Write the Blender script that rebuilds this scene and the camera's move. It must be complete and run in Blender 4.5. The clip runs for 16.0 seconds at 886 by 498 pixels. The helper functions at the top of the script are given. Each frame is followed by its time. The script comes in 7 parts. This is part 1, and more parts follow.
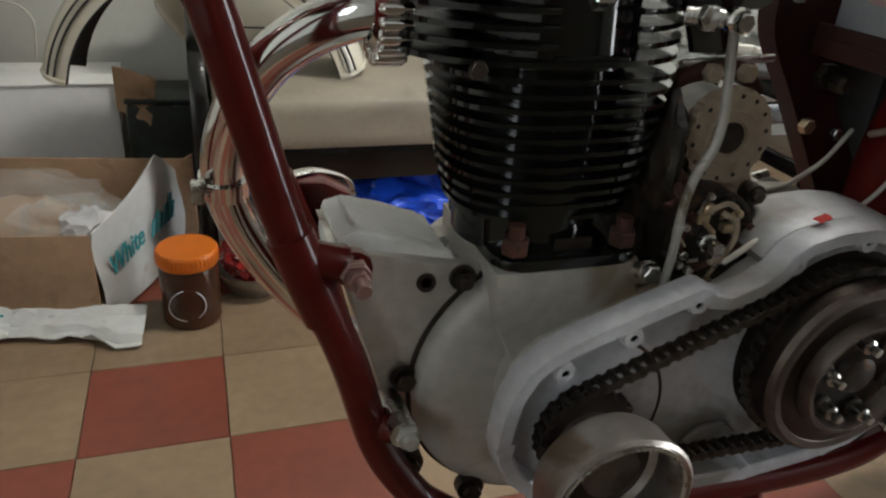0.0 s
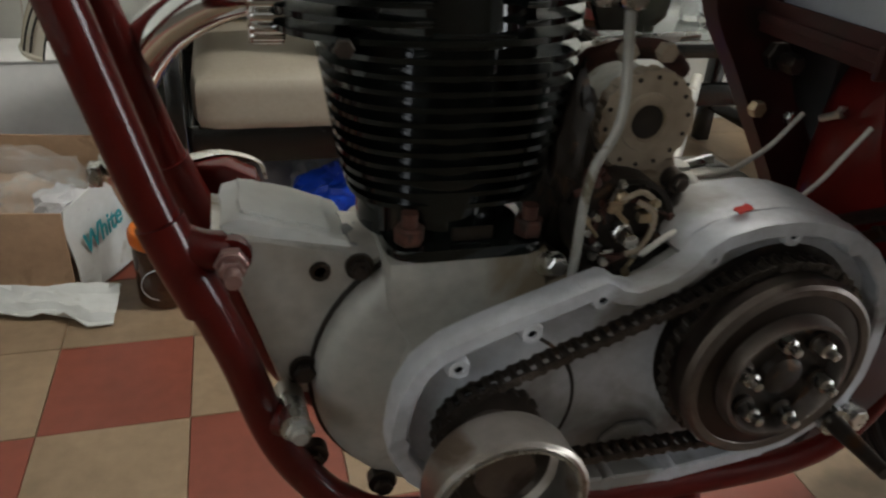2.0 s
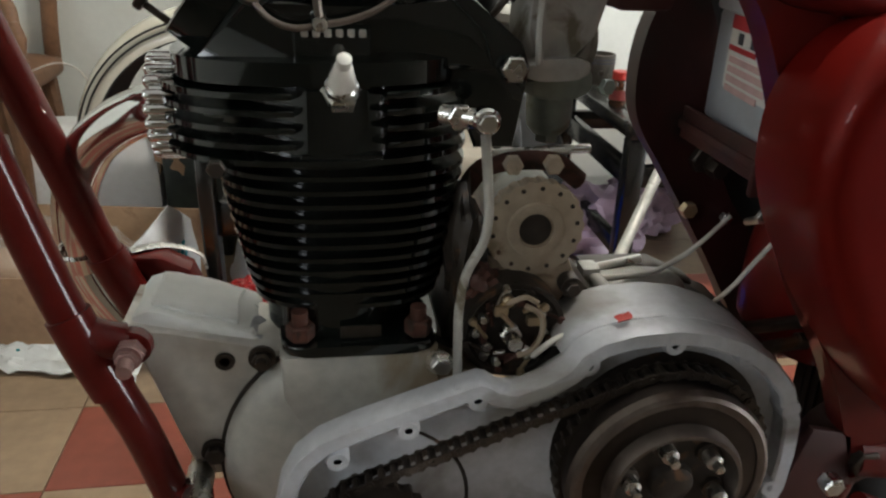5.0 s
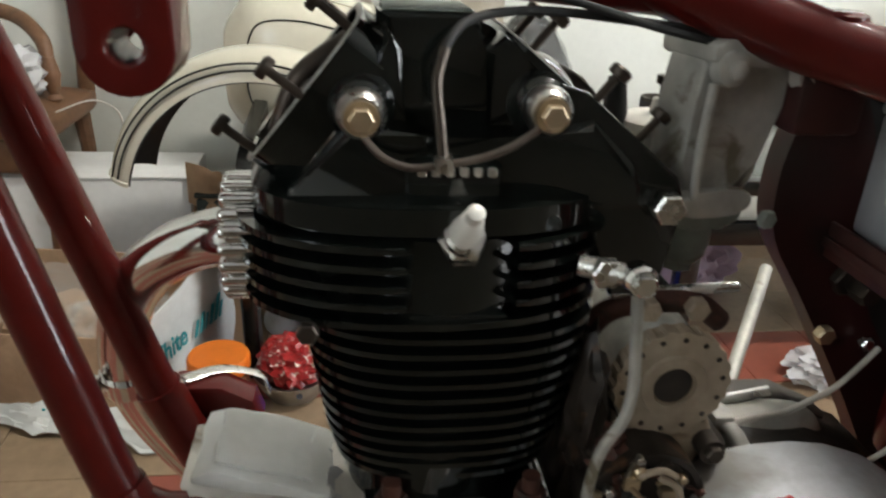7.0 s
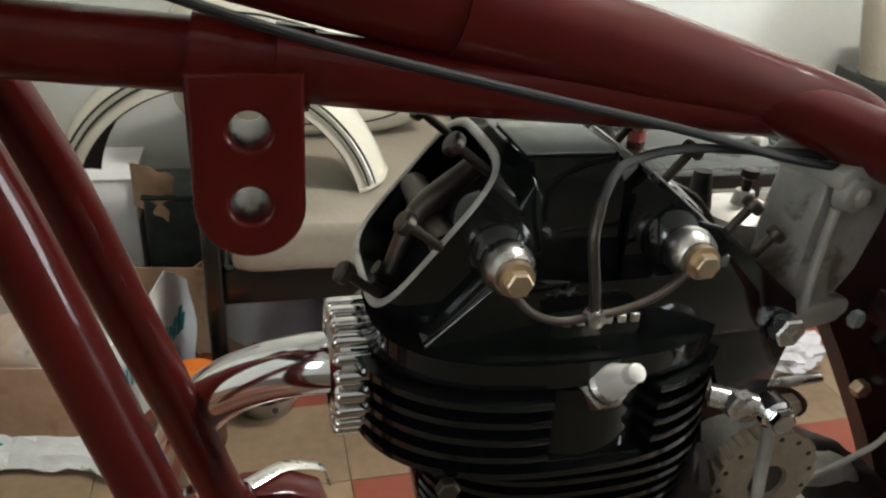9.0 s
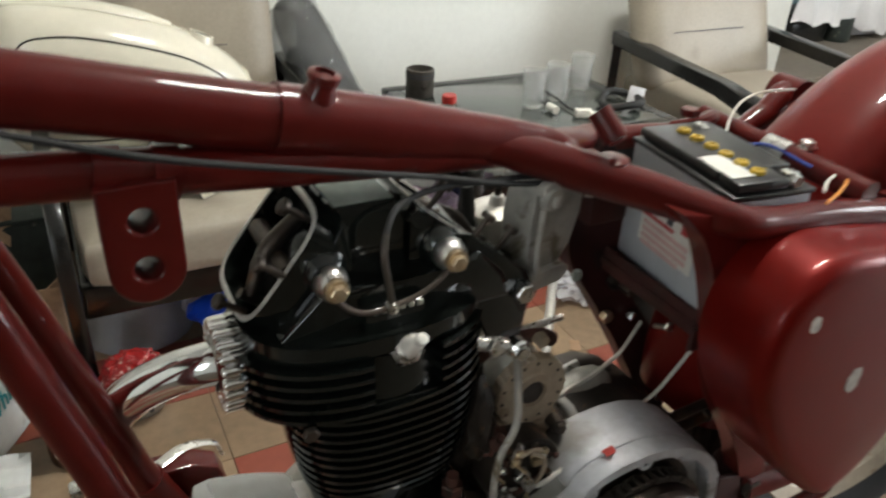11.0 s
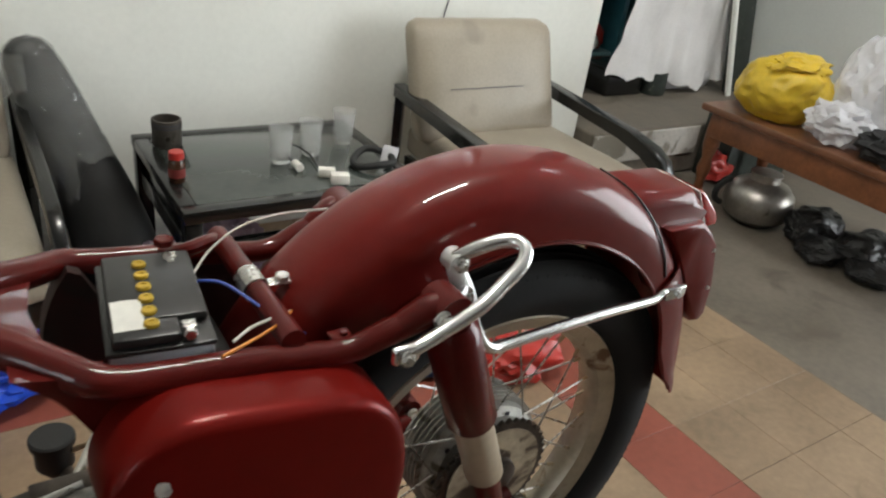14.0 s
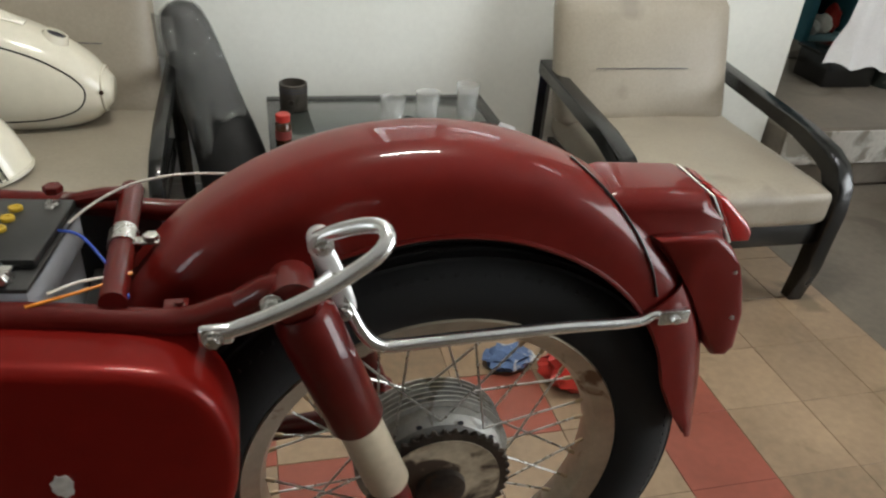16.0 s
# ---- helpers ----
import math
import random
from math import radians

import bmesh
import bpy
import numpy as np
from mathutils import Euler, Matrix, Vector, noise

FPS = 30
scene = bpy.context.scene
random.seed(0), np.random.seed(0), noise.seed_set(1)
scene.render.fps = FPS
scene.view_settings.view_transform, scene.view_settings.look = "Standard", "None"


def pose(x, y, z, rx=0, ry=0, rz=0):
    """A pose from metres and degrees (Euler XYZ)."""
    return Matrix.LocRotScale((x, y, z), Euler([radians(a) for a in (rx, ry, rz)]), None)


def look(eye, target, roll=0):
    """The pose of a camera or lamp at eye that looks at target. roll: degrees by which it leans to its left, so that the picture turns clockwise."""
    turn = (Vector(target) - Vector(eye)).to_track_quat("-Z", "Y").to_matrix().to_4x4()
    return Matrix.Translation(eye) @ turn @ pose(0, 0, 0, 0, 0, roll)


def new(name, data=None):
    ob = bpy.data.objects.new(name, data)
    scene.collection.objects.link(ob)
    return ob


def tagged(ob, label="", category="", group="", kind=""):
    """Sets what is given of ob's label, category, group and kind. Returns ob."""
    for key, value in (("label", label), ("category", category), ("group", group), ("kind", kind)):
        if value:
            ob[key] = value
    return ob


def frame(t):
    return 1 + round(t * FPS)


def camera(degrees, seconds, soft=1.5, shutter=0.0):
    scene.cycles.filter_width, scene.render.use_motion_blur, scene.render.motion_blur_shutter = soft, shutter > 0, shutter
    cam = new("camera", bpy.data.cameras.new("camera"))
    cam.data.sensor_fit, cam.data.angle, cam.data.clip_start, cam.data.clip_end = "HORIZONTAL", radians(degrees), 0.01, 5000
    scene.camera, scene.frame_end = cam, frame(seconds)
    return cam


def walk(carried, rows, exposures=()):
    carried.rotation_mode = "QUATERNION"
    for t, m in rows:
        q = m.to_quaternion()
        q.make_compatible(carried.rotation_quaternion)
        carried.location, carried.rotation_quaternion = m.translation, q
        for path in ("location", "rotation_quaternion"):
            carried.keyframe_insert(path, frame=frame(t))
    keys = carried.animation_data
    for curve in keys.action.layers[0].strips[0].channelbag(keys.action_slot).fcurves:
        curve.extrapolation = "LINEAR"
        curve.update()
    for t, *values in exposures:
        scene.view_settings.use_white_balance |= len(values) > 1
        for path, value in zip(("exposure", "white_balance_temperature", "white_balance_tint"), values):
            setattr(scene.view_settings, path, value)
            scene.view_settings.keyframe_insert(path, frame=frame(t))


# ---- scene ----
cam = camera(61.8, 16.0, soft=2.2, shutter=0.4)
PATH = [
    (0, (0.04, 0.017, 0.753), (0.628, 1.699, -0.154), 4.2),
    (0.5, (0.044, 0.04, 0.756), (0.606, 1.737, -0.139), 4.4),
    (1, (0.046, 0.052, 0.758), (0.628, 1.741, -0.141), 4.5),
    (1.5, (0.075, 0.045, 0.757), (0.62, 1.729, -0.173), 4.7),
    (2, (0.139, 0.015, 0.754), (0.647, 1.692, -0.211), 3.8),
    (2.5, (0.217, -0.027, 0.75), (0.608, 1.678, -0.218), 5.6),
    (3, (0.289, -0.067, 0.744), (0.65, 1.662, -0.194), 5.7),
    (3.5, (0.317, -0.07, 0.761), (0.668, 1.681, -0.14), 4.4),
    (4, (0.298, -0.053, 0.785), (0.621, 1.717, -0.086), 2.4),
    (4.2, (0.29, -0.055, 0.795), (0.612, 1.721, -0.068), 1.9),
    (6.3, (0.266, 0.062, 0.807), (0.479, 1.879, 0.0), 2.4),
    (6.5, (0.27, 0.073, 0.816), (0.466, 1.884, -0.009), 2.0),
    (7, (0.222, 0.097, 0.844), (0.472, 1.911, 0.041), 2.7),
    (7.5, (0.185, 0.129, 0.867), (0.44, 1.94, 0.056), 2.9),
    (8, (0.155, 0.167, 0.887), (0.426, 1.96, 0.042), 3.0),
    (8.2, (0.151, 0.177, 0.893), (0.445, 1.96, 0.035), 3.3),
    (10.3, (0.062, 0.143, 0.949), (0.8, 1.73, -0.018), 3.7),
    (10.5, (0.067, 0.108, 0.954), (0.809, 1.711, 0.017), 2.8),
    (11, (0.083, 0.037, 1.035), (0.926, 1.566, 0.06), 3.0),
    (11.5, (0.134, -0.037, 1.101), (1.027, 1.476, 0.146), 2.2),
    (12, (0.217, -0.093, 1.142), (1.11, 1.433, 0.207), 3.9),
    (12.5, (0.296, -0.147, 1.163), (1.122, 1.435, 0.26), 2.9),
    (13, (0.353, -0.19, 1.167), (1.139, 1.416, 0.269), 3.4),
    (13.5, (0.411, -0.188, 1.172), (1.309, 1.358, 0.276), 4.7),
    (14, (0.498, -0.128, 1.177), (1.544, 1.302, 0.249), 8.1),
    (14.5, (0.58, -0.096, 1.177), (1.607, 1.341, 0.238), 8.2),
    (15, (0.711, -0.131, 1.179), (1.492, 1.44, 0.219), 9.4),
    (15.5, (0.788, -0.178, 1.182), (1.36, 1.454, 0.178), 6.1),
    (16, (0.867, -0.188, 1.168), (1.326, 1.462, 0.136), 4.7),
]
EXPOSURES = [(0.0, -0.45), (2.0, -0.48), (3.5, -0.34), (4.2, -0.18), (7.0, 0.05), (8.0, 0.0), (10.5, -0.12), (11.5, -0.06), (12.5, -0.16), (13.0, -0.20), (14.0, -0.52), (14.5, -0.66), (15.5, -0.58), (16.0, -0.52)]
walk(cam, [(t, look(eye, target, roll)) for t, eye, target, roll in PATH], EXPOSURES)

# ---- world and light ----
world = bpy.data.worlds.new("world")
scene.world = world
world.use_nodes = True
wn = world.node_tree.nodes
sky = wn.new("ShaderNodeTexSky")
sky.sky_type, sky.sun_disc = "NISHITA", False
sky.sun_elevation, sky.sun_rotation = radians(40), radians(120)
world.node_tree.links.new(sky.outputs[0], wn["Background"].inputs[0])
wn["Background"].inputs[1].default_value = 0.1


def area_lamp(name, eye, target, sx, sy, watts, colour):
    data = bpy.data.lights.new(name, "AREA")
    data.shape, data.size, data.size_y, data.energy, data.color = "RECTANGLE", sx, sy, watts, colour
    ob = new(name, data)
    ob.matrix_world = look(eye, target)
    return ob


area_lamp("ceiling_tube_light", (1.20, 0.85, 2.61), (1.20, 0.851, 0.0), 0.6, 0.10, 46, (1.0, 0.97, 0.89))
area_lamp("doorway_daylight", (4.5, -0.7, 1.2), (1.6, 1.6, 0.7), 1.7, 1.8, 60, (1.0, 0.985, 0.95))
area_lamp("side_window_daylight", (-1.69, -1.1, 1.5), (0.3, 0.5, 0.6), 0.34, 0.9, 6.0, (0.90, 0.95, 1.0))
# Added lamp: a skylight is assumed, to brighten the far wall and plinth.
area_lamp("assumed_skylight_fill", (3.2, 1.0, 2.72), (4.3, 2.2, 0.6), 0.5, 0.5, 30, (0.97, 0.98, 1.0))

# ---- helpers ----
ORIGIN = {}
TAU = 2 * math.pi


def mat(name, colour, rough=0.5, metal=0.0, vary=0.12, scale=8.0, fine=60.0, bump=0.05, coat=0.0, alpha=1.0,
        stain=None, stain_at=0.62, stain_scale=14.0, stain_rough=None, trans=0.0, ior=1.45, emit=0.0, random=0.0, spread=0.12):
    """A surface with variation at two scales, wear in a second colour and fine relief."""
    m = bpy.data.materials.new(name)
    m.use_nodes = True
    nt, n = m.node_tree, m.node_tree.nodes
    bsdf = n["Principled BSDF"]
    place = n.new("ShaderNodeNewGeometry").outputs["Position"] if random else n.new("ShaderNodeTexCoord").outputs["Object"]

    def noise_tex(s, detail=4.0, dist=0.0):
        t = n.new("ShaderNodeTexNoise")
        t.inputs["Scale"].default_value, t.inputs["Detail"].default_value, t.inputs["Distortion"].default_value = s, detail, dist
        nt.links.new(place, t.inputs["Vector"])
        return t

    big, small = noise_tex(scale), noise_tex(fine, 6.0)
    mix = n.new("ShaderNodeMath")
    mix.operation = "MULTIPLY_ADD"
    mix.inputs[1].default_value, mix.inputs[2].default_value = 0.65, 0.0
    nt.links.new(big.outputs["Fac"], mix.inputs[0])
    add = n.new("ShaderNodeMath")
    add.operation = "MULTIPLY_ADD"
    add.inputs[1].default_value = 0.35
    nt.links.new(small.outputs["Fac"], add.inputs[0])
    nt.links.new(mix.outputs[0], add.inputs[2])
    last = add.outputs[0]
    if random:
        info = n.new("ShaderNodeObjectInfo")
        r = n.new("ShaderNodeMath")
        r.operation = "MULTIPLY_ADD"
        r.inputs[1].default_value, r.inputs[2].default_value = random, -random / 2
        nt.links.new(info.outputs["Random"], r.inputs[0])
        r2 = n.new("ShaderNodeMath")
        nt.links.new(r.outputs[0], r2.inputs[0])
        nt.links.new(last, r2.inputs[1])
        last = r2.outputs[0]
    ramp = n.new("ShaderNodeValToRGB")
    lo, hi = (max(0.0, 1 - vary * 2.2), 1 + vary * 1.6)
    ramp.color_ramp.elements[0].position, ramp.color_ramp.elements[1].position = 0.28, 0.72
    ramp.color_ramp.elements[0].color = (*[min(1, c * lo) for c in colour], 1)
    ramp.color_ramp.elements[1].color = (*[min(1, c * hi) for c in colour], 1)
    nt.links.new(last, ramp.inputs[0])
    out = ramp.outputs[0]
    rr = n.new("ShaderNodeMapRange")
    rr.inputs["To Min"].default_value, rr.inputs["To Max"].default_value = max(0.02, rough - spread * rough), min(1, rough + spread * rough * 2)
    nt.links.new(last, rr.inputs["Value"])
    rough_out = rr.outputs[0]
    if stain:
        sn = noise_tex(stain_scale, 7.0, 0.6)
        sr = n.new("ShaderNodeValToRGB")
        sr.color_ramp.elements[0].position, sr.color_ramp.elements[1].position = stain_at, min(1.0, stain_at + 0.09)
        nt.links.new(sn.outputs["Fac"], sr.inputs[0])
        mx = n.new("ShaderNodeMix")
        mx.data_type = "RGBA"
        mx.inputs["B"].default_value = (*stain, 1)
        nt.links.new(sr.outputs[0], mx.inputs["Factor"])
        nt.links.new(out, mx.inputs["A"])
        out = mx.outputs["Result"]
        if stain_rough is not None:
            mr = n.new("ShaderNodeMix")
            mr.inputs["B"].default_value = stain_rough
            nt.links.new(sr.outputs[0], mr.inputs["Factor"])
            nt.links.new(rough_out, mr.inputs["A"])
            rough_out = mr.outputs["Result"]
    nt.links.new(out, bsdf.inputs["Base Color"])
    nt.links.new(rough_out, bsdf.inputs["Roughness"])
    bsdf.inputs["Metallic"].default_value = metal
    bsdf.inputs["Coat Weight"].default_value, bsdf.inputs["Coat Roughness"].default_value = coat, 0.04
    bsdf.inputs["Alpha"].default_value = alpha
    bsdf.inputs["Transmission Weight"].default_value, bsdf.inputs["IOR"].default_value = trans, ior
    if emit:
        bsdf.inputs["Emission Color"].default_value = (*colour, 1)
        bsdf.inputs["Emission Strength"].default_value = emit
    if bump:
        b = n.new("ShaderNodeBump")
        b.inputs["Strength"].default_value, b.inputs["Distance"].default_value = bump, 0.004
        nt.links.new(add.outputs[0], b.inputs["Height"])
        nt.links.new(b.outputs[0], bsdf.inputs["Normal"])
    return m


def thing(name, at, label, category, group="", kind=""):
    ob = new(name)
    ob.empty_display_size = 0.05
    ob.location = at
    ORIGIN[ob] = Vector(at)
    return tagged(ob, label, category, group, kind)


def finish(bm, material, name, smooth=35.0):
    bmesh.ops.recalc_face_normals(bm, faces=bm.faces)
    me = bpy.data.meshes.new(name)
    bm.to_mesh(me)
    bm.free()
    for mm in (material if isinstance(material, (list, tuple)) else [material]):
        me.materials.append(mm)
    if smooth:
        me.polygons.foreach_set("use_smooth", [True] * len(me.polygons))
        me.set_sharp_from_angle(angle=radians(smooth))
    return me


def part(name, bm, material, parent, label="", smooth=35.0, kind=""):
    """Links a bmesh, given in world metres, as one mesh under a thing or a part."""
    at = ORIGIN[parent]
    bm.transform(Matrix.Translation(-at))
    ob = new(name, finish(bm, material, name, smooth))
    ob.parent = parent
    ORIGIN[ob] = at
    return tagged(ob, label, kind=kind)


def solo(name, bm, material, label, category, at=(0, 0, 0), smooth=35.0, kind="", group=""):
    """A thing that is one mesh."""
    at = Vector(at)
    bm.transform(Matrix.Translation(-at))
    ob = new(name, finish(bm, material, name, smooth))
    ob.location = at
    ORIGIN[ob] = at
    return tagged(ob, label, category, group, kind)


def box(x0, x1, y0, y1, z0, z1, bevel=0.0, segs=2, m=None):
    bm = bmesh.new()
    bmesh.ops.create_cube(bm, size=1.0)
    for v in bm.verts:
        v.co = Vector((x0 + (v.co.x + 0.5) * (x1 - x0), y0 + (v.co.y + 0.5) * (y1 - y0), z0 + (v.co.z + 0.5) * (z1 - z0)))
    if bevel:
        bmesh.ops.bevel(bm, geom=bm.edges[:], offset=bevel, segments=segs, profile=0.5, affect="EDGES")
    if m:
        bm.transform(m)
    return bm


def join(*bms):
    """Joins bmeshes into the first."""
    first = bms[0]
    for b in bms[1:]:
        me = bpy.data.meshes.new("tmp")
        b.to_mesh(me)
        b.free()
        first.from_mesh(me)
        bpy.data.meshes.remove(me)
    return first


def prism(outline, y0, y1, bevel=0.0, segs=2):
    """An outline in x and z, drawn out from y0 to y1."""
    bm = bmesh.new()
    near = [bm.verts.new((x, y0, z)) for x, z in outline]
    far = [bm.verts.new((x, y1, z)) for x, z in outline]
    bm.faces.new(near)
    bm.faces.new(far[::-1])
    for i in range(len(near)):
        j = (i + 1) % len(near)
        bm.faces.new((near[i], far[i], far[j], near[j]))
    if bevel:
        edges = [e for e in bm.edges if abs(e.verts[0].co.y - e.verts[1].co.y) < 1e-6]
        bmesh.ops.bevel(bm, geom=edges, offset=bevel, segments=segs, profile=0.5, affect="EDGES", clamp_overlap=True)
    return bm


def curve_points(points, per=6, closed=False):
    """A Catmull-Rom line through points."""
    pts = [Vector(p) for p in points]
    if len(pts) < 3 or per < 2:
        return pts
    out, n = [], len(pts)
    for i in range(n if closed else n - 1):
        p0 = pts[(i - 1) % n] if closed or i > 0 else pts[0] * 2 - pts[1]
        p1, p2 = pts[i % n], pts[(i + 1) % n]
        p3 = pts[(i + 2) % n] if closed or i + 2 < n else pts[-1] * 2 - pts[-2]
        for k in range(per):
            t = k / per
            out.append(0.5 * (2 * p1 + (p2 - p0) * t + (2 * p0 - 5 * p1 + 4 * p2 - p3) * t * t + (3 * p1 - p0 - 3 * p2 + p3) * t ** 3))
    if not closed:
        out.append(pts[-1])
    return out


def sweep(points, radius, sides=14, per=6, closed=False, flat=1.0, up=None, ends=True):
    """A tube along a line; radius may be one number or one for each given point. flat squeezes it across."""
    line = curve_points(points, per, closed)
    n = len(line)
    if isinstance(radius, (int, float)):
        rad = [radius] * n
    else:
        rad = [float(r) for r in np.interp(np.linspace(0, len(points) - 1, n), range(len(points)), radius)]
    bm, rings, side = bmesh.new(), [], None
    for i, p in enumerate(line):
        a, b = line[(i - 1) % n] if closed or i else line[0], line[(i + 1) % n] if closed or i < n - 1 else line[-1]
        d = (b - a).normalized()
        if side is None:
            ref = Vector(up) if up else (Vector((0, 0, 1)) if abs(d.z) < 0.9 else Vector((0, 1, 0)))
            side = d.cross(ref).normalized()
        side = (side - d * side.dot(d)).normalized()
        other = d.cross(side)
        rings.append([bm.verts.new(p + rad[i] * (math.cos(TAU * k / sides) * side + flat * math.sin(TAU * k / sides) * other)) for k in range(sides)])
    for i in range(n if closed else n - 1):
        r, s = rings[i], rings[(i + 1) % n]
        for k in range(sides):
            bm.faces.new((r[k], r[(k + 1) % sides], s[(k + 1) % sides], s[k]))
    if not closed and ends:
        bm.faces.new(rings[0][::-1])
        bm.faces.new(rings[-1])
    return bm


def spin_at(at, axis="y"):
    """A pose whose local z runs towards -y (axis y), along x (axis x) or up (axis z)."""
    turn = {"y": (90, 0, 0), "x": (0, 90, 0), "z": (0, 0, 0)}[axis]
    return pose(*at, *turn)


def lathe(profile, m, segs=32, closed=False):
    """A profile of (radius, height), turned round local z."""
    bm, rings = bmesh.new(), []
    for r, hgt in profile:
        if r < 1e-6:
            rings.append([bm.verts.new((0, 0, hgt))])
        else:
            rings.append([bm.verts.new((r * math.cos(TAU * k / segs), r * math.sin(TAU * k / segs), hgt)) for k in range(segs)])
    pairs = list(zip(rings, rings[1:])) + ([(rings[-1], rings[0])] if closed else [])
    for a, b in pairs:
        for k in range(segs):
            j = (k + 1) % segs
            if len(a) == 1 and len(b) > 1:
                bm.faces.new((a[0], b[j], b[k]))
            elif len(b) == 1 and len(a) > 1:
                bm.faces.new((a[k], a[j], b[0]))
            elif len(a) > 1:
                bm.faces.new((a[k], a[j], b[j], b[k]))
    if not closed:
        for ring, flip in ((rings[0], True), (rings[-1], False)):
            if len(ring) > 1:
                bm.faces.new(ring[::-1] if flip else ring)
    bm.transform(m)
    return bm


def rod(a, b, r, sides=12, r2=None):
    return sweep([a, b], [r, r2 if r2 is not None else r], sides, 1)


def hexagon(at, r, depth, axis="y", turn=0.0):
    bm = lathe([(r * 0.86, 0), (r, depth * 0.12), (r, depth * 0.88), (r * 0.86, depth)], pose(0, 0, 0, 0, 0, turn), 6)
    bm.transform(spin_at(at, axis))
    return bm


def rounded(cx, cz, hx, hz, power=5.0, n=40):
    pts = []
    for k in range(n):
        a = TAU * k / n
        c, s = math.cos(a), math.sin(a)
        pts.append((cx + hx * math.copysign(abs(c) ** (2 / power), c), cz + hz * math.copysign(abs(s) ** (2 / power), s)))
    return pts


def lump(at, size, rough=0.25, freq=3.0, seed=0.0, sub=4, floor=None, crease=0.0):
    """A crumpled bag-like lump."""
    bm = bmesh.new()
    bmesh.ops.create_icosphere(bm, subdivisions=sub, radius=1.0)
    off = Vector((seed, seed * 1.7, -seed))
    for v in bm.verts:
        d = v.co.normalized()
        k = 1 + rough * noise.noise(d * freq + off) + crease * (0.5 - abs(noise.noise(d * freq * 2.6 + off * 2)))
        v.co = Vector((d.x * k * size[0], d.y * k * size[1], d.z * k * size[2])) + Vector(at)
        if floor is not None:
            v.co.z = max(v.co.z, floor + 0.002)
    return bm


def sheet(grid, thick=0.0015):
    """A thin cloth or paper from rows of points, given thickness."""
    bm = bmesh.new()
    vs = [[bm.verts.new(p) for p in row] for row in grid]
    for i in range(len(vs) - 1):
        for j in range(len(vs[0]) - 1):
            bm.faces.new((vs[i][j], vs[i + 1][j], vs[i + 1][j + 1], vs[i][j + 1]))
    bmesh.ops.recalc_face_normals(bm, faces=bm.faces)
    bmesh.ops.solidify(bm, geom=bm.faces[:], thickness=thick)
    return bm


# ---- materials ----
RED = mat("maroon_paint", (0.082, 0.0062, 0.0046), 0.40, 0, 0.12, 5, 40, 0.09, coat=0.5, stain=(0.064, 0.009, 0.007), stain_at=0.64, stain_scale=9)
RED_GUARD = mat("red_bodywork_paint", (0.128, 0.0092, 0.0068), 0.36, 0, 0.10, 5, 40, 0.06, coat=0.40, stain=(0.115, 0.016, 0.011), stain_at=0.64, stain_scale=9)
RED_BRIGHT = mat("red_panel_paint", (0.140, 0.0055, 0.0036), 0.36, 0.25, 0.08, 4, 40, 0.02, coat=0.18)
for paint, level in ((RED, 0.10), (RED_GUARD, 0.10), (RED_BRIGHT, 0.10)):
    paint.node_tree.nodes["Principled BSDF"].inputs["Specular IOR Level"].default_value = level
# Darker copy of RED: shade among the inner parts put into grimy paint.
RED_GRIMY_SHADED = mat("grimy_shaded_maroon_paint", (0.036, 0.0062, 0.0050), 0.5, 0, 0.25, 9, 60, 0.06, stain=(0.016, 0.009, 0.007), stain_at=0.55, stain_scale=12)
BLACK = mat("black_enamel", (0.0062, 0.0078, 0.0068), 0.075, 0, 0.25, 9, 90, 0.03, coat=0.25, stain=(0.016, 0.017, 0.015), stain_at=0.62, stain_rough=0.35)
BLACK.node_tree.nodes["Principled BSDF"].inputs["Specular IOR Level"].default_value = 0.5
ALLOY = mat("dull_aluminium", (0.60, 0.575, 0.53), 0.36, 0.35, 0.16, 9, 80, 0.10, stain=(0.28, 0.235, 0.18), stain_at=0.55, stain_scale=11, stain_rough=0.5)
ALLOY_BRIGHT = mat("machined_aluminium", (0.50, 0.51, 0.535), 0.45, 0.15, 0.14, 10, 120, 0.04, stain=(0.24, 0.225, 0.21), stain_at=0.56, stain_scale=8)
ALLOY_PAINT = mat("silver_painted_aluminium", (0.47, 0.455, 0.41), 0.5, 0.25, 0.14, 12, 90, 0.06, stain=(0.25, 0.20, 0.14), stain_at=0.53, stain_scale=7)
STEEL = mat("dark_oily_steel", (0.075, 0.062, 0.052), 0.38, 0.85, 0.25, 20, 90, 0.08, stain=(0.12, 0.06, 0.03), stain_at=0.63, stain_scale=24, stain_rough=0.6)
CLUTCH = mat("oily_clutch_steel", (0.058, 0.045, 0.038), 0.32, 0.85, 0.18, 10, 70, 0.04, stain=(0.034, 0.024, 0.019), stain_at=0.6, stain_scale=9)
CUP = mat("worn_bright_cup", (0.46, 0.42, 0.38), 0.28, 0.9, 0.15, 12, 90, 0.06, stain=(0.2, 0.15, 0.11), stain_at=0.56, stain_scale=16, stain_rough=0.45)
BRIGHT = mat("bright_steel", (0.62, 0.61, 0.58), 0.26, 1.0, 0.12, 30, 120, 0.04, stain=(0.3, 0.22, 0.14), stain_at=0.68, stain_scale=40)
CHROME = mat("chrome", (0.78, 0.78, 0.77), 0.09, 1.0, 0.05, 14, 80, 0.015, stain=(0.45, 0.40, 0.34), stain_at=0.72, stain_scale=22, stain_rough=0.3)
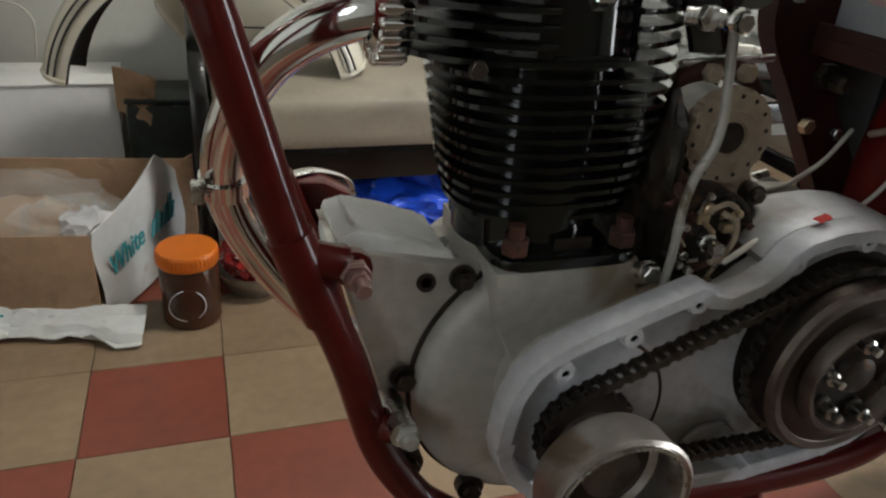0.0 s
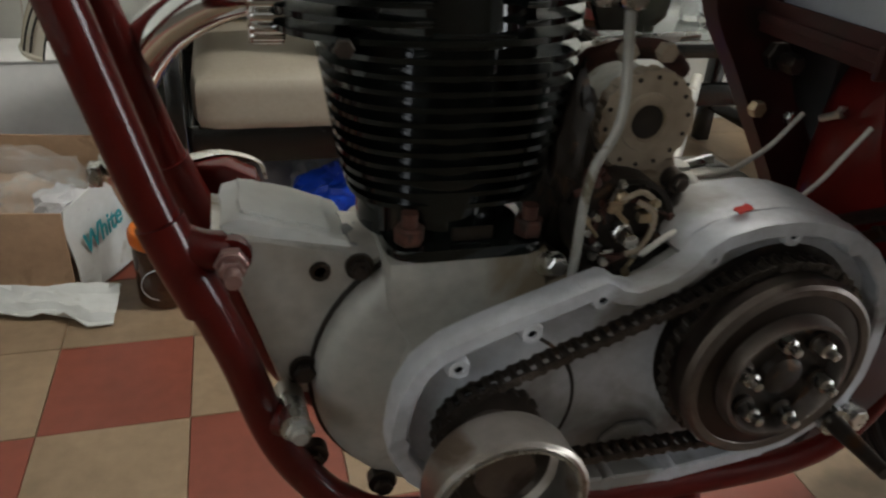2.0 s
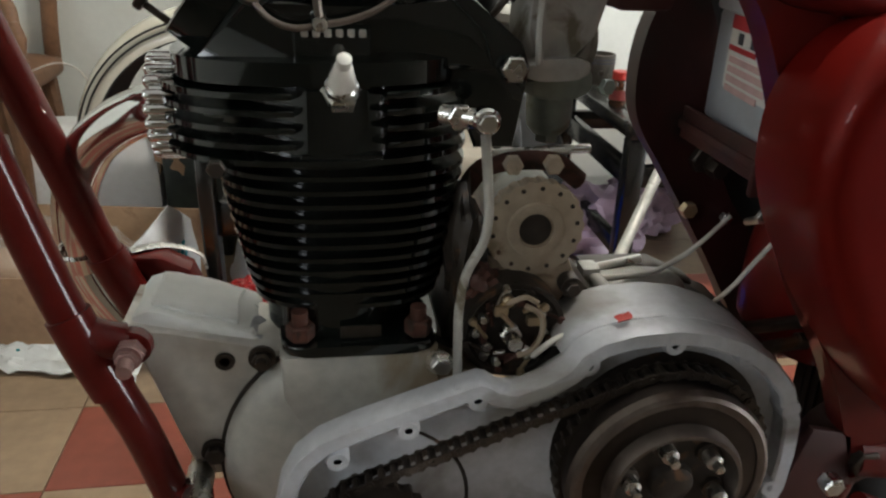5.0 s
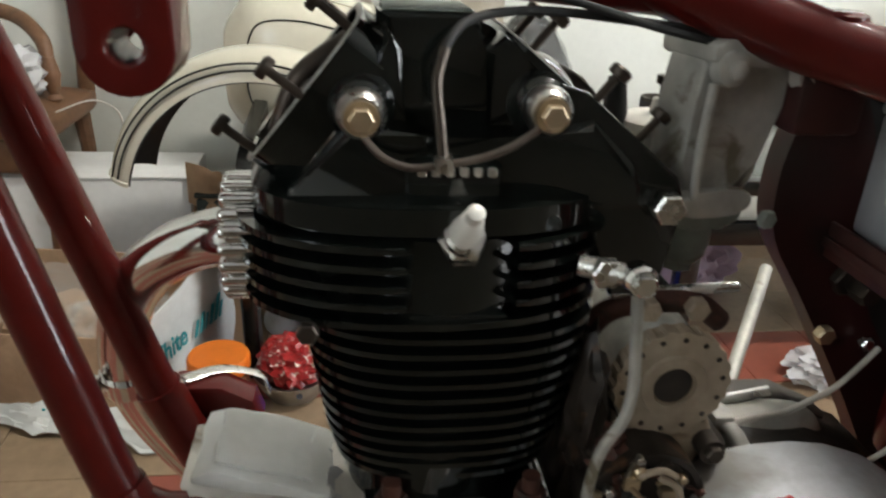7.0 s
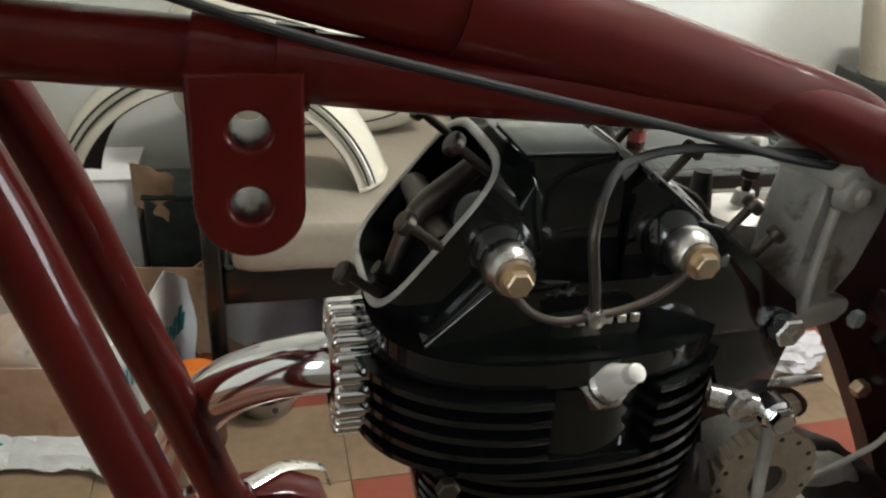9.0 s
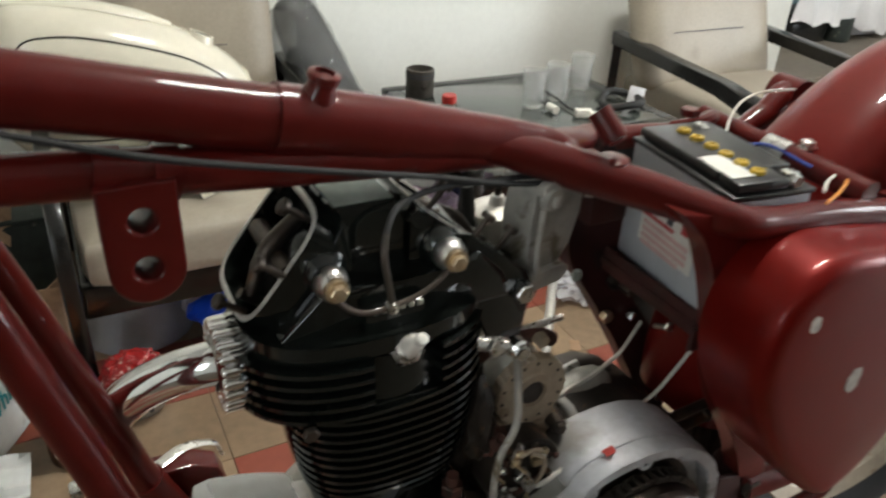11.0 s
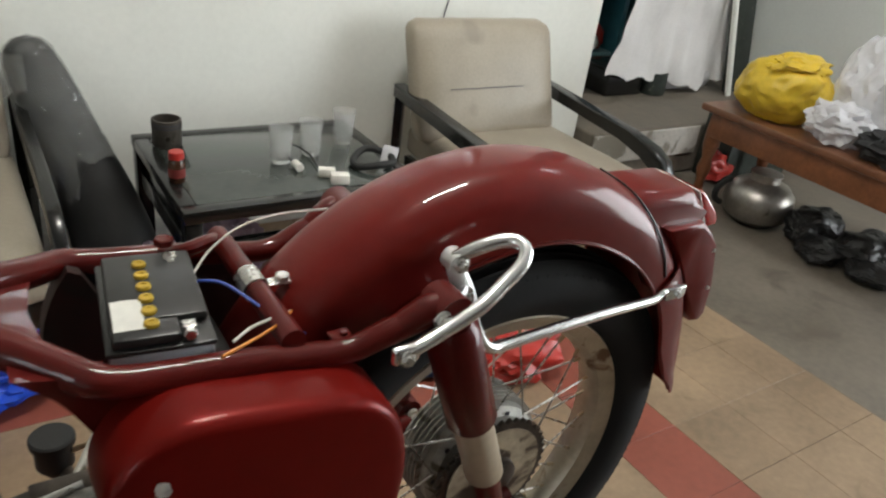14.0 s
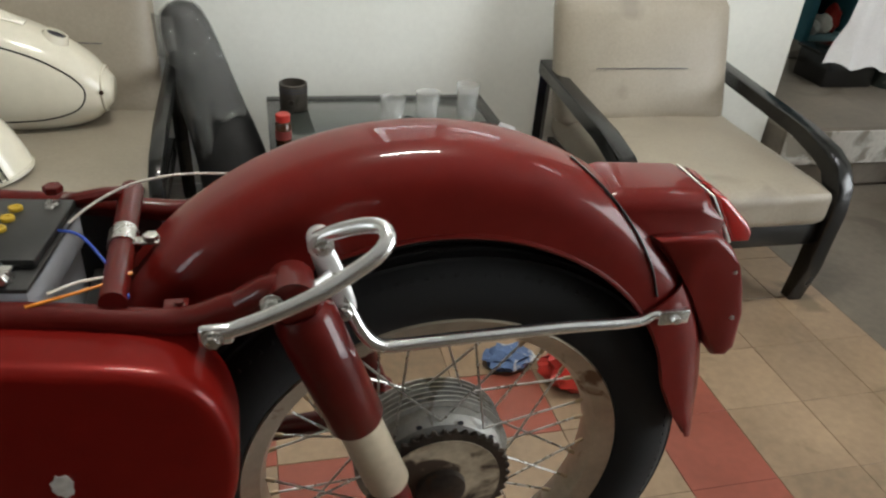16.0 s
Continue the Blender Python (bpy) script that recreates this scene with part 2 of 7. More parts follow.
SATIN = mat("satin_chrome", (0.80, 0.80, 0.79), 0.22, 0.95, 0.06, 14, 80, 0.03, stain=(0.50, 0.46, 0.40), stain_at=0.70, stain_scale=24, stain_rough=0.4)
BRASS = mat("dull_brass", (0.58, 0.46, 0.31), 0.36, 0.9, 0.15, 30, 90, 0.03, stain=(0.35, 0.27, 0.2), stain_at=0.62, stain_scale=60)
PINK_STEEL = mat("paint_smeared_steel", (0.34, 0.20, 0.18), 0.34, 0.6, 0.2, 40, 120, 0.06, stain=(0.10, 0.02, 0.016), stain_at=0.52, stain_scale=50)
TISSUE = mat("white_tissue_paper", (0.84, 0.84, 0.81), 0.85, 0, 0.05, 14, 90, 0.25)
RUST = mat("rusty_red_brown_steel", (0.085, 0.034, 0.024), 0.55, 0.3, 0.3, 40, 120, 0.2, stain=(0.04, 0.025, 0.018), stain_at=0.55, stain_scale=60)
CARB_GREEN = mat("greenish_zinc", (0.24, 0.27, 0.24), 0.5, 0.4, 0.2, 22, 90, 0.12, stain=(0.14, 0.13, 0.10), stain_at=0.6, stain_scale=30)
CURTAIN = mat("beige_curtain", (0.62, 0.52, 0.44), 0.9, 0, 0.1, 9, 60, 0.1, alpha=0.62)
GREASE = mat("grease_and_dirt", (0.028, 0.021, 0.016), 0.42, 0.2, 0.4, 30, 110, 0.3, stain=(0.10, 0.05, 0.025), stain_at=0.60, stain_scale=45)
FIBRE = mat("brown_fibre_gear", (0.39, 0.315, 0.235), 0.6, 0.15, 0.16, 16, 120, 0.08, stain=(0.20, 0.15, 0.10), stain_at=0.6, stain_scale=34)
CARB = mat("zinc_carburettor", (0.43, 0.42, 0.385), 0.52, 0.35, 0.18, 22, 90, 0.1, stain=(0.16, 0.14, 0.10), stain_at=0.6, stain_scale=30)
SPROCKET_FACE = mat("dirty_ivory_sprocket_face", (0.46, 0.38, 0.27), 0.5, 0.2, 0.25, 16, 90, 0.1, stain=(0.055, 0.035, 0.022), stain_at=0.50, stain_scale=17, stain_rough=0.6)
RUBBER = mat("black_rubber", (0.012, 0.012, 0.012), 0.62, 0, 0.2, 20, 120, 0.15)
CREAM = mat("cream_paint", (0.63, 0.595, 0.485), 0.22, 0, 0.04, 5, 50, 0.02, coat=0.5)
SHOCK = mat("pale_shock_cover", (0.47, 0.40, 0.29), 0.35, 0.2, 0.1, 12, 70, 0.04)
RIM = mat("dull_wheel_rim", (0.46, 0.40, 0.31), 0.36, 0.65, 0.12, 14, 90, 0.06, stain=(0.20, 0.12, 0.07), stain_at=0.62, stain_scale=26, stain_rough=0.7)
PINSTRIPE = mat("black_pinstripe", (0.012, 0.011, 0.01), 0.3, bump=0)
BATTERY_CASE = mat("grey_battery_case", (0.42, 0.44, 0.47), 0.4, 0, 0.06, 12, 80, 0.02)
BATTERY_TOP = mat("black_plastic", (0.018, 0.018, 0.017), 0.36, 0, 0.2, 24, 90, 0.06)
YELLOW = mat("yellow_plastic", (0.44, 0.29, 0.02), 0.4, 0, 0.1, 40, 120, 0.03)
PAPER = mat("white_paper", (0.66, 0.65, 0.60), 0.8, 0, 0.08, 14, 90, 0.15)
LABEL_RED = mat("red_print", (0.42, 0.03, 0.035), 0.6, bump=0)
LABEL_DARK = mat("dark_print", (0.05, 0.05, 0.06), 0.6, bump=0)
LABEL_PINK = mat("pink_print", (0.60, 0.40, 0.38), 0.7, bump=0)
WORN_RIM = mat("worn_brown_steel_edge", (0.155, 0.128, 0.112), 0.36, 0.8, 0.2, 14, 90, 0.06, stain=(0.07, 0.05, 0.04), stain_at=0.56, stain_scale=14, stain_rough=0.5)
TEAL = mat("teal_print", (0.03, 0.27, 0.30), 0.65, bump=0)
CARD = mat("brown_cardboard", (0.36, 0.23, 0.14), 0.8, 0, 0.12, 8, 70, 0.15, stain=(0.24, 0.15, 0.09), stain_at=0.62)
CARD_WHITE = mat("white_printed_card", (0.56, 0.57, 0.55), 0.7, 0, 0.07, 10, 60, 0.08, stain=(0.42, 0.40, 0.36), stain_at=0.64)
FILM = mat("clear_plastic_film", (0.75, 0.74, 0.70), 0.10, 0, 0.05, 25, 70, 1.0, alpha=0.15)
FILM_PALE = mat("cloudy_plastic_film", (0.72, 0.72, 0.74), 0.24, 0, 0.06, 12, 50, 0.6, alpha=0.7)
ORANGE = mat("orange_plastic", (0.62, 0.15, 0.012), 0.4, 0, 0.08, 16, 90, 0.03)
JAR = mat("brown_jar_plastic", (0.075, 0.030, 0.015), 0.12, 0, 0.15, 10, 60, 0.05, trans=0.3)
CHILLI = mat("red_foil_packets", (0.32, 0.02, 0.02), 0.3, 0, 0.3, 60, 150, 0.3, stain=(0.72, 0.62, 0.56), stain_at=0.58, stain_scale=70)
BLUE = mat("blue_plastic_bag", (0.010, 0.065, 0.54), 0.3, 0, 0.18, 12, 60, 0.35)
RAG = mat("dull_blue_rag", (0.10, 0.16, 0.30), 0.8, 0, 0.2, 20, 90, 0.3, stain=(0.5, 0.5, 0.5), stain_at=0.55, stain_scale=24)
PURPLE = mat("pale_purple_plastic", (0.44, 0.33, 0.42), 0.34, 0, 0.1, 14, 60, 0.3, alpha=0.85)
YELLOW_BAG = mat("yellow_plastic_bag", (0.64, 0.44, 0.035), 0.36, 0, 0.12, 9, 50, 0.22)
VINYL = mat("beige_vinyl", (0.300, 0.262, 0.205), 0.42, 0, 0.09, 5, 110, 0.08, stain=(0.235, 0.205, 0.165), stain_at=0.60, stain_scale=4.5)
WOOD_BLACK = mat("black_lacquered_wood", (0.007, 0.007, 0.0065), 0.24, 0, 0.2, 9, 90, 0.05, coat=0.2, stain=(0.014, 0.013, 0.011), stain_at=0.70, stain_rough=0.4)
TABLE_TOP = mat("dark_glossy_tabletop", (0.046, 0.053, 0.048), 0.14, 0, 0.12, 7, 60, 0.02, coat=0.4)
WOOD = mat("red_brown_wood", (0.20, 0.075, 0.032), 0.38, 0, 0.2, 10, 70, 0.1, coat=0.2)
WOOD_PALE = mat("carved_brown_wood", (0.175, 0.088, 0.046), 0.45, 0, 0.2, 12, 70, 0.1)
DIM_WALL = mat("unseen_dark_wall", (0.12, 0.085, 0.06), 0.6, 0, 0.15, 3, 40, 0.06)
WALL = mat("white_wall_paint", (0.745, 0.757, 0.705), 0.7, 0, 0.035, 2.2, 60, 0.06, stain=(0.69, 0.70, 0.645), stain_at=0.66, stain_scale=3)
CEIL = mat("white_ceiling_paint", (0.72, 0.72, 0.70), 0.8, 0, 0.03, 2, 50, 0.05)
TILE_CREAM = mat("cream_cement_tile", (0.272, 0.190, 0.119), 0.36, 0, 0.16, 4, 45, 0.05, stain=(0.160, 0.115, 0.068), stain_at=0.62, stain_scale=5, random=0.16)
TILE_RED = mat("red_cement_tile", (0.235, 0.064, 0.041), 0.36, 0, 0.10, 6, 45, 0.04, stain=(0.19, 0.062, 0.042), stain_at=0.66, stain_scale=7, random=0.25)
UNSEEN_FLOOR = mat("unseen_dark_floor", (0.095, 0.075, 0.052), 0.5, 0, 0.2, 4, 40, 0.08)
GROUT = mat("tile_joint_mortar", (0.225, 0.160, 0.098), 0.9, 0, 0.2, 20, 90, 0.2)
TYRE = mat("black_tyre_rubber", (0.006, 0.006, 0.006), 0.8, 0, 0.2, 20, 120, 0.15)
FILM_SEAT = mat("crinkled_seat_film", (0.27, 0.28, 0.27), 0.06, 0, 0.25, 9, 30, 0.3, alpha=0.24)
BOX_WHITE = mat("white_box_card", (0.78, 0.78, 0.77), 0.7, 0, 0.05, 8, 50, 0.1, stain=(0.66, 0.64, 0.60), stain_at=0.66)
CONCRETE = mat("worn_grey_concrete", (0.150, 0.128, 0.100), 0.6, 0, 0.16, 3, 40, 0.15, stain=(0.10, 0.083, 0.062), stain_at=0.58, stain_scale=4)
DARK = mat("dark_green_tin", (0.028, 0.036, 0.030), 0.5, 0.2, 0.3, 14, 60, 0.1, stain=(0.16, 0.15, 0.12), stain_at=0.66, stain_scale=26)
TEAL_WOOD = mat("teal_painted_shelf", (0.030, 0.13, 0.165), 0.5, 0, 0.12, 6, 50, 0.08)
TEAL_PALE = mat("pale_teal_paint", (0.16, 0.30, 0.33), 0.5, 0, 0.12, 6, 50, 0.08)
WOOD_BENCH = mat("worn_bench_top", (0.17, 0.070, 0.035), 0.3, 0, 0.2, 10, 70, 0.08, coat=0.3)
BLACK_BAG = mat("black_plastic_bag", (0.010, 0.010, 0.010), 0.42, 0, 0.2, 16, 60, 0.4)
PLINTH_WASH = mat("scuffed_whitewash", (0.55, 0.53, 0.48), 0.75, 0, 0.12, 6, 50, 0.1, stain=(0.24, 0.22, 0.18), stain_at=0.52, stain_scale=9)
TIN = mat("dented_aluminium_pot", (0.36, 0.34, 0.31), 0.34, 0.9, 0.15, 9, 60, 0.1, stain=(0.12, 0.10, 0.08), stain_at=0.64)
CLOTH = mat("white_cloth", (0.62, 0.61, 0.60), 0.75, 0, 0.05, 6, 90, 0.2)
RED_PLASTIC = mat("red_plastic", (0.40, 0.028, 0.020), 0.35, 0, 0.1, 16, 60, 0.1)
WIRE_WHITE = mat("white_wire", (0.62, 0.58, 0.52), 0.5, bump=0)
WIRE_BLUE = mat("blue_wire", (0.03, 0.07, 0.35), 0.45, bump=0)
WIRE_ORANGE = mat("orange_wire", (0.65, 0.22, 0.02), 0.45, bump=0)
GLASS = mat("drinking_glass", (0.93, 0.95, 0.94), 0.07, 0, 0.02, 30, 90, 0.15, trans=0.86, ior=1.45)
TUMBLER = mat("cloudy_drinking_glass", (0.96, 0.97, 0.96), 0.06, 0, 0.02, 30, 90, 0.15, trans=0.80, ior=1.40)
SPRAY = mat("chipped_bare_patch", (0.40, 0.36, 0.32), 0.6, 0, 0.2, 60, 160, 0.2)
TAIL_RED = mat("red_lens_plastic", (0.36, 0.012, 0.010), 0.16, 0, 0.06, 12, 60, 0.02, coat=0.5)
PRESSED = mat("bright_pressed_steel", (0.74, 0.74, 0.72), 0.36, 0.55, 0.12, 26, 90, 0.12, stain=(0.36, 0.34, 0.31), stain_at=0.62, stain_scale=40)
RUST_LABEL = mat("dull_red_label", (0.16, 0.022, 0.018), 0.5, 0, 0.15, 40, 90, 0.03)
CARBON = mat("sooty_piston_metal", (0.085, 0.075, 0.062), 0.5, 0.3, 0.2, 20, 90, 0.1, stain=(0.045, 0.038, 0.03), stain_at=0.55, stain_scale=24)
PORCELAIN = mat("white_porcelain", (0.72, 0.70, 0.64), 0.22, 0, 0.06, 40, 100, 0.02)
DAYLIGHT = mat("bright_sky_backdrop", (0.85, 0.93, 1.0), 1.0, bump=0, emit=8.0)
DAYLIGHT_DIM = mat("shaded_yard_backdrop", (0.85, 0.93, 1.0), 1.0, bump=0, emit=2.0)
TUBE_GLOW = mat("lit_tube", (1.0, 0.95, 0.86), 1.0, bump=0, emit=14.0)
# ---- the room ----
WY = 2.06  # face of the back wall


def structure(name, bm, material, label, smooth=0):
    return solo(name, bm, material, label, name.split("_")[0], kind="structure", smooth=smooth)


# Unseen floor, added dark to cut bounce and reflections on the bike.
structure("floor_front", box(-1.7, 2.455, -3.7, 0.09, -0.09, -0.002, 0.001), UNSEEN_FLOOR, "plain dark floor in front of the tiles, unseen, added to cut bounce")
floor = structure("floor", box(-1.7, 2.455, 0.074, 2.18, -0.10, -0.006), GROUT, "mortar bed under cream and red cement tiles")
structure("floor_concrete", box(2.459, 5.0, -3.7, 3.6, -0.12, -0.004, 0.004), CONCRETE, "worn bare grey concrete floor with dark stains")
wb = box(-1.7, 2.70, WY, WY + 0.12, 0.0, 1.36)
wb = join(wb, box(-1.7, 1.0, WY, WY + 0.12, 1.36, 2.46), box(2.08, 2.70, WY, WY + 0.12, 1.36, 2.46), box(-1.7, 2.70, WY, WY + 0.12, 2.46, 2.7))
wall_north = structure("wall_north", wb, WALL, "white painted plaster wall behind the chairs")
# Unseen wall, set far back and coloured dark to hold down front fill.
structure("wall_south", box(-1.7, 5.0, -3.82, -3.702, 0.0, 2.7), DIM_WALL, "plain dark brown wall behind the camera, unseen, darkened to cut fill light")
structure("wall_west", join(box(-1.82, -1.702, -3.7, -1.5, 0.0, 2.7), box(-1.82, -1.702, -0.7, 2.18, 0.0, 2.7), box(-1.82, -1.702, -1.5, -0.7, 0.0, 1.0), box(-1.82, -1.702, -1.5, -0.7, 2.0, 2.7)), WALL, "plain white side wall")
structure("wall_east", join(box(4.6, 4.72, -3.7, -1.7, 0.0, 2.7), box(4.6, 4.72, 0.3, 3.6, 0.0, 2.7), box(4.6, 4.72, -1.7, 0.3, 2.15, 2.7)), WALL, "bright white side wall with a doorway")
structure("wall_far", box(2.70, 5.0, 3.6, 3.72, 0.0, 2.7), WALL, "white wall of the space beyond")
structure("wall_return", box(2.58, 2.698, WY + 0.122, 3.6, 0.0, 2.7), WALL, "plain wall end beside the opening")
# The opening is unseen, added for the lamp over the far space.
structure("ceiling", join(box(-1.82, 2.85, -3.82, 3.72, 2.702, 2.8), box(3.55, 5.0, -3.82, 3.72, 2.702, 2.8), box(2.85, 3.55, -3.82, 0.65, 2.702, 2.8), box(2.85, 3.55, 1.35, 3.72, 2.702, 2.8)), CEIL, "plain white ceiling with an assumed, unseen skylight opening")
structure("plinth", box(2.72, 4.598, 1.965, 3.598, 0.0, 0.24, 0.012), CONCRETE, "raised grey concrete plinth with a worn edge")
structure("plinth_face", box(2.722, 3.40, 1.957, 1.964, 0.10, 0.232, 0.003), PLINTH_WASH, "whitewashed face of the plinth, scuffed")
structure("baseboard", box(-1.7, 2.698, WY - 0.008, WY - 0.001, 0.0, 0.07, 0.002), WALL, "low white skirting along the wall")

win = thing("window_1", (1.54, WY + 0.06, 1.36), "two-leaf wooden window with drawn curtains in the white wall", "window", kind="structure")
for x0, x1, z0, z1 in ((1.0, 2.08, 1.36, 1.42), (1.0, 2.08, 2.40, 2.46), (1.0, 1.06, 1.421, 2.399), (2.02, 2.08, 1.421, 2.399), (1.50, 1.58, 1.421, 2.399)):
    part("window_frame", box(x0, x1, WY + 0.02, WY + 0.09, z0, z1, 0.004), WOOD, win)
for x0, x1 in ((1.06, 1.50), (1.58, 2.02)):
    p = part("pane", box(x0 + 0.001, x1 - 0.001, WY + 0.06, WY + 0.064, 1.421, 2.399), GLASS, win)
    p.visible_shadow = False
    part("curtain", box(x0 + (0.05 if x0 < 1.2 else 0.01), x1 - (0.01 if x0 < 1.2 else 0.05), WY + 0.038, WY + 0.042, 1.53, 2.395), CURTAIN, win, "drawn beige curtain with bright gaps")
structure("backdrop", box(0.5, 2.55, WY + 0.6, WY + 0.62, 1.0, 2.8), DAYLIGHT, "bright daylight outside the window")
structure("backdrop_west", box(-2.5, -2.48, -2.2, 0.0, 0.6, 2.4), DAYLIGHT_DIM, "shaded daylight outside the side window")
structure("backdrop_east", box(5.4, 5.42, -2.4, 1.0, 0.0, 2.4), DAYLIGHT, "bright daylight outside the doorway")

tube = thing("ceiling_lamp", (1.20, 0.85, 2.62), "lit tube lamp on the ceiling", "lamp")
part("housing", box(0.88, 1.52, 0.81, 0.89, 2.655, 2.70, 0.008), CEIL, tube)
part("tube", rod((0.90, 0.85, 2.635), (1.50, 0.85, 2.635), 0.013), TUBE_GLOW, tube)

# the wire that climbs the wall behind the chair
solo("wall_wire", sweep([(1.955, WY - 0.004, 0.60), (1.96, WY - 0.004, 0.70), (1.975, WY - 0.004, 0.80), (1.97, WY - 0.004, 1.1), (1.98, WY - 0.004, 1.45)], 0.0022, 6), LABEL_DARK,
     "thin dark wire running up the white wall", "wire")


# ---- armchairs ----
def cushion(x0, x1, y0, y1, z0, z1, r=0.03, puff=0.012, n=12):
    """A stuffed cushion with rounded edges and a slightly crowned face."""
    bm = box(x0, x1, y0, y1, z0, z1)
    bmesh.ops.subdivide_edges(bm, edges=bm.edges[:], cuts=n, use_grid_fill=True)
    c, hv = Vector(((x0 + x1) / 2, (y0 + y1) / 2, (z0 + z1) / 2)), Vector(((x1 - x0) / 2, (y1 - y0) / 2, (z1 - z0) / 2))
    for v in bm.verts:
        d = v.co - c
        inner = Vector([max(-(hv[i] - r), min(hv[i] - r, d[i])) for i in range(3)])
        out = d - inner
        if out.length > 1e-9:
            out = out.normalized() * r
        u = [d[i] / hv[i] for i in range(3)]
        swell = puff * (1 - u[0] ** 2) * (1 - u[1] ** 2) if hv.z < hv.y else puff * (1 - u[0] ** 2) * (1 - u[2] ** 2)
        v.co = c + inner + out
        if hv.z < hv.y:
            v.co.z += swell * (1 if u[2] > 0 else -0.3)
        else:
            v.co.y += swell * (-1 if u[1] < 0 else 0.3)
        v.co += Vector((0, 0, 0.0018 * noise.noise(v.co * 14)))
    return bm


def armchair(x0, x1, yf, yb, label, group, top=0.72, shift=0.0, seam_z=0.525, w=0.042, wide=0.0, lean=0.12):
    """A low armchair with bent black wooden arms; yf: front of the arms, yb: top of the back."""
    at = ((x0 + x1) / 2, (yf + yb) / 2, 0)
    ob = thing("armchair", at, label, "armchair", group)
    for xa in (x0 - w / 2, x1 - w / 2):
        out = [(yb - 0.01, 0.505), (yf + 0.22, 0.47), (yf + 0.10, 0.452), (yf + 0.045, 0.425), (yf + 0.012, 0.37), (yf + 0.005, 0.30), (yf + 0.02, 0.12), (yf + 0.045, 0.0)]
        inn = [(yf + 0.085, 0.0), (yf + 0.068, 0.12), (yf + 0.056, 0.30), (yf + 0.066, 0.355), (yf + 0.092, 0.393), (yf + 0.14, 0.414), (yf + 0.24, 0.430), (yb - 0.01, 0.462)]
        bm = prism(out + inn, xa, xa + w, 0.006)
        bm.transform(Matrix(((0, 1, 0, 0), (1, 0, 0, 0), (0, 0, 1, 0), (0, 0, 0, 1))))
        part("arm", bm, WOOD_BLACK, ob)
        part("back_leg", join(rod((xa + w / 2, yb - 0.02, 0.50), (xa + w / 2, yb - 0.02, 0.25), 0.02, 4), rod((xa + w / 2, yb - 0.02, 0.25), (xa + w / 2, yb + 0.04, 0.0), 0.02, 4)), WOOD_BLACK, ob)
    part("front_rail", box(x0 + w / 2, x1 - w / 2, yf + 0.03, yf + 0.055, 0.20, 0.27, 0.004), WOOD_BLACK, ob)
    for xa in (x0 + w / 2 + 0.002, x1 - w / 2 - 0.027):
        part("side_rail", box(xa, xa + 0.025, yf + 0.055, yb - 0.04, 0.20, 0.26, 0.004), WOOD_BLACK, ob)
    seat = cushion(x0 + 0.026, x1 - 0.026, yf + 0.005, yb - 0.03, 0.265, 0.375, 0.032, 0.014)
    part("seat_cushion", seat, VINYL, ob, "padded beige vinyl seat")
    back = cushion(x0 + 0.03 + shift, x1 - 0.03 + shift + wide, -0.05, 0.05, 0.345, top, 0.046, 0.016)
    for v in back.verts:
        v.co.y += yb - 0.030 - lean * (top - v.co.z)
    backrest = part("backrest", back, VINYL, ob, "padded beige vinyl back with a stitched seam")
    seam = [(x0 + shift + 0.14 + 0.05 * k, yb - 0.0975 - lean * (top - seam_z), seam_z + 0.001 * (k % 2)) for k in range(7)]
    part("seam", sweep(seam, 0.0013, 6), LABEL_DARK, backrest)
    return ob


armchair(0.035, 0.635, 1.33, 2.02, "low armchair with beige vinyl cushions and black arms, holding cream parts", "armchairs along the wall", 0.75, 0.0, 0.562, 0.030)
armchair(1.745, 2.350, 1.24, 1.955, "low armchair with beige vinyl cushions and bent black wooden arms", "armchairs along the wall", 0.72, -0.042, 0.525, 0.048, 0.028, 0.34)

# ---- coffee table and what stands on it ----
TZ, TX0, TX1, TY0, TY1 = 0.412, 0.887, 1.525, 1.385, 1.905
table = thing("coffee_table", ((TX0 + TX1) / 2, (TY0 + TY1) / 2, 0), "low black wooden coffee table with a dark glossy inset top", "table")
part("tabletop", box(TX0 + 0.04, TX1 - 0.04, TY0 + 0.04, TY1 - 0.04, TZ - 0.016, TZ - 0.001, 0.002), TABLE_TOP, table, "dark glossy glass-like top")
for x0, x1, y0, y1 in ((TX0, TX1, TY0, TY0 + 0.04), (TX0, TX1, TY1 - 0.04, TY1), (TX0, TX0 + 0.04, TY0 + 0.041, TY1 - 0.041), (TX1 - 0.04, TX1, TY0 + 0.041, TY1 - 0.041)):
    part("top_rail", box(x0, x1, y0, y1, TZ - 0.032, TZ, 0.005), WOOD_BLACK, table)
for x in (TX0 + 0.003, TX1 - 0.043):
    for y in (TY0 + 0.003, TY1 - 0.043):
        part("leg", box(x, x + 0.04, y, y + 0.04, 0.0, TZ - 0.033, 0.004), WOOD_BLACK, table)
    part("side_bar", box(x + 0.008, x + 0.032, TY0 + 0.044, TY1 - 0.044, 0.27, 0.32, 0.004), WOOD_BLACK, table)
    part("low_bar", box(x + 0.008, x + 0.032, TY0 + 0.044, TY1 - 0.044, 0.10, 0.14, 0.004), WOOD_BLACK, table)
for y in (TY0 + 0.010, TY1 - 0.034):
    part("end_bar", box(TX0 + 0.045, TX1 - 0.045, y, y + 0.024, 0.27, 0.32, 0.004), WOOD_BLACK, table)


